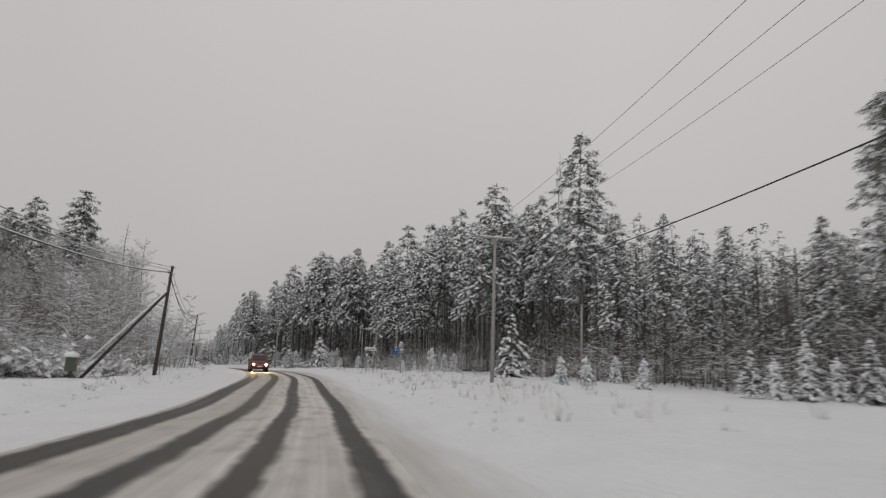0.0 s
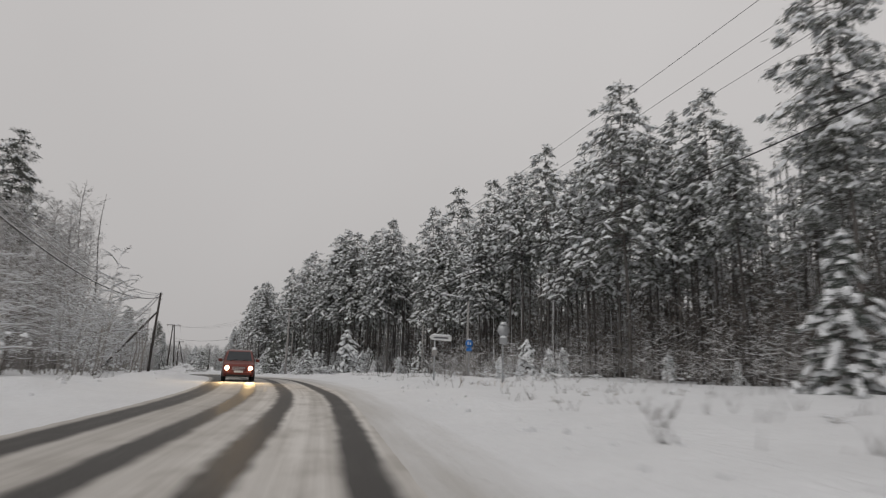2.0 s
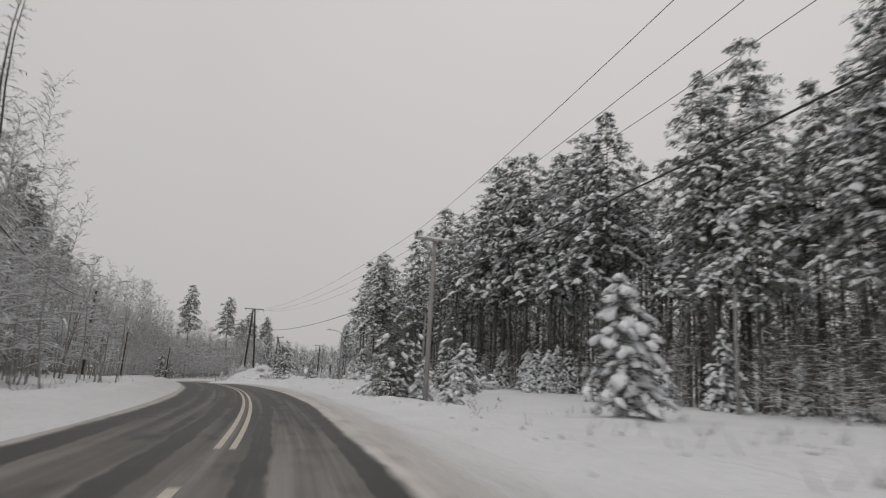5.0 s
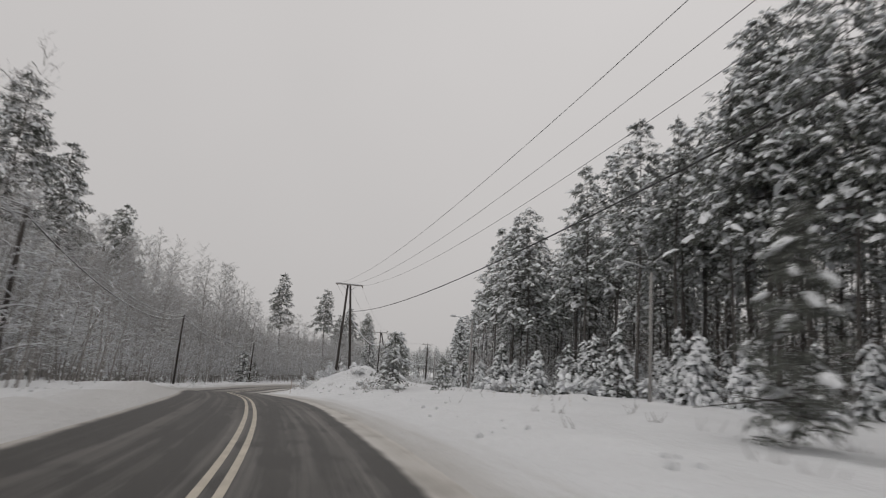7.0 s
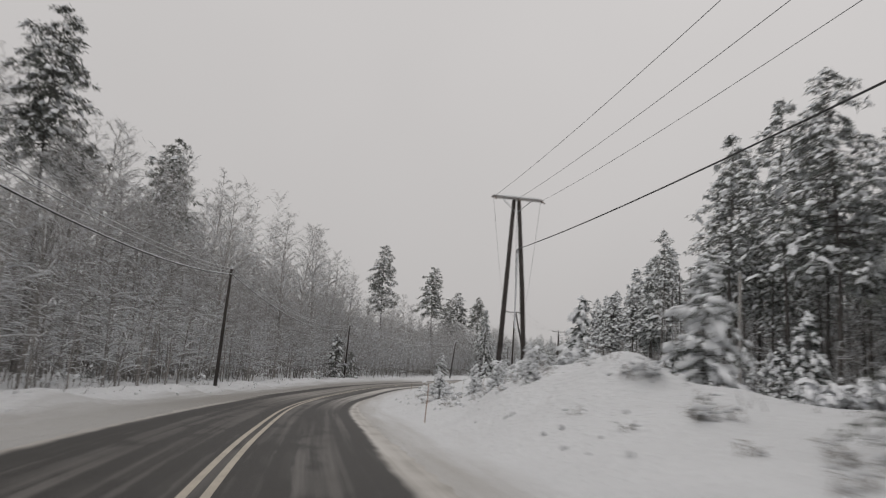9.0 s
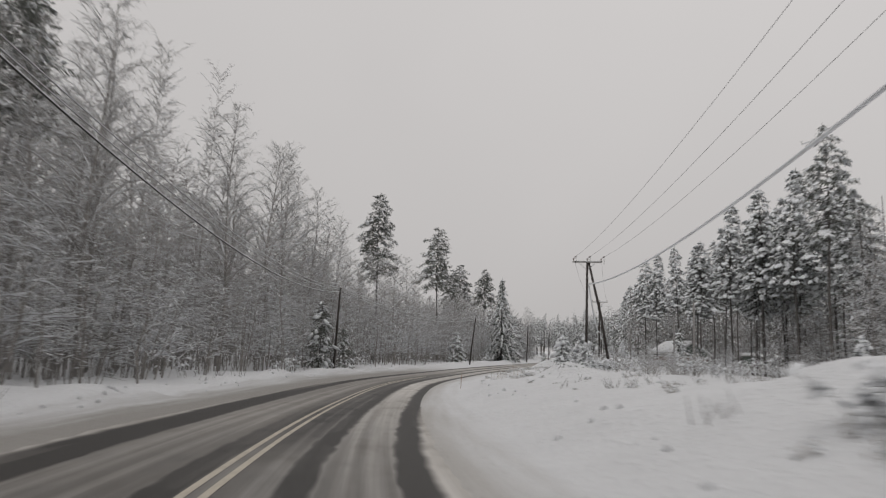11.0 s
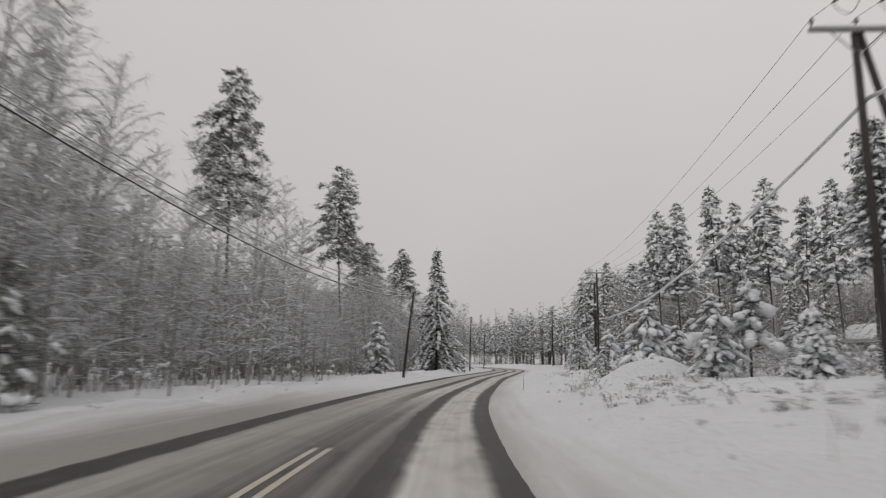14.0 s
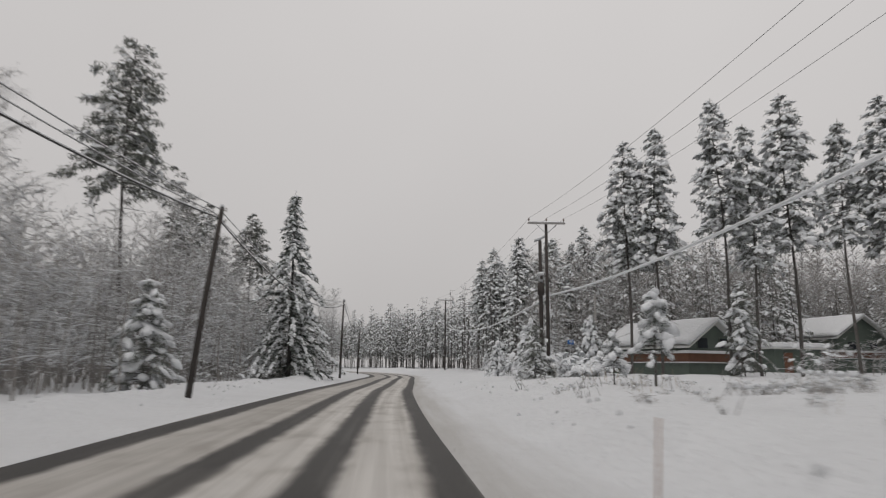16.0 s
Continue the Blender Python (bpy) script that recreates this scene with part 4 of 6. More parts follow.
def shrub_thing(name, seed, H, stems, label, heavy=1.0, spread=0.55):
    """A thicket clump: many thin stems, bent over under snow."""
    rng = random.Random(seed)
    top = new(name)
    tagged(top, label, "bush")
    wood, white = Mesh(), Mesh()
    for _ in range(stems):
        w, ln = rng.uniform(0, 6.283), H * rng.uniform(0.5, 1.1)
        p = Vector((rng.gauss(0, spread), rng.gauss(0, spread), -0.15))
        d = Vector((math.cos(w) * 0.28, math.sin(w) * 0.28, 1)).normalized()
        pts = [p]
        for k in range(4):
            d = (d + Vector((math.cos(w) * 0.18 + rng.uniform(-0.1, 0.1), math.sin(w) * 0.18 + rng.uniform(-0.1, 0.1), -0.12 * k * rng.uniform(0.2, 1.4) * min(1.5, heavy)))).normalized()
            p = p + d * ln / 4
            pts.append(p)
        wood.tube(pts, [0.015, 0.013, 0.010, 0.007, 0.003], 3, False)
        for q in range(1, 4):
            white.pad(pts[q].lerp(pts[q + 1], 0.5), pts[q + 1] - pts[q], ln * 0.13, 0.022 * heavy, 0.022 * heavy, rng, 4)
        for _ in range(9):
            t = rng.uniform(1.0, 3.9)
            i = int(t)
            q = pts[i].lerp(pts[i + 1], t - i)
            a2 = rng.uniform(0, 6.283)
            e = q + Vector((math.cos(a2), math.sin(a2), rng.uniform(-0.3, 0.8))) * rng.uniform(0.15, 0.5) * (0.5 + 0.25 * H)
            side = Vector((-math.sin(a2), math.cos(a2), 0))
            wood.blade(q, e, 0.010, side)
            wood.blade(q, e, 0.010, Vector((0, 0, 1)))
            if rng.random() < 0.75:
                white.blade(q + Vector((0, 0, 0.012)), e + Vector((0, 0, 0.012)), 0.016 * heavy, side)
                white.blade(e + Vector((0, 0, 0.012)), q + Vector((0, 0, 0.012)), 0.012 * heavy, Vector((0, 0, 1)))
            if rng.random() < 0.28 * heavy:
                s = rng.uniform(0.07, 0.17) * heavy
                white.pad(e, (math.cos(a2), math.sin(a2), -0.5), s * 1.4, s * 0.8, s * 0.6, rng, 5)
    tagged(part("twiggy_growth", wood, TWIG, top, "thin bare brown stems"), kind="stuff")
    tagged(part("snow", white, TREE_SNOW, top, "snow weighing down the stems"), kind="stuff")
    return top


class Kind:
    """Places a thing built once, and copies of it after that."""

    def __init__(self, *made):
        self.made, self.used, self.rng = list(made), set(), random.Random(len(made) * 7 + 1)

    def put(self, x, y, scale=1.0, pick=None, turn=None, sink=0.0, stretch=1.0, z=None, group="", kind=""):
        k = self.rng.randrange(len(self.made)) if pick is None else pick
        src = self.made[k]
        m = pose(x, y, (ground_z(x, y) if z is None else z) - sink, 0, 0, self.rng.uniform(0, 360) if turn is None else turn) @ Matrix.Diagonal((scale, scale, scale * stretch, 1))
        if k not in self.used:
            self.used.add(k)
            src.matrix_basis, ob = m, src
        else:
            ob = copy_thing(src, m @ Matrix.Diagonal([1 / v for v in src.scale] + [1]))
        return tagged(ob, group=group, kind=kind)


    def finish(self):
        """Removes shapes that stand nowhere."""
        for k, src in enumerate(self.made):
            if k not in self.used:
                for o in (*src.children_recursive, src):
                    bpy.data.objects.remove(o)


PINE_LABEL = "tall forest pine with a snow-laden crown above a bare trunk"
pines = Kind(*[pine_thing("pine_tree", 11 + k, 20.0, r, b, n, 11, 0.97, PINE_LABEL, 1.2, bl) for k, (r, b, n, bl) in enumerate(((3.2, 0.46, 96, 0.58), (2.8, 0.53, 88, 0.64), (4.1, 0.38, 102, 0.55), (2.6, 0.56, 84, 0.62), (3.0, 0.49, 92, 0.7)))])
crowned = Kind(*[pine_thing("pine_tree", 31 + k, 20.0, r, b, 112, 16, 0.5, "tall pine with a short dense crown above the leafless wood", 1.1, 0.46) for k, (r, b) in enumerate(((2.9, 0.54), (2.8, 0.58), (2.6, 0.5)))])
snowy = Kind(*[pine_thing("pine_tree", 41 + k, 20.0, r, b, n, 12, 1.0, "snow-plastered pine on a tall bare dark trunk", 1.75, 0.6) for k, (r, b, n) in enumerate(((2.4, 0.44, 116), (2.1, 0.50, 104), (2.7, 0.47, 116), (2.3, 0.42, 116)))])
light_pines = Kind(*[pine_thing("pine_tree", 21 + k, 20.0, r, b, 52, 8, 0.74, "slender pine standing behind the first row, snow on its crown") for k, (r, b) in enumerate(((3.0, 0.35), (2.5, 0.45), (3.4, 0.40)))])
spruces = Kind(spruce_thing("spruce_tree", 51, 16.0, 4.1, 165, 0.9, 1.45, "tall dark spruce with snow along its drooping boughs", 0.5, "spruce tree", 1.0))
young = Kind(*[spruce_thing("young_spruce", 61 + k, 4.0, r, 46, 0.75, 1.25, "young spruce laden with snow at the forest edge", 0.55) for k, r in enumerate((1.2, 0.95, 1.4))])
laden = Kind(*[spruce_thing("snow_laden_sapling", 66 + k, 3.4, r, 44, 1.0, 1.6, "sapling bowed down under thick snow", 0.9, "sapling", 0.5) for k, r in enumerate((0.9, 1.15, 0.8))])
bushy = Kind(*[pine_thing("young_pine", 71 + k, 5.0, r, 0.08, 52 if k == 2 else 64, 18, s, "bushy young pine with pillows of snow on dark needles", pf) for k, (r, s, pf) in enumerate(((1.7, 0.22, 0.9), (1.5, 0.8, 2.2), (1.6, 0.95, 2.6), (1.05, 0.22, 0.9), (1.75, 0.5, 1.2), (1.0, 0.7, 1.3)))])
birches = Kind(*[birch_thing("birch_tree", 81 + k, 17.0, sp, n, "tall leafless birch with rime on its fine hanging twigs", 0.68) for k, (sp, n) in enumerate(((4.4, 42), (3.7, 38), (5.0, 44), (4.0, 40), (4.6, 38)))])
alders = Kind(*[alder_thing("alder_tree", 91 + k, 8.0, n, "clump of slim alders arched over under ribbons of snow") for k, n in enumerate((4, 5, 3, 4))])
snowballs = Kind(*[snowball_thing("snow_laden_sapling", 121 + k, 3.2, "thin bent sapling loaded with great balls of snow") for k in range(2)])
dead = Kind(bare_thing("dead_pine", 97, 20.0, 1.9, 44, 3, BARK, "nearly bare dying pine with short stub limbs", "pine tree", 0.5, 0.1), bare_thing("dead_pine", 98, 18.0, 1.1, 30, 3, BARK, "nearly bare dying pine with short stub limbs", "pine tree", 0.4, 0.1))
shrubs = Kind(*[shrub_thing("bush", 101 + k, h, 9, "leafless bush bent under snow") for k, h in enumerate((2.0, 2.8, 2.4))])
heavy_shrubs = Kind(*[shrub_thing("bush", 111 + k, h, 19, "bush thickly plastered with snow", 1.6, 0.5) for k, h in enumerate((1.6, 2.1))])

# trees that stand out one by one: x, y, height of the tip
for x, y, tip, pk in ((14.5, 64.7, 27.0, 4), (24.5, 33.0, 15.0, 1), (7.4, 82.7, 26.2, 2), (12.8, 78.8, 23.5, 0), (11.4, 83.0, 23.5, 1), (3.5, 101.2, 27.1, 0), (1.1, 104.9, 25.1, 1), (-0.1, 107.7, 25.8, 3), (-1.6, 119.5, 28.5, 0), (4.5, 93.6, 21.6, 3), (-10.1, 129.0, 27.1, 4),
                      (-6.9, 132.6, 31.2, 0), (-15.5, 147.0, 24.6, 1), (-18.6, 155.0, 27.5, 4), (-28.4, 153.8, 28.4, 0), (-41.5, 184.5, 29.8, 2), (-57.7, 200.1, 23.4, 0), (-43.0, 171.4, 23.2, 4),
                      (-32.7, 163.7, 24.6, 0), (-67.8, 218.7, 19.5, 1), (-51.1, 190.1, 14.2, 3), (-55.7, 197.0, 14.1, 1), (33.7, 95.0, 26.1, 1), (39.8, 100.2, 23.9, 3), (42.0, 93.0, 22.4, 4),
                      (-31.1, 154.2, 21.5, 1), (-19.4, 139.5, 25.5, 2), (-17.6, 137.0, 26.5, 4), (-29.0, 152.5, 27.0, 2), (-27.3, 150.6, 27.2, 0), (-25.2, 147.6, 26.5, 2), (-22.5, 146.5, 26.0, 4), (-37.5, 161.8, 24.0, 0), (-34.5, 157.5, 22.5, 3), (-57.5, 190.5, 21.5, 0), (-53.5, 183.0, 21.5, 4), (-50.5, 178.5, 21.0, 2)):
    g = ground_z(x, y)
    pines.put(x, y, (tip - g) / 20.0, pick=pk, group="roadside pines")
for x, y, tip, pk in ((-63.9, 99.0, 25.9, 2), (-57.0, 101.2, 27.5, 0), (-69.0, 102.0, 24.5, 1), (-87.3, 143.0, 24.6, 2), (22.0, 29.0, 17.0, 1), (-99.1, 158.4, 24.2, 0), (-114.4, 179.5, 23.4, 4), (-125.2, 239.4, 22.6, 2), (-128.8, 266.5, 22.4, 0), (-139.8, 313.2, 20.2, 1), (-136.6, 289.0, 17.1, 3), (-146.6, 311.7, 21.5, 3)):
    crowned.put(x, y, (tip - ground_z(x, y)) / 20.0, pick=pk % 3, group="pines above the leafless wood")
for x, y, tip, pk in ((-92.4, 276.1, 16.7, 0), (-90.4, 275.3, 17.3, 4), (-86.3, 271.8, 18.0, 1), (-84.1, 272.6, 16.3, 3), (-81.0, 273.7, 19.3, 0), (-77.4, 273.4, 16.9, 1), (-74.9, 272.4, 18.3, 4),
                      (-77.6, 248.6, 16.2, 1), (-79.8, 241.0, 13.6, 0), (-74.5, 246.0, 17.0, 3), (-80.3, 241.8, 13.2, 3), (-76.6, 241.3, 18.1, 0), (-73.0, 238.0, 19.0, 4), (-70.0, 234.0, 20.0, 0), (-71.0, 245.0, 18.5, 1), (-66.0, 240.0, 20.0, 2)):
    snowy.put(x, y, (tip - ground_z(x, y)) / 20.0, pick=pk % 4, group="snowy pines round the houses")
for x, y, tip in ((-53.4, 108.3, 24.0), (-47.7, 103.1, 20.7)):
    dead.put(x, y, (tip - ground_z(x, y)) / (20.0 if y > 105 else 18.0), pick=0 if y > 105 else 1)
for x, y, h in ((-127.8, 315.8, 12.5), (-130.5, 322.0, 11.5), (-134.3, 329.5, 14.5)):
    birches.put(x, y, h / 17.0, group="birches beyond the bend")
spruces.put(-121.0, 279.6, 1.05, pick=0)
for x, y, h, pk in ((-65.4, 175.2, 6.3, 1), (6.0, 51.5, 5.0, 0)):
    young.put(x, y, h / 4.0, pick=pk, group="lone young spruces")
for x, y, h, pk in ((-31.6, 124.3, 5.9, 3), (-28.6, 123.8, 5.6, 3), (-29.4, 112.8, 4.3, 4), (-28.9, 113.4, 3.2, 4), (-27.6, 111.9, 2.0, 2), (-25.6, 110.6, 2.2, 2), (-27.0, 120.5, 3.4, 1), (-55.1, 153.8, 3.6, 2), (-18.0, 102.3, 4.8, 1), (-50.7, 143.9, 3.5, 4), (-48.6, 147.0, 2.2, 4), (-100.2, 261.2, 3.1, 4), (-95.5, 229.5, 2.0, 5), (-93.4, 229.4, 3.9, 2), (-92.2, 231.6, 2.6, 1), (-91.0, 223.1, 3.1, 2), (-84.8, 207.6, 2.0, 2), (-87.6, 227.0, 2.4, 2), (-117.2, 251.0, 4.6, 1), (-107.0, 203.1, 6.0, 5), (-108.4, 208.7, 3.7, 4), (-85.9, 270.6, 6.4, 5)):
    bushy.put(x, y, h / 5.0, pick=pk, group="bushy young pines")


for x, y, h, pk in ((-89.7, 224.0, 3.5, 1), (-86.6, 206.6, 2.8, 0), (-96.5, 247.2, 3.25, 0), (-97.6, 249.0, 2.0, 1)):
    snowballs.put(x, y, h / 3.2, pick=pk, group="snow-loaded saplings near the houses")
for x, y, h, pk in ((-97.6, 276.5, 4.6, 1), (-95.6, 274.0, 4.0, 0), (-93.6, 281.0, 3.4, 3)):
    alders.put(x, y, h / 8.0, pick=pk, group="arched alders by the lane")


# ---- forest filling ----
def scatter(spacing, x0, x1, y0, y1, seed, test, place):
    rng = random.Random(seed)
    pts = []
    y = y0
    while y < y1:
        x = x0
        while x < x1:
            pts.append((x + rng.uniform(-0.45, 0.45) * spacing, y + rng.uniform(-0.45, 0.45) * spacing))
            x += spacing
        y += spacing
    s, u, z = road_place([p[0] for p in pts], [p[1] for p in pts])
    for (x, y), a, b in zip(pts, s, u):
        if test(x, y, a, b, rng):
            place(x, y, a, b, rng)


def clearing(x, y):
    return (-97 < x < -58 and 258 < y < 300) or (-100 < x < -74 and 205 < y < 262) or (-85 < x < -66 and 205 < y < 236)


def house_view(x, y):
    """The open strip of yard before the far house."""
    k = (y - 224.6) / 90.1
    return y < 321 and abs(x - (-101.0 + 40.7 * k)) < 5.5


def right_edge(s):
    return float(np.interp(s, [60, 100, 130, 180, 230, 260, 300, 330, 360, 400, 440], [31, 30, 29, 32, 33, 34, 29, 29, 25, 17, 13]))


def skyline(s, left=False):
    """How tall the wood stands along the road."""
    if left:
        return float(np.interp(s, [90, 140, 160, 190, 220, 255, 275, 288, 303, 320, 345, 400], [10, 14, 18, 23, 19, 20, 23, 23, 21, 18.5, 13.5, 15]))
    return float(np.interp(s, [80, 100, 120, 140, 160, 180, 200, 220, 240, 260, 280, 300, 320, 340, 360, 400], [11, 12, 18, 24, 25, 23.5, 25.5, 23.5, 21, 19.5, 18, 19, 20, 18, 19, 20]))


def pine_row(x, y, s, u, r):
    h = skyline(s) * r.uniform(0.78, 1.0)
    if s > 278:
        if r.random() < 0.88:
            snowy.put(x, y, h / 20.0, group="forest pines")
        return
    (pines if u < right_edge(s) + 4.5 else light_pines).put(x, y, h / 20.0, group="forest pines")


scatter(4.3, -130, 80, 20, 400, 5, lambda x, y, s, u, r: 85 < s < 420 and right_edge(s) < u < right_edge(s) + 10 and not clearing(x, y), pine_row)

# deep forest, too many stems to count
deep_wood, deep_green, deep_snow = Mesh(), Mesh(), Mesh()


def deep_tree(x, y, s, u, r, h, slim=False):
    pine_shape(deep_wood, deep_green, deep_snow, pose(x, y, ground_z(x, y)), r, s, h, r.uniform(1.9, 2.7) if slim else r.uniform(2.2, 3.2), r.uniform(0.22, 0.42) if slim else r.uniform(0.10, 0.35), 46 if slim else 24, 5, 0.9, True, 1.0, 0.52)


scatter(4.6, -150, 110, 10, 440, 6, lambda x, y, s, u, r: 85 < s and right_edge(s) + 9 < u < right_edge(s) + 30 and not clearing(x, y),
        lambda x, y, s, u, r: deep_tree(x, y, s, u, r, skyline(s) * r.uniform(0.75, 1.1)))
scatter(4.2, -105, -36, 230, 340, 61, lambda x, y, s, u, r: u > 14 and (y > 295 or x > -58) and not house_view(x, y), lambda x, y, s, u, r: deep_tree(x, y, s, u, r, r.uniform(10, 17)))
# forest beyond the bend that closes the view
scatter(4.8, -240, -30, 395, 465, 7, lambda x, y, s, u, r: abs(u) > 9 and (s > 440 or u > 12), lambda x, y, s, u, r: deep_tree(x, y, s, u, r, r.uniform(13, 19), True))
scatter(6.0, -200, -60, 70, 420, 12, lambda x, y, s, u, r: -58 < u < -30 and r.random() < 0.3, lambda x, y, s, u, r: deep_tree(x, y, s, u, r, skyline(s, True) * r.uniform(0.7, 1.05)))
scatter(4.5, -200, -100, 300, 420, 13, lambda x, y, s, u, r: -36 < u < -10, lambda x, y, s, u, r: deep_tree(x, y, s, u, r, r.uniform(7, 14), True))
deep = new("deep_forest")
tagged(deep, "dense snowy pine forest receding behind the roadside trees", "forest", kind="stuff")
for nm, me, mt in (("trunks", deep_wood, BARK), ("crowns", deep_green, NEEDLE), ("snow", deep_snow, TREE_SNOW)):
    tagged(part(nm, me, mt, deep), kind="stuff")

# brushwood under and between the trees
brush_dark, brush_white = Mesh(), Mesh()


def brush(x, y, s, u, r):
    z = ground_z(x, y)
    for _ in range(2):
        x, y = x + r.gauss(0, 0.4), y + r.gauss(0, 0.4)
        h = (r.uniform(2.0, 7.5) if u > -13 or r.random() < 0.7 else r.uniform(6, 11)) * (1.0 if s > 150 else 0.7) if u < 0 else r.uniform(1.2, 4.5)
        w = r.uniform(0, 6.283)
        p = Vector((x, y, z - 0.1))
        q = p + Vector((r.gauss(0, 0.12) * h, r.gauss(0, 0.12) * h, h))
        side = Vector((math.cos(w), math.sin(w), 0))
        brush_dark.blade(p, q, 0.022, side)
        brush_dark.blade(p, q, 0.022, Vector((-side.y, side.x, 0)))
        for _ in range(int(5 + 2.2 * h)):
            m = p.lerp(q, r.uniform(0.18, 1.0))
            a = r.uniform(0, 6.283)
            e = m + Vector((math.cos(a), math.sin(a), r.uniform(-0.15, 0.6))) * r.uniform(0.3, 1.2)
            up = Vector((0, 0, 1))
            brush_dark.blade(m, e, 0.014, up)
            if r.random() < (0.9 if s > 150 or u > 0 else 0.4):
                brush_white.blade(m + up * 0.015, e + up * 0.015, 0.034 if u < 0 else 0.026, up if r.random() < 0.5 else Vector((-math.sin(a), math.cos(a), 0)))


scatter(1.2, -160, 0, 20, 345, 21, lambda x, y, s, u, r: (108 < s or u < -15) and 78 < s and -24 < u < -10.8 and r.random() < 0.6, brush)
scatter(1.7, -125, 60, 20, 330, 22, lambda x, y, s, u, r: 85 < s and right_edge(s) - 4 < u < right_edge(s) + 26 and not clearing(x, y) and r.random() < 0.75, brush)
scatter(2.0, -100, -50, 250, 330, 23, lambda x, y, s, u, r: 30 < u < 60 and y > 290, brush)
scatter(2.0, -160, -90, 320, 400, 24, lambda x, y, s, u, r: -20 < u < -8, brush)
bw = new("brushwood")
tagged(bw, "tangled leafless undergrowth dusted with snow beneath the trees", "undergrowth", kind="stuff")
tagged(part("stems", brush_dark, THICKET, bw, "thin bare stems"), kind="stuff")
tagged(part("snow", brush_white, TREE_SNOW, bw, "snow on the stems"), kind="stuff")


def tall_brush(x, y, s, u, r, h=None, thick=1.0, dense=5.0, start=0.08, rime=0.55):
    """One slim leafless tree with long, slightly bowed branches and snow lying along them."""
    z = ground_z(x, y)
    h = h or (skyline(s, True) * r.uniform(0.42, 0.95) if s > 150 else r.uniform(2.5, 6.5 + 0.1 * max(0, s - 120)))
    p = Vector((x, y, z - 0.2))
    q = p + Vector((r.gauss(0, 0.05) * h, r.gauss(0, 0.05) * h, h))
    w = r.uniform(0, 6.283)
    side, up = Vector((math.cos(w), math.sin(w), 0)), Vector((0, 0, 1))
    for k in (side, Vector((-side.y, side.x, 0))):
        brush_dark.blade(p, q, 0.055 * thick, k)
    for _ in range(int(dense * h)):
        f = r.uniform(start, 1.0) ** 0.75
        m = p.lerp(q, f)
        a = r.uniform(0, 6.283)
        ln = r.uniform(0.6, 2.4) * (1.15 - 0.62 * f)
        rise = r.uniform(0.25, 1.0) + 0.7 * f
        c = m + Vector((math.cos(a), math.sin(a), rise)) * ln * 0.5
        a += r.gauss(0, 0.25)
        e = c + Vector((math.cos(a), math.sin(a), rise - r.uniform(0.4, 1.1))) * ln * 0.5
        flat = Vector((-math.sin(a), math.cos(a), 0))
        brush_dark.blade(m, c.lerp(e, 0.3), 0.027 * thick, up if r.random() < 0.7 else flat)
        brush_dark.blade(c, e, 0.023 * thick, up)
        if r.random() < rime * (1.15 - 0.6 * f):
            brush_white.blade(m + up * 0.02, c.lerp(e, 0.3) + up * 0.02, 0.031 * thick, up if r.random() < 0.6 else flat)
            brush_white.blade(e + up * 0.02, c + up * 0.02, 0.029 * thick, up)
        for _ in range(1 if thick > 1.45 else 2 if f < 0.45 else 4):
            g = m.lerp(c, r.uniform(0.4, 1.6))
            a3 = a + r.gauss(0, 0.9)
            g2 = g + Vector((math.cos(a3), math.sin(a3), r.uniform(-0.6, 0.6))) * ln * 0.45
            (brush_white if r.random() < rime * 0.5 else brush_dark).blade(g, g2, 0.022 * thick, up)


tall = new("leafless_wood")
tagged(tall, "dense leafless wood with rime on its twigs behind the roadside thicket", "wood", kind="stuff")
brush_dark, brush_white = Mesh(), Mesh()
scatter(2.7, -180, -10, 60, 350, 31, lambda x, y, s, u, r: 150 < s and -30 < u < -12.5 and r.random() < 0.72, lambda x, y, s, u, r: tall_brush(x, y, s, u, r, thick=0.85 + 0.02 * (-u - 11), rime=0.75 if s < 190 else 1.0))
scatter(3.0, -200, 0, 60, 360, 32, lambda x, y, s, u, r: 95 < s and -58 < u < (-30 if s > 150 else -42), lambda x, y, s, u, r: tall_brush(x, y, s, u, r, thick=3.2, dense=3.2))
scatter(1.6, -40, 40, 20, 170, 37, lambda x, y, s, u, r: (100 < s < 165 and right_edge(s) - 8 < u < right_edge(s) - 1 and r.random() < 0.5) or (129 < s < 150 and 12 + 0.2 * abs(s - 136) < u < 24 and r.random() < 0.42), lambda x, y, s, u, r: tall_brush(x, y, s, u, r, r.uniform(0.5, 1.7), 0.42, 9.0, rime=0.4))
scatter(1.5, -102, -66, 222, 241, 34, lambda x, y, s, u, r: 12 < u < 24 and r.random() < 0.45, lambda x, y, s, u, r: tall_brush(x, y, s, u, r, r.uniform(0.7, 1.7), 0.45, 11.0))
scatter(2.3, -130, -20, 180, 345, 43, lambda x, y, s, u, r: 235 <= s < 345 and right_edge(s) + 1 < u < right_edge(s) + 22 and not clearing(x, y), lambda x, y, s, u, r: tall_brush(x, y, s, u, r, r.uniform(4, 12), 1.4, 4.5, rime=0.9))
scatter(2.6, -100, -40, 293, 325, 38, lambda x, y, s, u, r: u > 16 and not house_view(x, y), lambda x, y, s, u, r: tall_brush(x, y, s, u, r, r.uniform(8, 14), 1.5, 9.0, rime=0.6))
scatter(2.6, -60, -38, 225, 293, 39, lambda x, y, s, u, r: not house_view(x, y), lambda x, y, s, u, r: tall_brush(x, y, s, u, r, r.uniform(8, 14), 1.5, 9.0, rime=0.6))
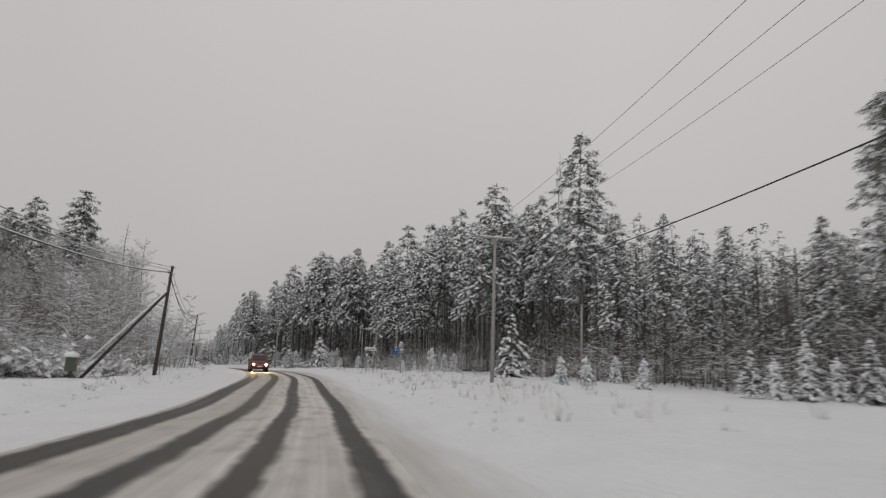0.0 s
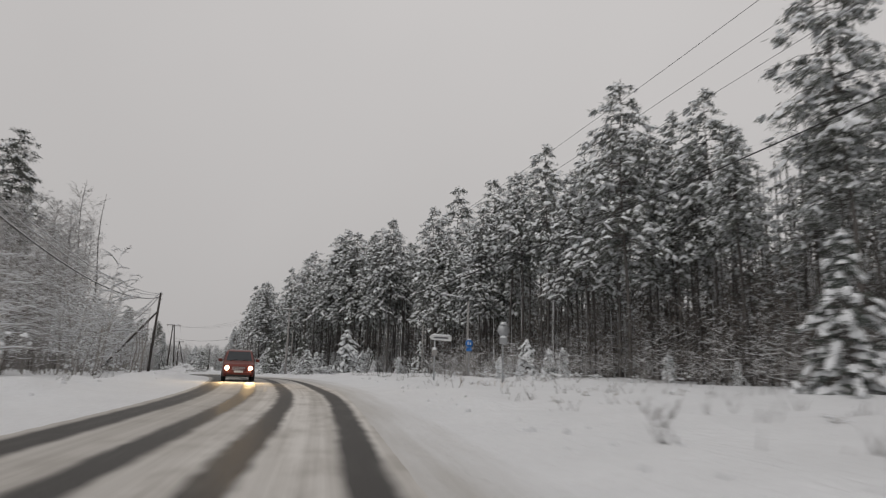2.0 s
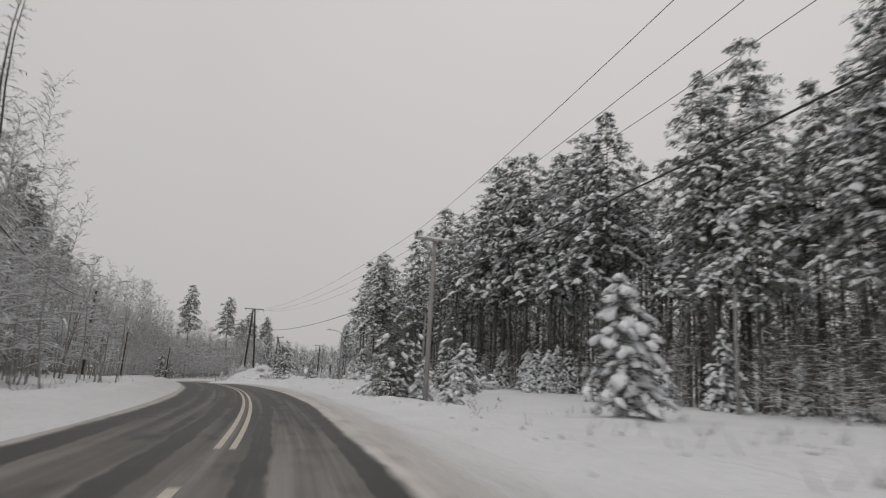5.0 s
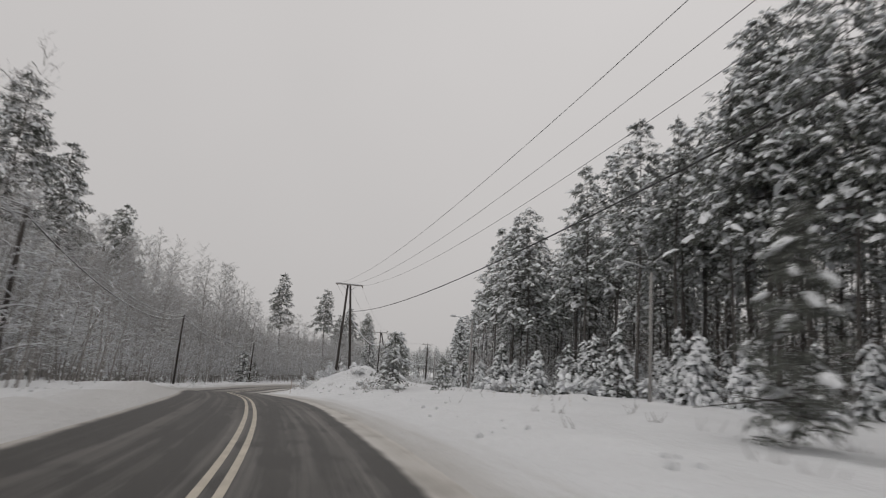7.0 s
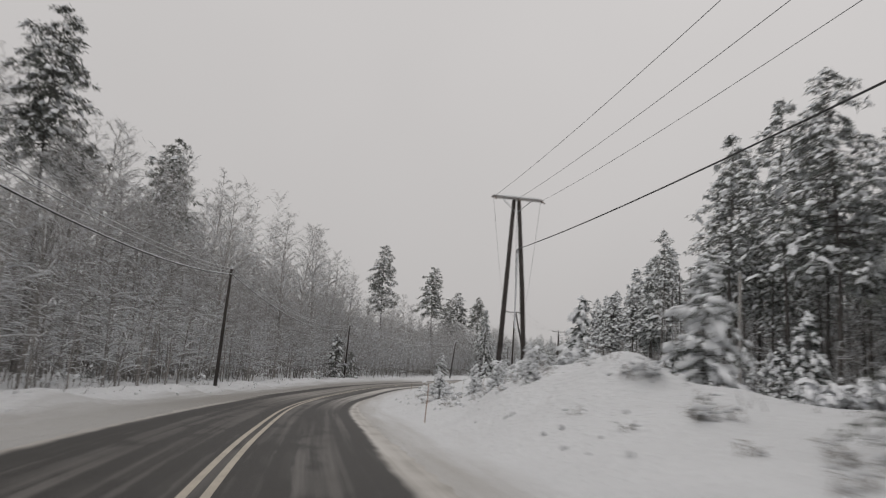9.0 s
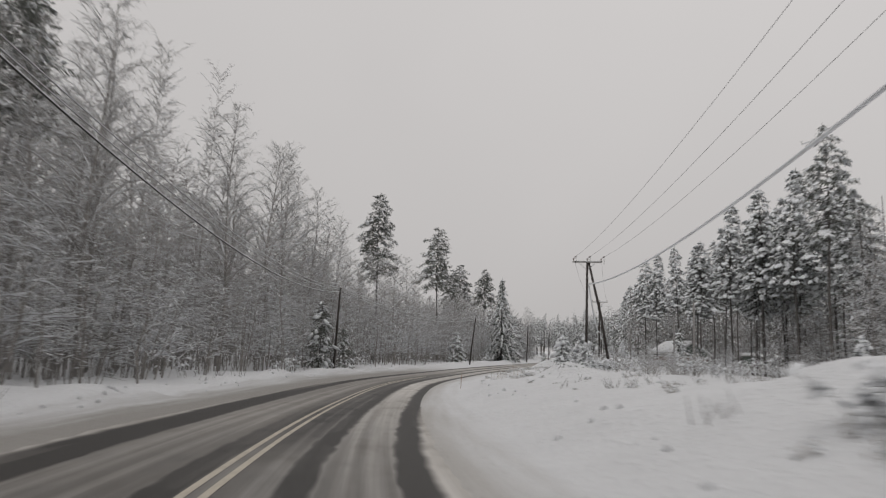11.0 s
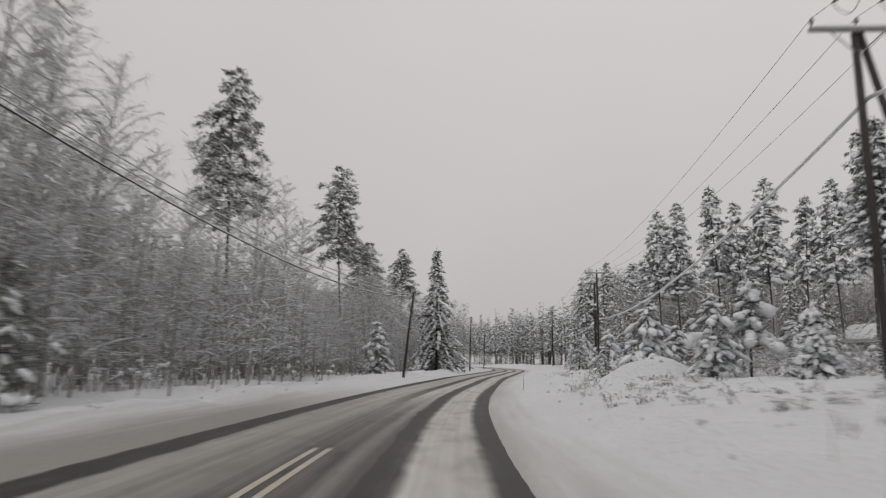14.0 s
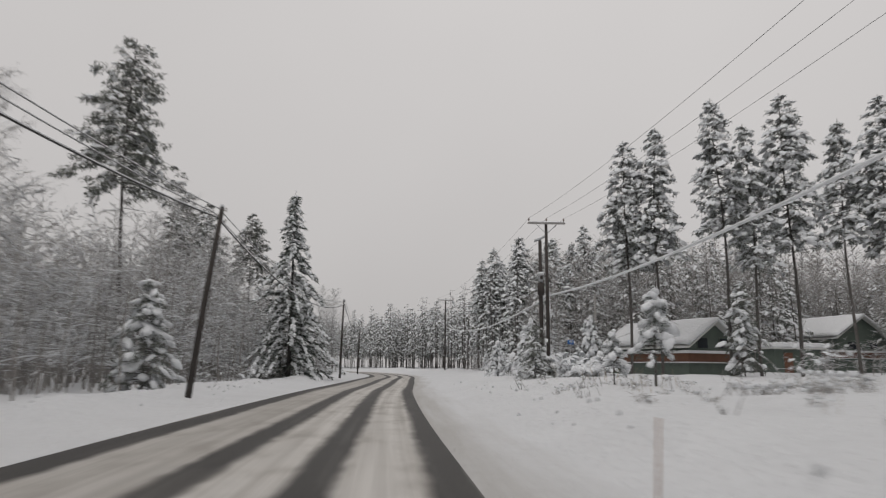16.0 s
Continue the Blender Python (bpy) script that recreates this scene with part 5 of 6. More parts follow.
scatter(2.4, -100, -20, 320, 350, 48, lambda x, y, s, u, r: u > 20, lambda x, y, s, u, r: tall_brush(x, y, s, u, r, r.uniform(13, 20), 1.8, 8.0, rime=0.5))
tagged(part("stems", brush_dark, THICKET, tall, "thin bare stems"), kind="stuff")
tagged(part("snow", brush_white, TREE_SNOW, tall, "rime and snow on the twigs"), kind="stuff")

# slim trunks standing close together inside the pine forest
stand = new("pine_stand")
tagged(stand, "close-set slim trunks on both sides of the road, snow plastered on some", "forest", kind="stuff")
stand_wood, stand_snow, stem_wood = Mesh(), Mesh(), Mesh()


def slim_trunk(x, y, s, u, r):
    z, h = ground_z(x, y), skyline(s) * r.uniform(0.55, 0.85)
    a, b = Vector((x, y, z - 0.3)), Vector((x + r.gauss(0, 0.012) * h, y + r.gauss(0, 0.012) * h, z + h))
    w = r.uniform(0.055, 0.12)
    stand_wood.tube([a, a.lerp(b, 0.5), b], [w, w * 0.85, w * 0.5], 4, False)
    if r.random() < 0.5:
        out = Vector((-0.2, -1.0, 0)).normalized() * w
        stand_snow.ribbon([a.lerp(b, t) + out * (1.02 - 0.3 * t) for t in (0.05, 0.3, 0.5, 0.7)], [w * r.uniform(0.1, 0.4) for _ in range(4)], Vector((1.0, -0.2, 0)).normalized())


def slim_stem(x, y, s, u, r):
    z, h = ground_z(x, y), r.uniform(2.5, 5.0) if u > -11 else r.uniform(5, 9)
    a, b = Vector((x, y, z - 0.3)), Vector((x + r.gauss(0, 0.05) * h, y + r.gauss(0, 0.05) * h, z + h))
    w = r.uniform(0.03, 0.07)
    stem_wood.tube([a, a.lerp(b, 0.5) + Vector((r.gauss(0, 0.12), r.gauss(0, 0.12), 0)), b], [w, w * 0.75, w * 0.3], 4, False)


scatter(1.9, -170, -20, 60, 345, 46, lambda x, y, s, u, r: 120 < s and -19 < u < -float(np.interp(s, *CREST)) - 1.8 and r.random() < (0.5 if s > 155 else 0.3), slim_stem)
scatter(2.3, -125, 70, 20, 330, 41, lambda x, y, s, u, r: 88 < s < 300 and right_edge(s) + 0.5 < u < right_edge(s) + 19 and not clearing(x, y) and r.random() < 0.7, slim_trunk)
tagged(part("trunks", stand_wood, BARK, stand, "grey-brown slim trunks"), kind="stuff")
tagged(part("stems", stem_wood, BIRCH, stand, "thin grey stems behind the snowbank"), kind="stuff")
tagged(part("snow", stand_snow, TREE_SNOW, stand, "snow plastered on the bark"), kind="stuff")

# limbs and thin poles inside the forest, their colour darkened for the shade there
inside = new("forest_undergrowth")
tagged(inside, "tangle of limbs and thin poles, coloured dark for the shade inside the forest", "undergrowth", kind="stuff")
brush_dark, brush_white = Mesh(), Mesh()
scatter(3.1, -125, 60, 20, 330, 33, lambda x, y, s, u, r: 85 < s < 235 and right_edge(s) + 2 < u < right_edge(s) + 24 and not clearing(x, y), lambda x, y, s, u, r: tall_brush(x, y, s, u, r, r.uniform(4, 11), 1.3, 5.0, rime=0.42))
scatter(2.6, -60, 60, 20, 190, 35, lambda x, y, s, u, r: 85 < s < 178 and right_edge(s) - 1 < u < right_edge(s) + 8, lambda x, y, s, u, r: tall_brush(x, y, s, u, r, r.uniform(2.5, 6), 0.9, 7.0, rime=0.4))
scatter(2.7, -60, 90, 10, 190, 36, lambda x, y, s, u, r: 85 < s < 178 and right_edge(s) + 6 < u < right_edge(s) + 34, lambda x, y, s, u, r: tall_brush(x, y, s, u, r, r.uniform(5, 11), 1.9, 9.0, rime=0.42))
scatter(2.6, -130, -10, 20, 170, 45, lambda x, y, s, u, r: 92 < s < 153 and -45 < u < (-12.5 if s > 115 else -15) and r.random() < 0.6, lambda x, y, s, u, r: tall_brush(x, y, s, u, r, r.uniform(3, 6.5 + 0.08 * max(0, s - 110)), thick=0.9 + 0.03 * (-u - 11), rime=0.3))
tagged(part("stems", brush_dark, SHADED_TWIG, inside, "limbs with the forest shade in their colour"), kind="stuff")
tagged(part("snow", brush_white, TREE_SNOW, inside, "snow caught on the limbs"), kind="stuff")


# young growth along the forest edge
def edge_growth(x, y, s, u, r):
    k = r.random()
    dense = 165 < s < 260
    (laden if k < 0.34 else young if k < 0.76 else shrubs if k < 0.9 else heavy_shrubs).put(x, y, r.uniform(0.65, 1.35) * (1.0 if dense else 0.7), group="young growth at the forest edge")


scatter(2.7, -130, 60, 20, 330, 8, lambda x, y, s, u, r: 85 < s and right_edge(s) - 9 < u < right_edge(s) + 2 and not clearing(x, y) and not (-99 < x < -91 and 264 < y < 284) and r.random() < (0.78 if 190 < s < 260 else 0.22 if s > 260 else 0.26 if s > 165 else 0.05), edge_growth)
# leafless wood on the other side
scatter(4.2, -175, 0, 40, 345, 9, lambda x, y, s, u, r: 95 < s and -33 < u < -13.5 and r.random() < (0.72 if s > 155 else 0.3 if s > 138 else 0.1),
        lambda x, y, s, u, r: birches.put(x, y, skyline(s, True) / 17.0 * r.uniform(0.62, 1.02), group="leafless roadside birches"))
scatter(3.1, -170, 0, 40, 345, 19, lambda x, y, s, u, r: 110 < s and -17.5 < u < -float(np.interp(s, *CREST)) - 3.4 and r.random() < (0.7 if s > 160 else 0.3 if s > 138 else 0.12),
        lambda x, y, s, u, r: alders.put(x, y, r.uniform(0.65, 1.1), group="arching alders beside the road"))
scatter(2.4, -105, -60, 190, 262, 44, lambda x, y, s, u, r: 272 < s < 335 and 15 < u < 31 and r.random() < 0.34,
        lambda x, y, s, u, r: alders.put(x, y, r.uniform(0.2, 0.36), group="low snowy brush") if r.random() < 0.6 else shrubs.put(x, y, r.uniform(0.6, 1.0), group="low snowy brush"))
scatter(3.0, -150, 0, 20, 330, 10, lambda x, y, s, u, r: 110 < s and -16 < u < -9.0 and r.random() < 0.22,
        lambda x, y, s, u, r: shrubs.put(x, y, r.uniform(0.7, 1.25), group="leafless roadside thicket"))


# ---- poles and wires ----
def pole_thing(name, label, x, y, top_z, r, mat, lean=(0, 0), strut=None):
    g = ground_z(x, y)
    top = new(name)
    tagged(top, label, "utility pole")
    top.location = (x, y, g)
    h = top_z - g
    shaft = Mesh()
    shaft.tube([(0, 0, -0.6), (lean[0] * 0.5, lean[1] * 0.5, h / 2), (lean[0], lean[1], h)], [r * 1.25, r * 1.1, r * 0.85], 10)
    part("shaft", shaft, mat, top)
    if strut:
        st = Mesh()
        st.tube([(strut[0], strut[1], -0.6), (lean[0] * 0.72, lean[1] * 0.72, h * 0.76)], [r * 1.1, r * 0.8], 8)
        part("strut", st, mat, top)
        sn = Mesh()
        sn.tube([(strut[0] * 0.9, strut[1] * 0.9, h * 0.08 + r), (lean[0] * 0.72, lean[1] * 0.72, h * 0.76 + r)], [r * 0.6, r * 0.5], 5)
        part("snow", sn, TREE_SNOW, top, "snow lying along the strut")
    for k in range(4):
        hook = Mesh()
        z = h - 0.15 - 0.22 * k
        hook.tube([(lean[0], lean[1], z), (lean[0] + 0.16 * (-1) ** k, lean[1], z), (lean[0] + 0.17 * (-1) ** k, lean[1], z + 0.10)], [0.018, 0.018, 0.03], 5)
        part("insulator_hook", hook, CERAMIC, top)
    cap = Mesh()
    cap.lump((lean[0], lean[1], h + 0.01), r, r, 0.10, random.Random(int(x * 10)), 8, 0.3)
    part("snow_cap", cap, TREE_SNOW, top)
    return top


TEL = [(-9.5, -9.0, 7.0), (-17.3, 40.5, 7.1), (-32.7, 87.3, 7.35), (-59.4, 125.3, 6.9), (-85.6, 163.7, 5.7), (-106.6, 204.9, 4.4), (-112.6, 247.2, 4.1), (-119.3, 290.0, 5.0), (-127.5, 330.0, 4.6), (-152.0, 372.0, 4.0)]
for k, (x, y, tz) in enumerate(TEL):
    pole_thing("telephone_pole", "dark tarred wooden telephone pole" + (" with a slanting strut" if k in (1, 2) else " standing behind the snowbank"), x - (0.4 if k == 6 else 0), y, tz, 0.095, POLE,
               lean=((0.35, 0.1) if k in (1, 2) else (0.8, 0.1) if k == 6 else (0.15, 0.0)), strut=((-3.6, -2.2) if k in (1, 2) else None))


def wire(name, a, b, sag, r, mat, label, group):
    m = Mesh()
    a, b = Vector(a), Vector(b)
    pts = [a.lerp(b, t) - Vector((0, 0, sag * 4 * t * (1 - t))) for t in [i / 24 for i in range(25)]]
    m.tube(pts, [r] * len(pts), 5)
    ob = tagged(new(name, m.data(name, mat)), label, "overhead wire", group)
    if "dusted with snow" in label:
        sn = Mesh()
        sn.tube([q + Vector((0, 0, r * 1.1)) for q in pts], [r * (1.0 if r > 0.02 else 1.25)] * len(pts), 5)
        part("snow", sn, TREE_SNOW, ob, "thin ridge of snow on the cable")
    return ob


for (x0, y0, z0), (x1, y1, z1) in zip(TEL, TEL[1:]):
    for dz, dx, r, lab, mt in ((-0.08, 0.15, 0.013, "thin telephone wire dusted with snow", LINE_WIRE), (-0.22, -0.05, 0.013, "thin telephone wire dusted with snow", LINE_WIRE), (-0.42, 0.1, 0.026, "thick black hanging telephone cable dusted with snow", CABLE)):
        wire("telephone_wire", (x0 + dx + 0.15, y0, z0 + dz), (x1 + dx + 0.15, y1, z1 + dz), (1.25 if r < 0.02 else 1.55) * (0.8 if 200 < y0 < 210 else 1.0), r, mt, lab, "telephone wires")

# power line with cross-arms: x, y, arm height, direction of the arm, legs


def arm_pole(name, label, x, y, top_z, kind, mat, legs=(), drop=2.6, half=1.25):
    g = ground_z(x, y)
    top = new(name)
    tagged(top, label, "power pole")
    h = top_z - g
    s, u, _ = road_place(x, y)
    i = int(np.clip(s[0], 0, len(LINE) - 1))
    turn = math.atan2(RIGHT[i, 1], RIGHT[i, 0])
    top.matrix_basis = pose(x, y, g, 0, 0, math.degrees(turn))
    if not legs:
        legs = ((0.0, 0.0),)
    for lx, ly in legs:
        leg = Mesh()
        leg.tube([(lx, ly, -1.2), (lx * 0.55, ly * 0.5, h * 0.5), (0.12 if lx > 0 else -0.12 if lx < 0 else 0, 0, h)], [0.135, 0.12, 0.10], 10)
        part("leg" if len(legs) > 1 else "shaft", leg, mat, top)
    arm = Mesh()
    arm.box((0, -0.14, h - 0.06), (2 * half + 0.2, 0.10, 0.13))
    bevelled(part("crossarm", arm, mat if kind == "steel" else GREY_POLE, top, "snow-dusted crossarm", False), 0.015)
    snow = Mesh()
    snow.box((0, -0.14, h + 0.035), (2 * half + 0.1, 0.10, 0.06), 0, 0.8)
    part("snow", snow, TREE_SNOW, top)
    for sx in (-1, 1):
        br = Mesh()
        br.tube([(sx * 0.08, -0.12, h - 0.75), (sx * 0.75, -0.14, h - 0.12)], [0.022, 0.022], 5)
        part("brace", br, STEEL, top)
    for k in (-half, 0.0, half):
        ins = Mesh()
        if kind == "pin":
            ins.tube([(k, -0.14, h), (k, -0.14, h + 0.12), (k, -0.14, h + 0.16), (k, -0.14, h + 0.3)], [0.02, 0.025, 0.07, 0.04], 8)
        else:
            ins.tube([(k, -0.16, h - 0.05), (k + 0.04, -0.36, h - 0.16), (k + 0.08, -0.62, h - 0.3)], [0.035, 0.055, 0.03], 8)
        part("insulator", ins, CERAMIC, top)
    return [tuple(top.matrix_basis @ Vector((k, -0.14, h + (0.3 if kind == "pin" else -0.08)))) for k in (-half, 0.0, half)], tuple(top.matrix_basis @ Vector((0.15, -0.12, h - drop)))


LINE_POLES = [((11.3, -14.0, 10.7), "pin", ()), ((3.9, 44.6, 10.6), "pin", ()), ((-26.9, 110.0, 8.3), "pin", ()), ((-65.4, 163.7, 9.35), "strain", ((-0.55, 0), (1.0, 0.0))), ((-87.3, 216.8, 7.9), "pin", ((0, 0), (2.3, 0.2))),
              ((-99.0, 270.1, 8.4), "pin", ()), ((-113.0, 330.0, 9.1), "pin", ())]
ends = []
for k, ((x, y, tz), kd, legs) in enumerate(LINE_POLES):
    ends.append(arm_pole("power_pole", "two-legged dark wooden power pole with a crossarm" if legs else "slim dark wooden power pole with a snowy crossarm" if k > 4 else "tall grey wooden power pole with a crossarm", x, y, tz, kd, POLE if legs or k > 4 else GREY_POLE, legs, (4.0, 3.0, 2.0, 2.7, 2.1, 5.2, 4.5)[k], 1.0 if k == 2 else 1.25))
for (a, ca), (b, cb), dip in zip(ends, ends[1:], (1.3, 1.65, 1.4, 1.05, 1.05, 1.05)):
    for p, q in zip(a, b):
        wire("power_wire", p, q, dip, 0.0085, LINE_WIRE, "thin overhead power conductor", "power line wires")
    if 210 < b[0][1] < 222:
        pole = next(o for o in bpy.data.objects if o.name.startswith("power_pole") and abs(o.matrix_basis.translation.y - 216.8) < 0.1)
        back = pole.matrix_basis.inverted()
        for p, q in zip(a, b):
            at = lambda d: back @ (Vector(q).lerp(Vector(p), d / (Vector(p) - Vector(q)).length) - Vector((0, 0, dip * 4 * d / (Vector(p) - Vector(q)).length)))
            ins, loop = Mesh(), Mesh()
            ins.tube([at(d) for d in (0.9, 1.0, 1.25, 1.4, 1.5, 1.65, 1.9, 2.1)], [0.02, 0.045, 0.05, 0.075, 0.075, 0.05, 0.045, 0.02], 8)
            part("strain_insulator", ins, CERAMIC, pole, "dark in-line insulator on the conductor")
            loop.tube([at(0.9 + 1.2 * t) - Vector((0, 0, 0.62 * 4 * t * (1 - t) * (0.75 + 0.5 * t))) for t in [k / 10 for k in range(11)]], [0.012] * 11, 5)
            part("jumper_loop", loop, CABLE, pole, "slack loop of wire")
    laden_cable = ca[1] > 150
    wire("power_cable", ca, cb, 1.4 if laden_cable else 1.2, 0.065 if laden_cable else 0.021, TREE_SNOW if laden_cable else CABLE, "aerial cable coated with a thick sleeve of snow" if laden_cable else "thick black aerial cable", "power line wires")


def switch_pole(x, y, top_z):
    """A short dark pole with a cap, a switch head and a can below it."""
    g = ground_z(x, y)
    top = new("equipment_pole")
    tagged(top, "short dark wooden pole carrying a switch and a transformer can", "utility pole")
    top.matrix_basis = pose(x, y, g)
    h = top_z - g
    m = Mesh()
    m.tube([(0, 0, -1.0), (0.0, 0, h * 0.5), (0, 0, h)], [0.15, 0.14, 0.125], 10)
    part("shaft", m, POLE, top, "tarred wooden shaft")
    m = Mesh()
    m.tube([(-0.42, 0, h - 0.06), (0.0, 0, h + 0.10), (0.55, 0.1, h + 0.42)], [0.06, 0.08, 0.05], 6)
    part("bracket", m, STEEL, top, "slanting bracket at the top")
    m = Mesh()
    m.tube([(-0.42, 0, h + 0.02), (0.0, 0, h + 0.19), (0.5, 0.1, h + 0.48)], [0.06, 0.09, 0.04], 6)
    part("snow", m, TREE_SNOW, top, "snow along the bracket")
    m = Mesh()
    m.tube([(0.0, -0.28, h - 4.1), (0.0, -0.28, h - 4.05), (0.0, -0.28, h - 3.2), (0.0, -0.28, h - 3.12)], [0.16, 0.25, 0.25, 0.14], 14)
    part("can", m, POLE, top, "dark steel can")
    m = Mesh()
    m.box((0.0, -0.28, h - 2.85), (0.34, 0.34, 0.5))
    bevelled(part("switch_box", m, STEEL, top, "grey switch box", False), 0.03)
    m = Mesh()
    m.box((0.06, -0.46, h - 2.8), (0.2, 0.02, 0.26))
    part("cover", m, POLE, top, "black cover", False)
    m = Mesh()
    m.cushion((0.0, -0.28, h - 2.55), (1, 0, 0), 0.27, 0.24, 0.2, random.Random(3), 9)
    part("snow", m, TREE_SNOW, top, "snow on the box")


switch_pole(-99.4, 271.6, 7.4)


# ---- street lamps ----
def lamp_thing(x, y, top_z, reach=2.0, snowy=True):
    g = ground_z(x, y)
    s, u, _ = road_place(x, y)
    i = int(np.clip(s[0], 0, len(LINE) - 1))
    turn = math.degrees(math.atan2(-RIGHT[i, 1], -RIGHT[i, 0]))
    top = new("street_lamp")
    tagged(top, "grey street lamp post with a curved arm over the verge", "street lamp", "street lamps")
    top.matrix_basis = pose(x, y, g, 0, 0, turn)
    h = top_z - g
    post, arm, head, snow = Mesh(), Mesh(), Mesh(), Mesh()
    post.tube([(0, 0, -0.5), (0, 0, h * 0.5), (0, 0, h)], [0.12, 0.105, 0.085], 10)
    part("post", post, GREY_POLE, top)
    arm.tube([(0, 0, h - 0.5), (0.12, 0, h - 0.05), (0.45, 0, h + 0.22), (reach * 0.6, 0, h + 0.34), (reach, 0, h + 0.40)], [0.035] * 5, 7)
    part("arm", arm, STEEL, top)
    head.box((reach + 0.22, 0, h + 0.40), (0.62, 0.24, 0.13), 0, 0.75)
    bevelled(part("lamp_head", head, STEEL, top, "unlit grey lamp head", False), 0.03)
    snow.lump((reach + 0.2, 0, h + 0.46), 0.36, 0.14, 0.13, random.Random(int(x)), 8, 0.2)
    snow.tube([(0.45, 0, h + 0.26), (reach * 0.6, 0, h + 0.38), (reach, 0, h + 0.44)], [0.03, 0.04, 0.05], 6)
    part("snow", snow, TREE_SNOW, top, "snow lying on the arm and head")


for x, y, tz in ((12.6, 56.0, 7.3), (-5.2, 85.6, 7.1), (-10.9, 118.3, 7.5), (-35.9, 146.5, 8.0), (-55.6, 174.0, 7.0), (-78.8, 223.7, 4.8), (-84.3, 251.5, 4.2), (-95.0, 276.5, 4.0)):
    lamp_thing(x, y, tz)


# ---- signs, markers, letter box ----
WHITE_PAINT = material("sign_white", (0.62, 0.63, 0.63), 0.5, spread=0.08, bump=0.0)
BLUE_PAINT = material("sign_blue", (0.02, 0.17, 0.52), 0.45, spread=0.1, bump=0.0)
DARK_BAR = material("sign_lettering", (0.10, 0.10, 0.11), 0.6, spread=0.1, bump=0.0)
GREEN_BOX = material("dull_green_plastic", (0.075, 0.085, 0.06), 0.6, spread=0.2, bump=0.1)
ORANGE = material("marker_orange", (0.28, 0.15, 0.08), 0.7, spread=0.2, bump=0.0)


def disc(r, t, n=28):
    m = Mesh()
    m.tube([(0, -t / 2, 0), (0, t / 2, 0)], [r, r], n)
    return m


def facing(x, y):
    s, u, _ = road_place(x, y)
    i = int(np.clip(s[0], 0, len(LINE) - 1))
    return math.degrees(math.atan2(AHEAD[i, 1], AHEAD[i, 0])) - 90


def sign_base(name, label, x, y, h, r=0.035, cat="road sign"):
    top = new(name)
    tagged(top, label, cat)
    top.matrix_basis = pose(x, y, ground_z(x, y), 0, 0, facing(x, y))
    post = Mesh()
    post.tube([(0, 0, -0.4), (0, 0, h)], [r, r], 8)
    part("post", post, STEEL, top, smooth=True)
    return top


arrow = sign_base("direction_sign", "white arrow-shaped road name sign on a grey post", -7.2, 68.3, 2.55, 0.05)
board = Mesh()
b0 = len(board.v)
for yy in (-0.09, -0.05):
    for px, pz in ((-0.22, 2.28), (0.95, 2.22), (0.95, 2.50), (-0.22, 2.56), (-0.36, 2.42)):
        board.v.append((px, yy, pz))
board.f += [(0, 1, 2, 3, 4), (9, 8, 7, 6, 5)] + [(i, 5 + i, 5 + (i + 1) % 5, (i + 1) % 5) for i in range(5)]
part("board", board, WHITE_PAINT, arrow, "white sign board", False)
bars = Mesh()
bars.box((0.33, -0.095, 2.40), (0.85, 0.006, 0.08))
part("lettering", bars, DARK_BAR, arrow, "plain dark bar of lettering", False)
sn = Mesh()
sn.box((0.35, -0.07, 2.56), (1.2, 0.09, 0.07), 0, 0.8)
part("snow", sn, TREE_SNOW, arrow, "snow lying along the board")
for z, r, h in ((1.72, 0.15, 0.16), (2.53, 0.10, 0.12)):
    sn = Mesh()
    sn.lump((0, 0, z), r, r, h, random.Random(4), 8)
    part("snow_cap", sn, TREE_SNOW, arrow)
box = Mesh()
box.box((0, -0.02, 1.55), (0.26, 0.2, 0.34))
bevelled(part("small_box", box, GREY_POLE, arrow, "small grey box fixed to the post", False), 0.02)

blue = sign_base("path_sign", "round blue path sign with a blue plate below", -5.1, 83.6, 2.75)
d = disc(0.32, 0.03)
plate = part("disc", d, BLUE_PAINT, blue, "blue disc")
plate.location = (0, -0.06, 2.55)
for px, pz, w, hh in ((-0.10, 2.56, 0.09, 0.26), (0.11, 2.53, 0.10, 0.20)):
    bar = Mesh()
    bar.box((px, -0.08, pz), (w, 0.006, hh))
    part("symbol", bar, WHITE_PAINT, blue, "plain white shape", False)
sub = Mesh()
sub.box((0, -0.06, 2.08), (0.46, 0.03, 0.28))
part("plate", sub, BLUE_PAINT, blue, "blue plate", False)
bs = Mesh()
bs.lump((0, -0.05, 2.86), 0.2, 0.06, 0.08, random.Random(6), 8)
part("snow", bs, TREE_SNOW, blue)

lane = sign_base("lane_sign", "small blue rectangular sign on a thin post", -96.8, 279.0, 3.0)
sub = Mesh()
sub.box((0, -0.06, 2.7), (0.5, 0.03, 0.36))
part("plate", sub, BLUE_PAINT, lane, "blue plate", False)

back = sign_base("round_sign", "back of a round grey sign with a box below", -3.5, 66.0, 3.0, 0.05)
d = part("disc", disc(0.33, 0.03), STEEL, back, "bare metal back of the disc")
d.location = (0, -0.06, 2.72)
tri = Mesh()
tri.box((0, -0.06, 2.15), (0.42, 0.16, 0.34))
bevelled(part("small_box", tri, STEEL, back, "", False), 0.02)
bs = Mesh()
bs.lump((0, -0.05, 3.03), 0.22, 0.08, 0.12, random.Random(8), 8)
part("snow", bs, TREE_SNOW, back)
bs = Mesh()
bs.lump((0, -0.05, 2.33), 0.22, 0.12, 0.12, random.Random(9), 8)
part("snow", bs, TREE_SNOW, back)

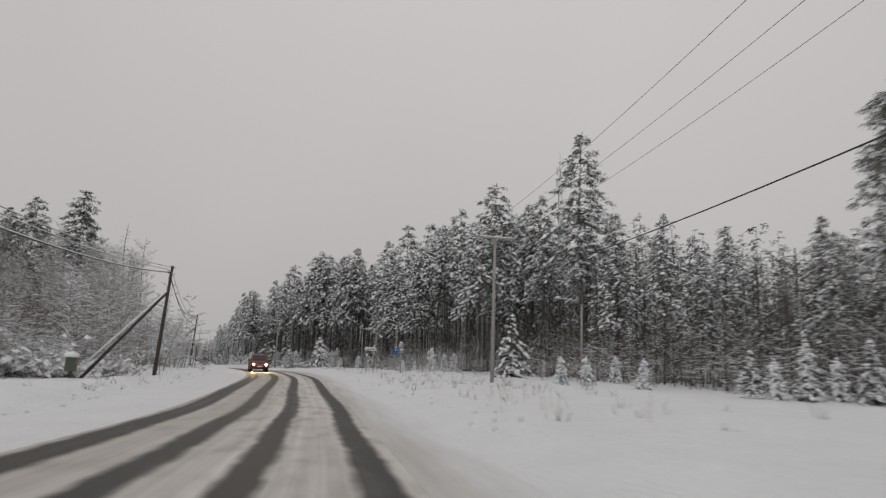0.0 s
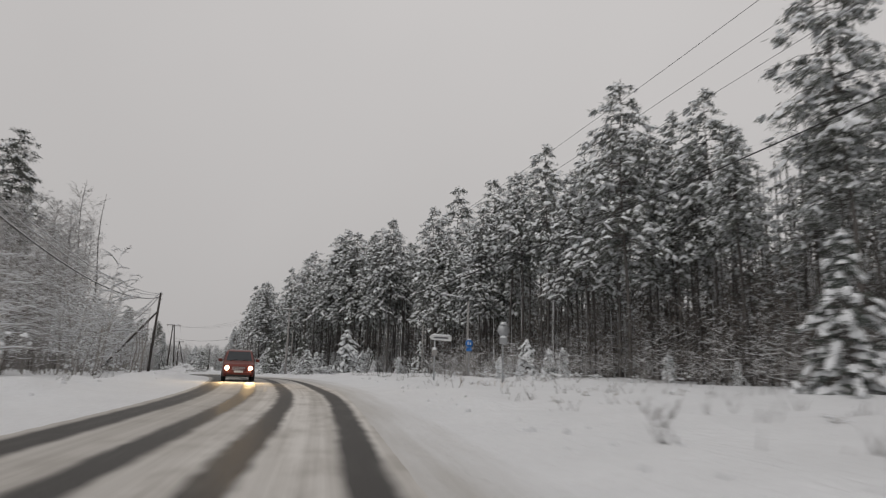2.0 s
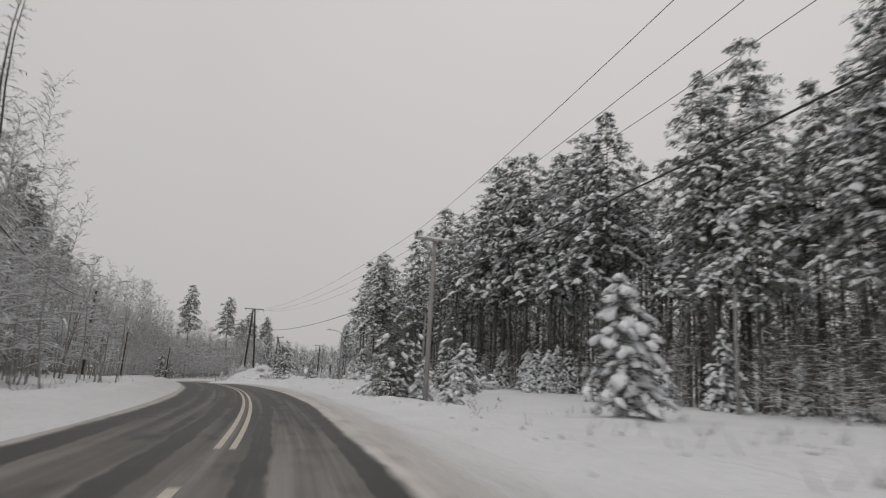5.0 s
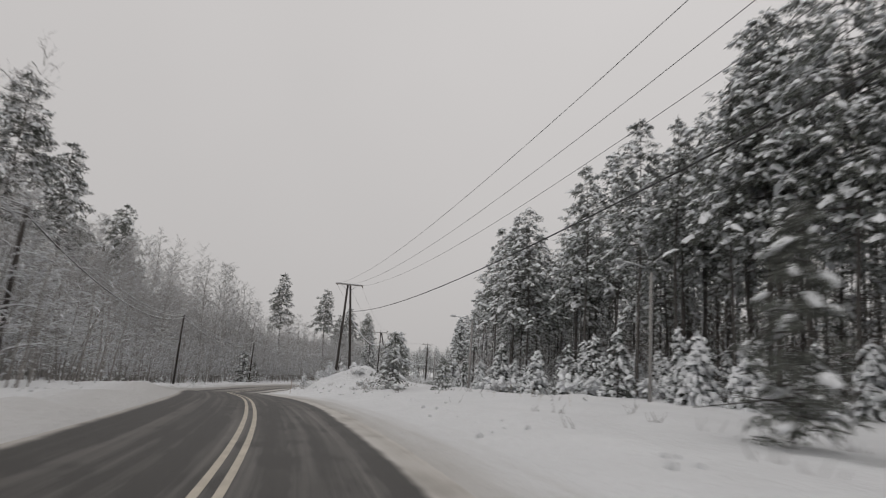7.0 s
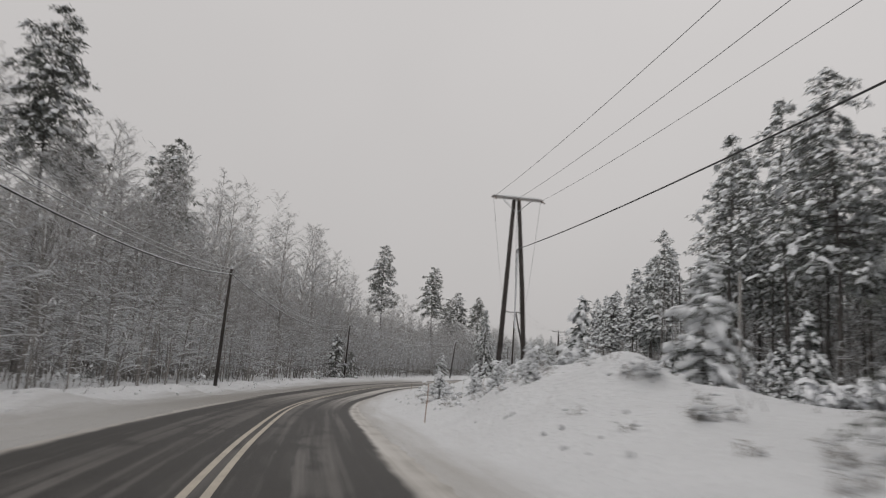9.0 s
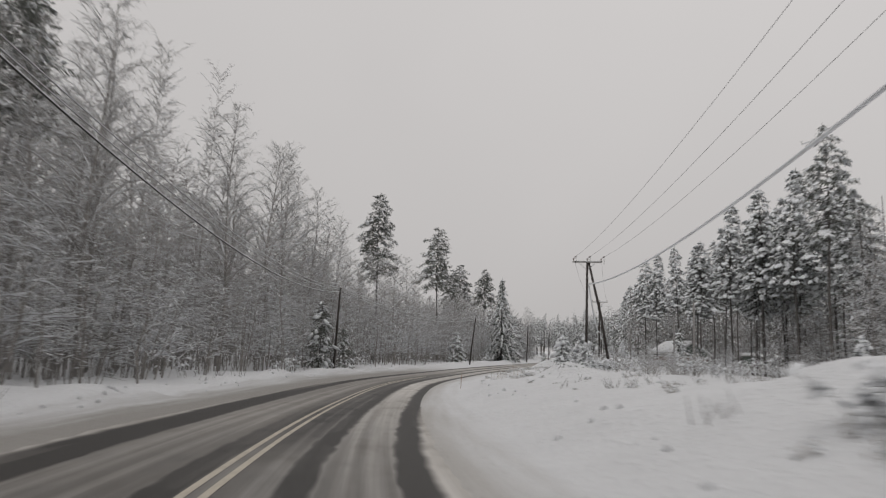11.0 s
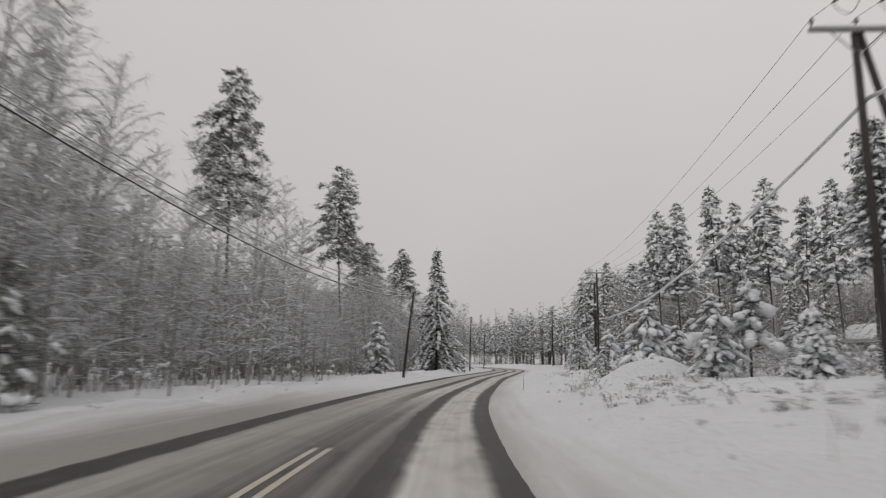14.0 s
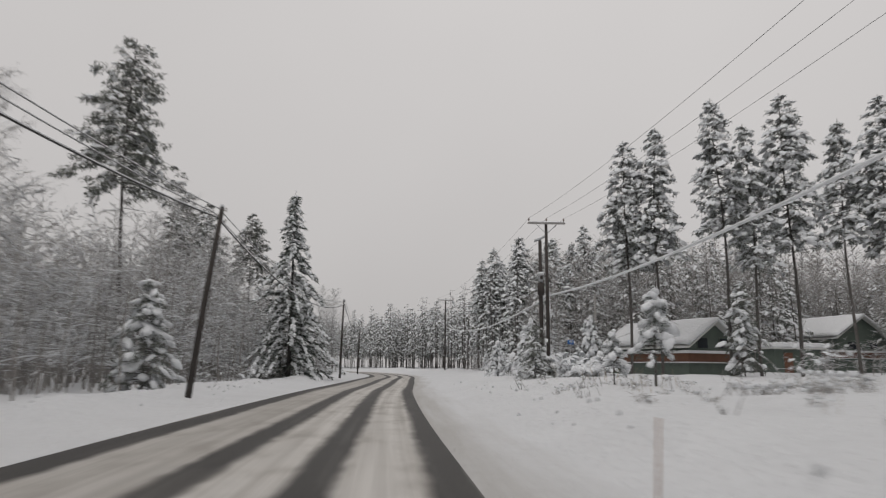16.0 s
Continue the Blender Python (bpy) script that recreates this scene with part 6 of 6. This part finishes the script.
letter = new("letter_box")
tagged(letter, "dull green letter box on a post, capped with snow", "letter box")
letter.matrix_basis = pose(-18.6, 33.6, ground_z(-18.6, 33.6), 0, 0, 20)
m = Mesh()
m.tube([(0, 0, -0.4), (0, 0, 0.5)], [0.06, 0.06], 8)
part("post", m, POLE, letter)
m = Mesh()
m.box((0, 0, 0.72), (0.5, 0.6, 0.75))
bevelled(part("body", m, GREEN_BOX, letter, "", False), 0.04)
m = Mesh()
m.lump((0, 0, 1.1), 0.40, 0.42, 0.26, random.Random(3), 10, 0.15)
part("snow_cap", m, TREE_SNOW, letter)

for x, y, h in ((-88.0, 191.9, 0.9), (-99.8, 231.0, 0.8), (-62.7, 151.2, 1.2)):
    mk = new("snow_marker")
    tagged(mk, "thin brown wooden marker stick planted in the snowbank", "marker stick", "snow markers")
    mk.location = (x, y, ground_z(x, y))
    m = Mesh()
    m.tube([(0, 0, -0.3), (0.06, 0, h)], [0.014, 0.012], 6)
    part("stick", m, ORANGE, mk)


# ---- radio mast ----
mast = new("radio_mast")
tagged(mast, "tall pale steel radio mast with antennas behind the forest", "radio mast")
mast.location = (43.0, 225.9, -0.1)
m = Mesh()
for a in range(3):
    w = a * 2.094
    m.tube([(1.0 * math.cos(w), 1.0 * math.sin(w), -1), (0.8 * math.cos(w), 0.8 * math.sin(w), 72)], [0.14, 0.10], 5)
for k in range(36):
    for a in range(3):
        w, w2 = a * 2.094, (a + 1) * 2.094
        r1, r2 = 1.0 - 0.2 * k / 36, 1.0 - 0.2 * (k + 1) / 36
        m.tube([(r1 * math.cos(w), r1 * math.sin(w), 2 * k), (r2 * math.cos(w2), r2 * math.sin(w2), 2 * k + 2)], [0.06, 0.06], 3, False)
part("lattice", m, STEEL, mast)
m = Mesh()
m.tube([(0, 0, 72), (0, 0, 82)], [0.15, 0.05], 6)
part("whip_antenna", m, STEEL, mast)
for k in range(5):
    m = Mesh()
    w = k * 1.257
    m.box((1.25 * math.cos(w), 1.25 * math.sin(w), 70 + (k % 2) * 4), (0.5, 0.5, 3.0), w)
    part("panel_antenna", m, WHITE_PAINT, mast, "", False)


# ---- houses ----
WALL_GREEN = material("grey_green_boarding", (0.10, 0.125, 0.105), 0.8, spread=0.2, scale=1.5, fine=25.0)
WALL_BROWN = material("red_brown_boarding", (0.16, 0.075, 0.045), 0.8, spread=0.2, scale=1.5, fine=25.0)
TRIM_WHITE = material("white_trim", (0.65, 0.65, 0.63), 0.6, spread=0.06, bump=0.0)
GLASS = material("dark_window_glass", (0.03, 0.035, 0.04), 0.08, spread=0.1, bump=0.0)


def house(name, label, x, y, turn, w, dpt, eave, ridge, base_z, wall_mat, low_mat):
    top = new(name)
    tagged(top, label, "house")
    top.matrix_basis = pose(x, y, base_z, 0, 0, turn)
    m = Mesh()
    m.box((0, 0, 0.55), (w, dpt, 1.9))
    part("lower_wall", m, low_mat, top, "", False)
    m = Mesh()
    m.box((0, 0, 1.85), (w + 0.06, dpt + 0.06, 0.75))
    part("board_band", m, WALL_BROWN, top, "red-brown board band", False)
    for z, o, t in ((1.48, 0.5, 0.10), (2.32, 0.9, 0.24)):
        m = Mesh()
        m.box((0, 0, z), (w + o, dpt + o, t), 0, 0.97)
        bevelled(part("snow_ledge", m, SNOW, top, "band of snow on a ledge", False), 0.04)
    m = Mesh()
    zb = 2.42
    m.v = [(-w / 2, -dpt / 2, zb), (w / 2, -dpt / 2, zb), (w / 2, dpt / 2, zb), (-w / 2, dpt / 2, zb), (-w / 2, -dpt / 2, eave), (w / 2, -dpt / 2, eave), (w / 2, dpt / 2, eave), (-w / 2, dpt / 2, eave), (0, -dpt / 2, ridge), (0, dpt / 2, ridge)]
    m.f = [(0, 1, 5, 8, 4), (2, 3, 7, 9, 6), (1, 2, 6, 5), (3, 0, 4, 7)]
    part("gable_wall", m, wall_mat, top, "grey-green gable wall", False)
    k = (ridge - eave) / (w / 2)
    for sx in (-1, 1):
        r = Mesh()
        e, o = w / 2 + 0.6, dpt / 2 + 0.7
        for z0, inset in ((0.02, 0.0), (0.12, 0.0)):
            for yy in (-o, o):
                r.v += [(0, yy, ridge + z0), (sx * e, yy, eave - 0.6 * k + z0)]
        r.f = [(0, 1, 3, 2), (4, 6, 7, 5), (0, 4, 5, 1), (2, 3, 7, 6), (1, 5, 7, 3), (0, 2, 6, 4)]
        part("roof", r, TRIM_WHITE, top, "white-edged roof slope", False)
        sn = Mesh()
        rr = random.Random(int(sx + 5))
        nx, ny = 8, 12
        for j in range(ny + 1):
            for i in range(nx + 1):
                a = i / nx
                edge = min(1, 6 * a, 6 * (1 - a) + (0.6 if i else 0), 6 * j / ny, 6 * (1 - j / ny))
                sn.v.append((sx * e * 1.02 * a, -o * 1.02 + 2.04 * o * j / ny, ridge + 0.13 - (ridge - eave + 0.6 * k) * a + 0.30 * (0.35 + 0.65 * edge) + rr.uniform(-0.02, 0.02)))
        sn.f = [(j * (nx + 1) + i, j * (nx + 1) + i + 1, (j + 1) * (nx + 1) + i + 1, (j + 1) * (nx + 1) + i) for j in range(ny) for i in range(nx)]
        q = part("roof_snow", sn, SNOW, top, "thick snow on the roof")
        sol = q.modifiers.new("thick", "SOLIDIFY")
        sol.thickness, sol.offset = 0.2, -1
    for px in (-w * 0.22, w * 0.22):
        fr = Mesh()
        fr.box((px, -dpt / 2 - 0.03, zb + 0.62), (1.25, 0.08, 0.95))
        win = part("window", fr, WALL_GREEN, top, "dark green window frame", False)
        gl = Mesh()
        gl.box((px, -dpt / 2 - 0.06, zb + 0.62), (1.1, 0.06, 0.8))
        part("pane", gl, GLASS, win, "dark glass pane", False)
    return top


house("house", "low grey-green wooden house with a snow-covered gable roof", -87.7, 283.9, 34, 5.8, 9.0, 2.95, 4.75, -2.75, WALL_GREEN, WALL_GREEN)
house("house", "small grey wooden house with a snow-covered roof among pines", -60.3, 314.7, 20, 7.4, 9.0, 4.2, 6.6, -1.8, WALL_GREEN, WALL_GREEN)


shed = new("shed")
tagged(shed, "long low grey wooden shed under thick snow between the houses", "shed")
shed.matrix_basis = pose(-74.6, 293.5, -2.2, 0, 0, 22)
m = Mesh()
m.box((0, 0, 1.2), (5.6, 3.6, 2.4))
part("wall", m, WALL_GREEN, shed, "grey-green board wall", False)
m = Mesh()
m.box((0, 0, 2.46), (6.4, 4.4, 0.12))
bevelled(part("roof", m, TRIM_WHITE, shed, "white-edged flat roof", False), 0.02)
m = Mesh()
m.box((0, 0, 2.78), (6.5, 4.5, 0.52), 0, 0.94)
bevelled(part("roof_snow", m, SNOW, shed, "thick snow on the roof", False), 0.16, 4)
m = Mesh()
m.box((-1.2, -1.82, 1.05), (1.0, 0.06, 2.0))
part("door", m, WALL_BROWN, shed, "red-brown board door", False)


# ---- oncoming van ----
RED = material("dark_red_car_paint", (0.13, 0.026, 0.02), 0.4, 0.2, spread=0.2, scale=1.0, fine=8.0, bump=0.0)
TYRE = material("tyre_rubber", (0.02, 0.02, 0.02), 0.85, spread=0.2, bump=0.1)
HEADLIGHT = material("lit_headlight", (0.9, 0.8, 0.6), 0.3, spread=0.02, bump=0.0, emit=((1.0, 0.78, 0.42), 60.0))
CHROME = material("grille_chrome", (0.5, 0.5, 0.5), 0.3, 0.9, spread=0.1, bump=0.0)


def van(s, u):
    x, y = beside(s, u)
    i = int(s)
    top = new("minivan")
    tagged(top, "dark red oncoming minivan with lit yellow headlights", "minivan")
    top.matrix_basis = pose(x, y, float(LINE[i, 2]), 0, 0, math.degrees(math.atan2(AHEAD[i, 1], AHEAD[i, 0])) - 90)
    # front faces -y; sections from front to back: y, half width, floor, waist, roof half width, roof
    secs = [(0.0, 0.70, 0.42, 0.78, 0.66, 0.80), (0.10, 0.84, 0.30, 0.92, 0.78, 0.98), (0.85, 0.90, 0.26, 1.05, 0.80, 1.14), (1.55, 0.91, 0.26, 1.10, 0.72, 1.74), (2.2, 0.92, 0.26, 1.10, 0.70, 1.84), (3.9, 0.92, 0.26, 1.10, 0.70, 1.83), (4.55, 0.90, 0.30, 1.08, 0.68, 1.70), (4.68, 0.84, 0.42, 1.0, 0.62, 1.15)]
    m = Mesh()
    for (yy, w, fl, wa, rw, rf) in secs:
        m.v += [(-w * 0.94, yy, fl), (-w, yy, (fl + wa) / 2), (-w * 0.98, yy, wa), (-rw, yy, rf - 0.05), (-rw * 0.8, yy, rf), (rw * 0.8, yy, rf), (rw, yy, rf - 0.05), (w * 0.98, yy, wa), (w, yy, (fl + wa) / 2), (w * 0.94, yy, fl)]
    n = 10
    for a in range(len(secs) - 1):
        for j in range(n):
            m.f.append((a * n + j, a * n + (j + 1) % n, (a + 1) * n + (j + 1) % n, (a + 1) * n + j))
    m.f += [tuple(range(n - 1, -1, -1)), tuple((len(secs) - 1) * n + j for j in range(n))]
    body = part("body", m, RED, top, "dark red painted body", True)
    bevelled(body, 0.03)
    def quad(name, pts, mat, label=""):
        q = Mesh()
        q.v = [tuple(p) for p in pts]
        q.f = [(0, 1, 2, 3)]
        ob = part(name, q, mat, top, label, False)
        sol = ob.modifiers.new("thick", "SOLIDIFY")
        sol.thickness, sol.offset = 0.02, 0
        return ob
    quad("windscreen", [(-0.72, 0.90, 1.17), (0.72, 0.90, 1.17), (0.60, 1.50, 1.70), (-0.60, 1.50, 1.70)], GLASS, "dark windscreen")
    for sx in (-1, 1):
        quad("side_window", [(sx * 0.90, 1.6, 1.16), (sx * 0.92, 3.0, 1.16), (sx * 0.74, 3.0, 1.70), (sx * 0.75, 1.75, 1.68)], GLASS)
        quad("rear_side_window", [(sx * 0.92, 3.1, 1.16), (sx * 0.91, 4.3, 1.16), (sx * 0.74, 4.2, 1.68), (sx * 0.74, 3.1, 1.70)], GLASS)
        hl = Mesh()
        hl.tube([(sx * 0.63, -0.03, 0.74), (sx * 0.63, 0.09, 0.74)], [0.10, 0.13], 14)
        part("headlight", hl, HEADLIGHT, top, "lit warm headlight")
        mr = Mesh()
        mr.box((sx * 1.04, 1.25, 1.20), (0.22, 0.12, 0.17))
        bevelled(part("mirror", mr, RED, top, "", False), 0.03)
        for yy in (0.85, 3.75):
            t = Mesh()
            t.tube([(sx * 0.68, yy, 0.32), (sx * 0.72, yy, 0.32), (sx * 0.88, yy, 0.32), (sx * 0.92, yy, 0.32)], [0.27, 0.32, 0.32, 0.27], 20)
            wh = part("wheel", t, TYRE, top, "dark tyre")
            r = Mesh()
            r.tube([(sx * 0.90, yy, 0.32), (sx * 0.93, yy, 0.32)], [0.2, 0.19], 14)
            part("rim", r, STEEL, wh, "grey rim")
    g = Mesh()
    for z in (0.66, 0.73, 0.80):
        g.box((0, 0.0, z), (0.72, 0.06, 0.025))
    part("grille", g, CHROME, top, "", False)
    g = Mesh()
    g.box((0, -0.02, 0.46), (1.5, 0.10, 0.16))
    bevelled(part("bumper", g, RED, top, "dark red bumper", False), 0.03)
    g = Mesh()
    g.box((0, -0.03, 0.34), (1.3, 0.10, 0.09))
    bevelled(part("air_intake", g, TYRE, top, "black lower intake", False), 0.02)
    g = Mesh()
    g.tube([(-0.5, 0.86, 1.16), (-0.05, 0.98, 1.28)], [0.012, 0.008], 5)
    part("wiper", g, TYRE, top)
    g = Mesh()
    g.tube([(0.1, 0.86, 1.16), (0.52, 0.98, 1.28)], [0.012, 0.008], 5)
    part("wiper", g, TYRE, top)
    g = Mesh()
    g.box((0, -0.08, 0.56), (0.5, 0.02, 0.11))
    part("number_plate", g, WHITE_PAINT, top, "blank white plate", False)
    for sx in (-1, 1):
        lamp = new("headlight_beam", bpy.data.lights.new("headlight_beam", "SPOT"))
        lamp.data.energy, lamp.data.color, lamp.data.spot_size, lamp.data.spot_blend, lamp.data.shadow_soft_size = 520, (1.0, 0.66, 0.30), radians(85), 0.8, 0.08
        a = top.matrix_basis @ Vector((sx * 0.63, -0.12, 0.74))
        b = top.matrix_basis @ Vector((sx * 0.5, -9.0, -0.2))
        lamp.matrix_world = look(a, b)


van(131.2, -1.3)


# ---- dry stalks through the snow ----
m = Mesh()
rr = random.Random(21)
for s0, u0, n in ((84, 9, 10), (88, 10.5, 14), (76, 7.5, 8), (96, -8, 16), (101, -7.5, 14), (118, 9, 10), (280, 7.2, 18), (283, 7.6, 16), (288, 7.0, 12), (312, 8.0, 18), (316, 8.6, 14), (330, 10.0, 16), (336, 10, 12), (235, 8.5, 16), (229, 8.2, 12), (205, 13, 8), (198, 11.5, 6)):
    for _ in range(n):
        x, y = beside(s0 + rr.gauss(0, 1.2), u0 + rr.gauss(0, 0.7))
        z = ground_z(x, y)
        h = rr.uniform(0.25, 0.8)
        dx, dy = rr.gauss(0, 0.15), rr.gauss(0, 0.15)
        m.tube([(x, y, z - 0.05), (x + dx * 0.4, y + dy * 0.4, z + h * 0.6), (x + dx, y + dy, z + h)], [0.006, 0.005, 0.003], 3, False)
tagged(new("dry_stalks", m.data("dry_stalks", STRAW)), "dry brown grass stalks poking out of the snow", "dry grass", kind="stuff")

# clods thrown up by the plough
m = Mesh()
for _ in range(420):
    s0 = rr.uniform(70, 350)
    side = rr.choice((-1, 1))
    x, y = beside(s0, side * rr.gauss(5.9, 0.45))
    k = rr.uniform(0.03, 0.09)
    m.lump((x, y, ground_z(x, y) + 0.03), k * rr.uniform(0.9, 1.3), k, k * rr.uniform(0.9, 1.3), rr, 7, 0.9, rr.uniform(0, 6.28))
for mx, my, h, r in MOUNDS:
    for _ in range(22):
        x, y = mx + rr.gauss(0, r * 0.5), my + rr.gauss(0, r * 0.5)
        if abs(road_place(x, y)[1][0]) > 5.2:
            k = rr.uniform(0.04, 0.11)
            m.lump((x, y, ground_z(x, y)), k * rr.uniform(0.9, 1.5), k, k * rr.uniform(0.5, 1.0), rr, 6, 0.4, rr.uniform(0, 6.28))
tagged(new("snow_clods", m.data("snow_clods", SNOW)), "loose clods of ploughed snow on the roadside banks", "snow clods", kind="stuff")

# dark twig tips and low plants sticking out of the snow
m = Mesh()
for n in range(540):
    s0 = rr.uniform(72, 345) if n < 420 else rr.uniform(92, 165)
    x, y = beside(s0, rr.uniform(6.5, 15.0) if rr.random() < 0.8 else -rr.uniform(6.0, 8.5))
    z = ground_z(x, y)
    for _ in range(rr.randrange(2, 7)):
        a, h = rr.uniform(0, 6.283), rr.uniform(0.08, 0.45)
        p0 = Vector((x + rr.gauss(0, 0.12), y + rr.gauss(0, 0.12), z - 0.04))
        m.tube([p0, p0 + Vector((math.cos(a) * h * 0.6, math.sin(a) * h * 0.6, h))], [0.010, 0.004], 3, False)
tagged(new("twig_tips", m.data("twig_tips", BARK)), "dark twig tips of buried plants in the snow field", "twigs", kind="stuff")

# tufts of dead herbs and bent twigs, half buried, along the banks
tuft_dark, tuft_white = Mesh(), Mesh()


def tuft(x, y, size):
    z = ground_z(x, y)
    for _ in range(rr.randrange(5, 11)):
        a, h = rr.uniform(0, 6.283), size * rr.uniform(0.4, 1.0)
        p0 = Vector((x + rr.gauss(0, 0.3 * size), y + rr.gauss(0, 0.3 * size), z - 0.05))
        p1 = p0 + Vector((math.cos(a) * h * 0.3, math.sin(a) * h * 0.3, h * 0.75))
        p2 = p1 + Vector((math.cos(a) * h * 0.5, math.sin(a) * h * 0.5, h * rr.uniform(-0.25, 0.2)))
        tuft_dark.tube([p0, p1, p2], [0.008, 0.006, 0.003], 3, False)
        for _ in range(3):
            b = a + rr.gauss(0, 1.2)
            q = p0.lerp(p1, rr.uniform(0.3, 1.0))
            tuft_dark.tube([q, q + Vector((math.cos(b), math.sin(b), rr.uniform(-0.1, 0.8))) * h * 0.35], [0.005, 0.002], 3, False)
        if rr.random() < 0.55:
            k = size * rr.uniform(0.08, 0.2)
            tuft_white.lump(p1.lerp(p2, rr.random()), k * 1.2, k, k * 0.8, rr, 6, 0.4, a)


for s0, s1, u0, u1, n, size in ((207, 232, 6.2, 9.0, 48, 0.45), (222, 246, 5.8, 8.0, 34, 0.4), (246, 275, 7.0, 13.0, 18, 0.3), (268, 292, 5.8, 9.0, 26, 0.32), (278, 296, 8.0, 14.0, 18, 0.35), (294, 306, 6.0, 10.0, 40, 0.4),
                                (306, 345, 7.0, 14.0, 60, 0.38), (318, 330, 11.0, 16.0, 24, 0.6), (100, 150, 8.0, 13.0, 40, 0.3), (120, 150, 13.0, 22.0, 60, 0.6)):
    for _ in range(n):
        tuft(*beside(rr.uniform(s0, s1), rr.uniform(u0, u1)), size * rr.uniform(0.6, 1.2))
tufts = new("dead_herbs")
tagged(tufts, "tufts of dead herbs and bent twigs half buried in the snowbank", "dead herbs", kind="stuff")
tagged(part("stems", tuft_dark, TWIG, tufts, "thin brown stems"), kind="stuff")
tagged(part("snow", tuft_white, TREE_SNOW, tufts, "lumps of snow on the stems"), kind="stuff")

# laden saplings and brush on the verge
for x, y, sc in ((-0.4, 83.3, 1.0), (1.2, 82.4, 0.75), (2.3, 83.6, 0.8), (-3.4, 69.5, 0.42), (-2.2, 70.3, 0.36), (8.8, 45.3, 0.62), (10.3, 44.3, 0.66), (17.0, 32.6, 0.7), (20.0, 32.3, 0.72), (-23.4, 41.6, 0.5)):
    laden.put(x, y, sc * (0.85 if x > -10 else 1.25), group="snow-buried saplings")
for x, y, sc in ((16.2, 33.4, 0.6), (18.3, 32.0, 0.7), (18.9, 33.2, 0.75), (21.2, 31.4, 0.75), (22.2, 32.8, 0.8)):
    young.put(x, y, sc, group="young spruces behind the snow field")
for x, y, sc in ((-21.8, 37.2, 0.33), (-23.6, 36.4, 0.40), (-25.2, 35.0, 0.42), (-22.4, 39.8, 0.36), (-24.6, 38.4, 0.45), (-26.4, 37.0, 0.46), (-27.6, 34.6, 0.48), (-20.6, 42.4, 0.30), (-26.0, 41.0, 0.48), (-28.6, 38.6, 0.5)):
    alders.put(x, y, sc * 1.1, group="low arching brush by the letter box")
    shrubs.put(x + 0.9, y - 0.7, sc * 3.0, group="low arching brush by the letter box")
    heavy_shrubs.put(x - 0.6, y + 0.5, sc * 2.8, group="low arching brush by the letter box")
for s0, u0, sc in ((222, 6.8, 0.35), (224, 7.4, 0.4), (226, 6.9, 0.35), (228, 7.6, 0.45), (230, 7.2, 0.4), (233, 8.0, 0.5), (219, 8.5, 0.35), (236, 6.6, 0.55), (239, 7.0, 0.6), (241, 6.8, 0.5), (243, 7.5, 0.6), (227, 10.0, 0.8), (231, 9.4, 0.7), (235, 10.5, 0.6), (290, 13.0, 0.8), (294, 12.5, 0.9), (297, 14.5, 1.0), (302, 13, 0.9), (305, 14.5, 0.9), (352, 10.5, 0.9), (355, 12.0, 1.0), (357, 13.5, 0.9), (360, 11.5, 0.8), (363, 14.0, 1.0), (345, 12.0, 0.7), (349, 13.0, 0.9), (353, 15.0, 1.0), (358, 16.0, 1.0), (362, 9.5, 0.7), (367, 12.0, 1.0), (371, 13.5, 0.9)):
    x, y = beside(s0, u0)
    (heavy_shrubs if int(s0) % 2 else laden).put(x, y, sc * (1.25 if s0 > 340 else 0.8), group="snow-plastered brush on the verge")
for k in (pines, light_pines, spruces, young, laden, bushy, crowned, snowy, birches, alders, snowballs, dead, shrubs, heavy_shrubs):
    k.finish()
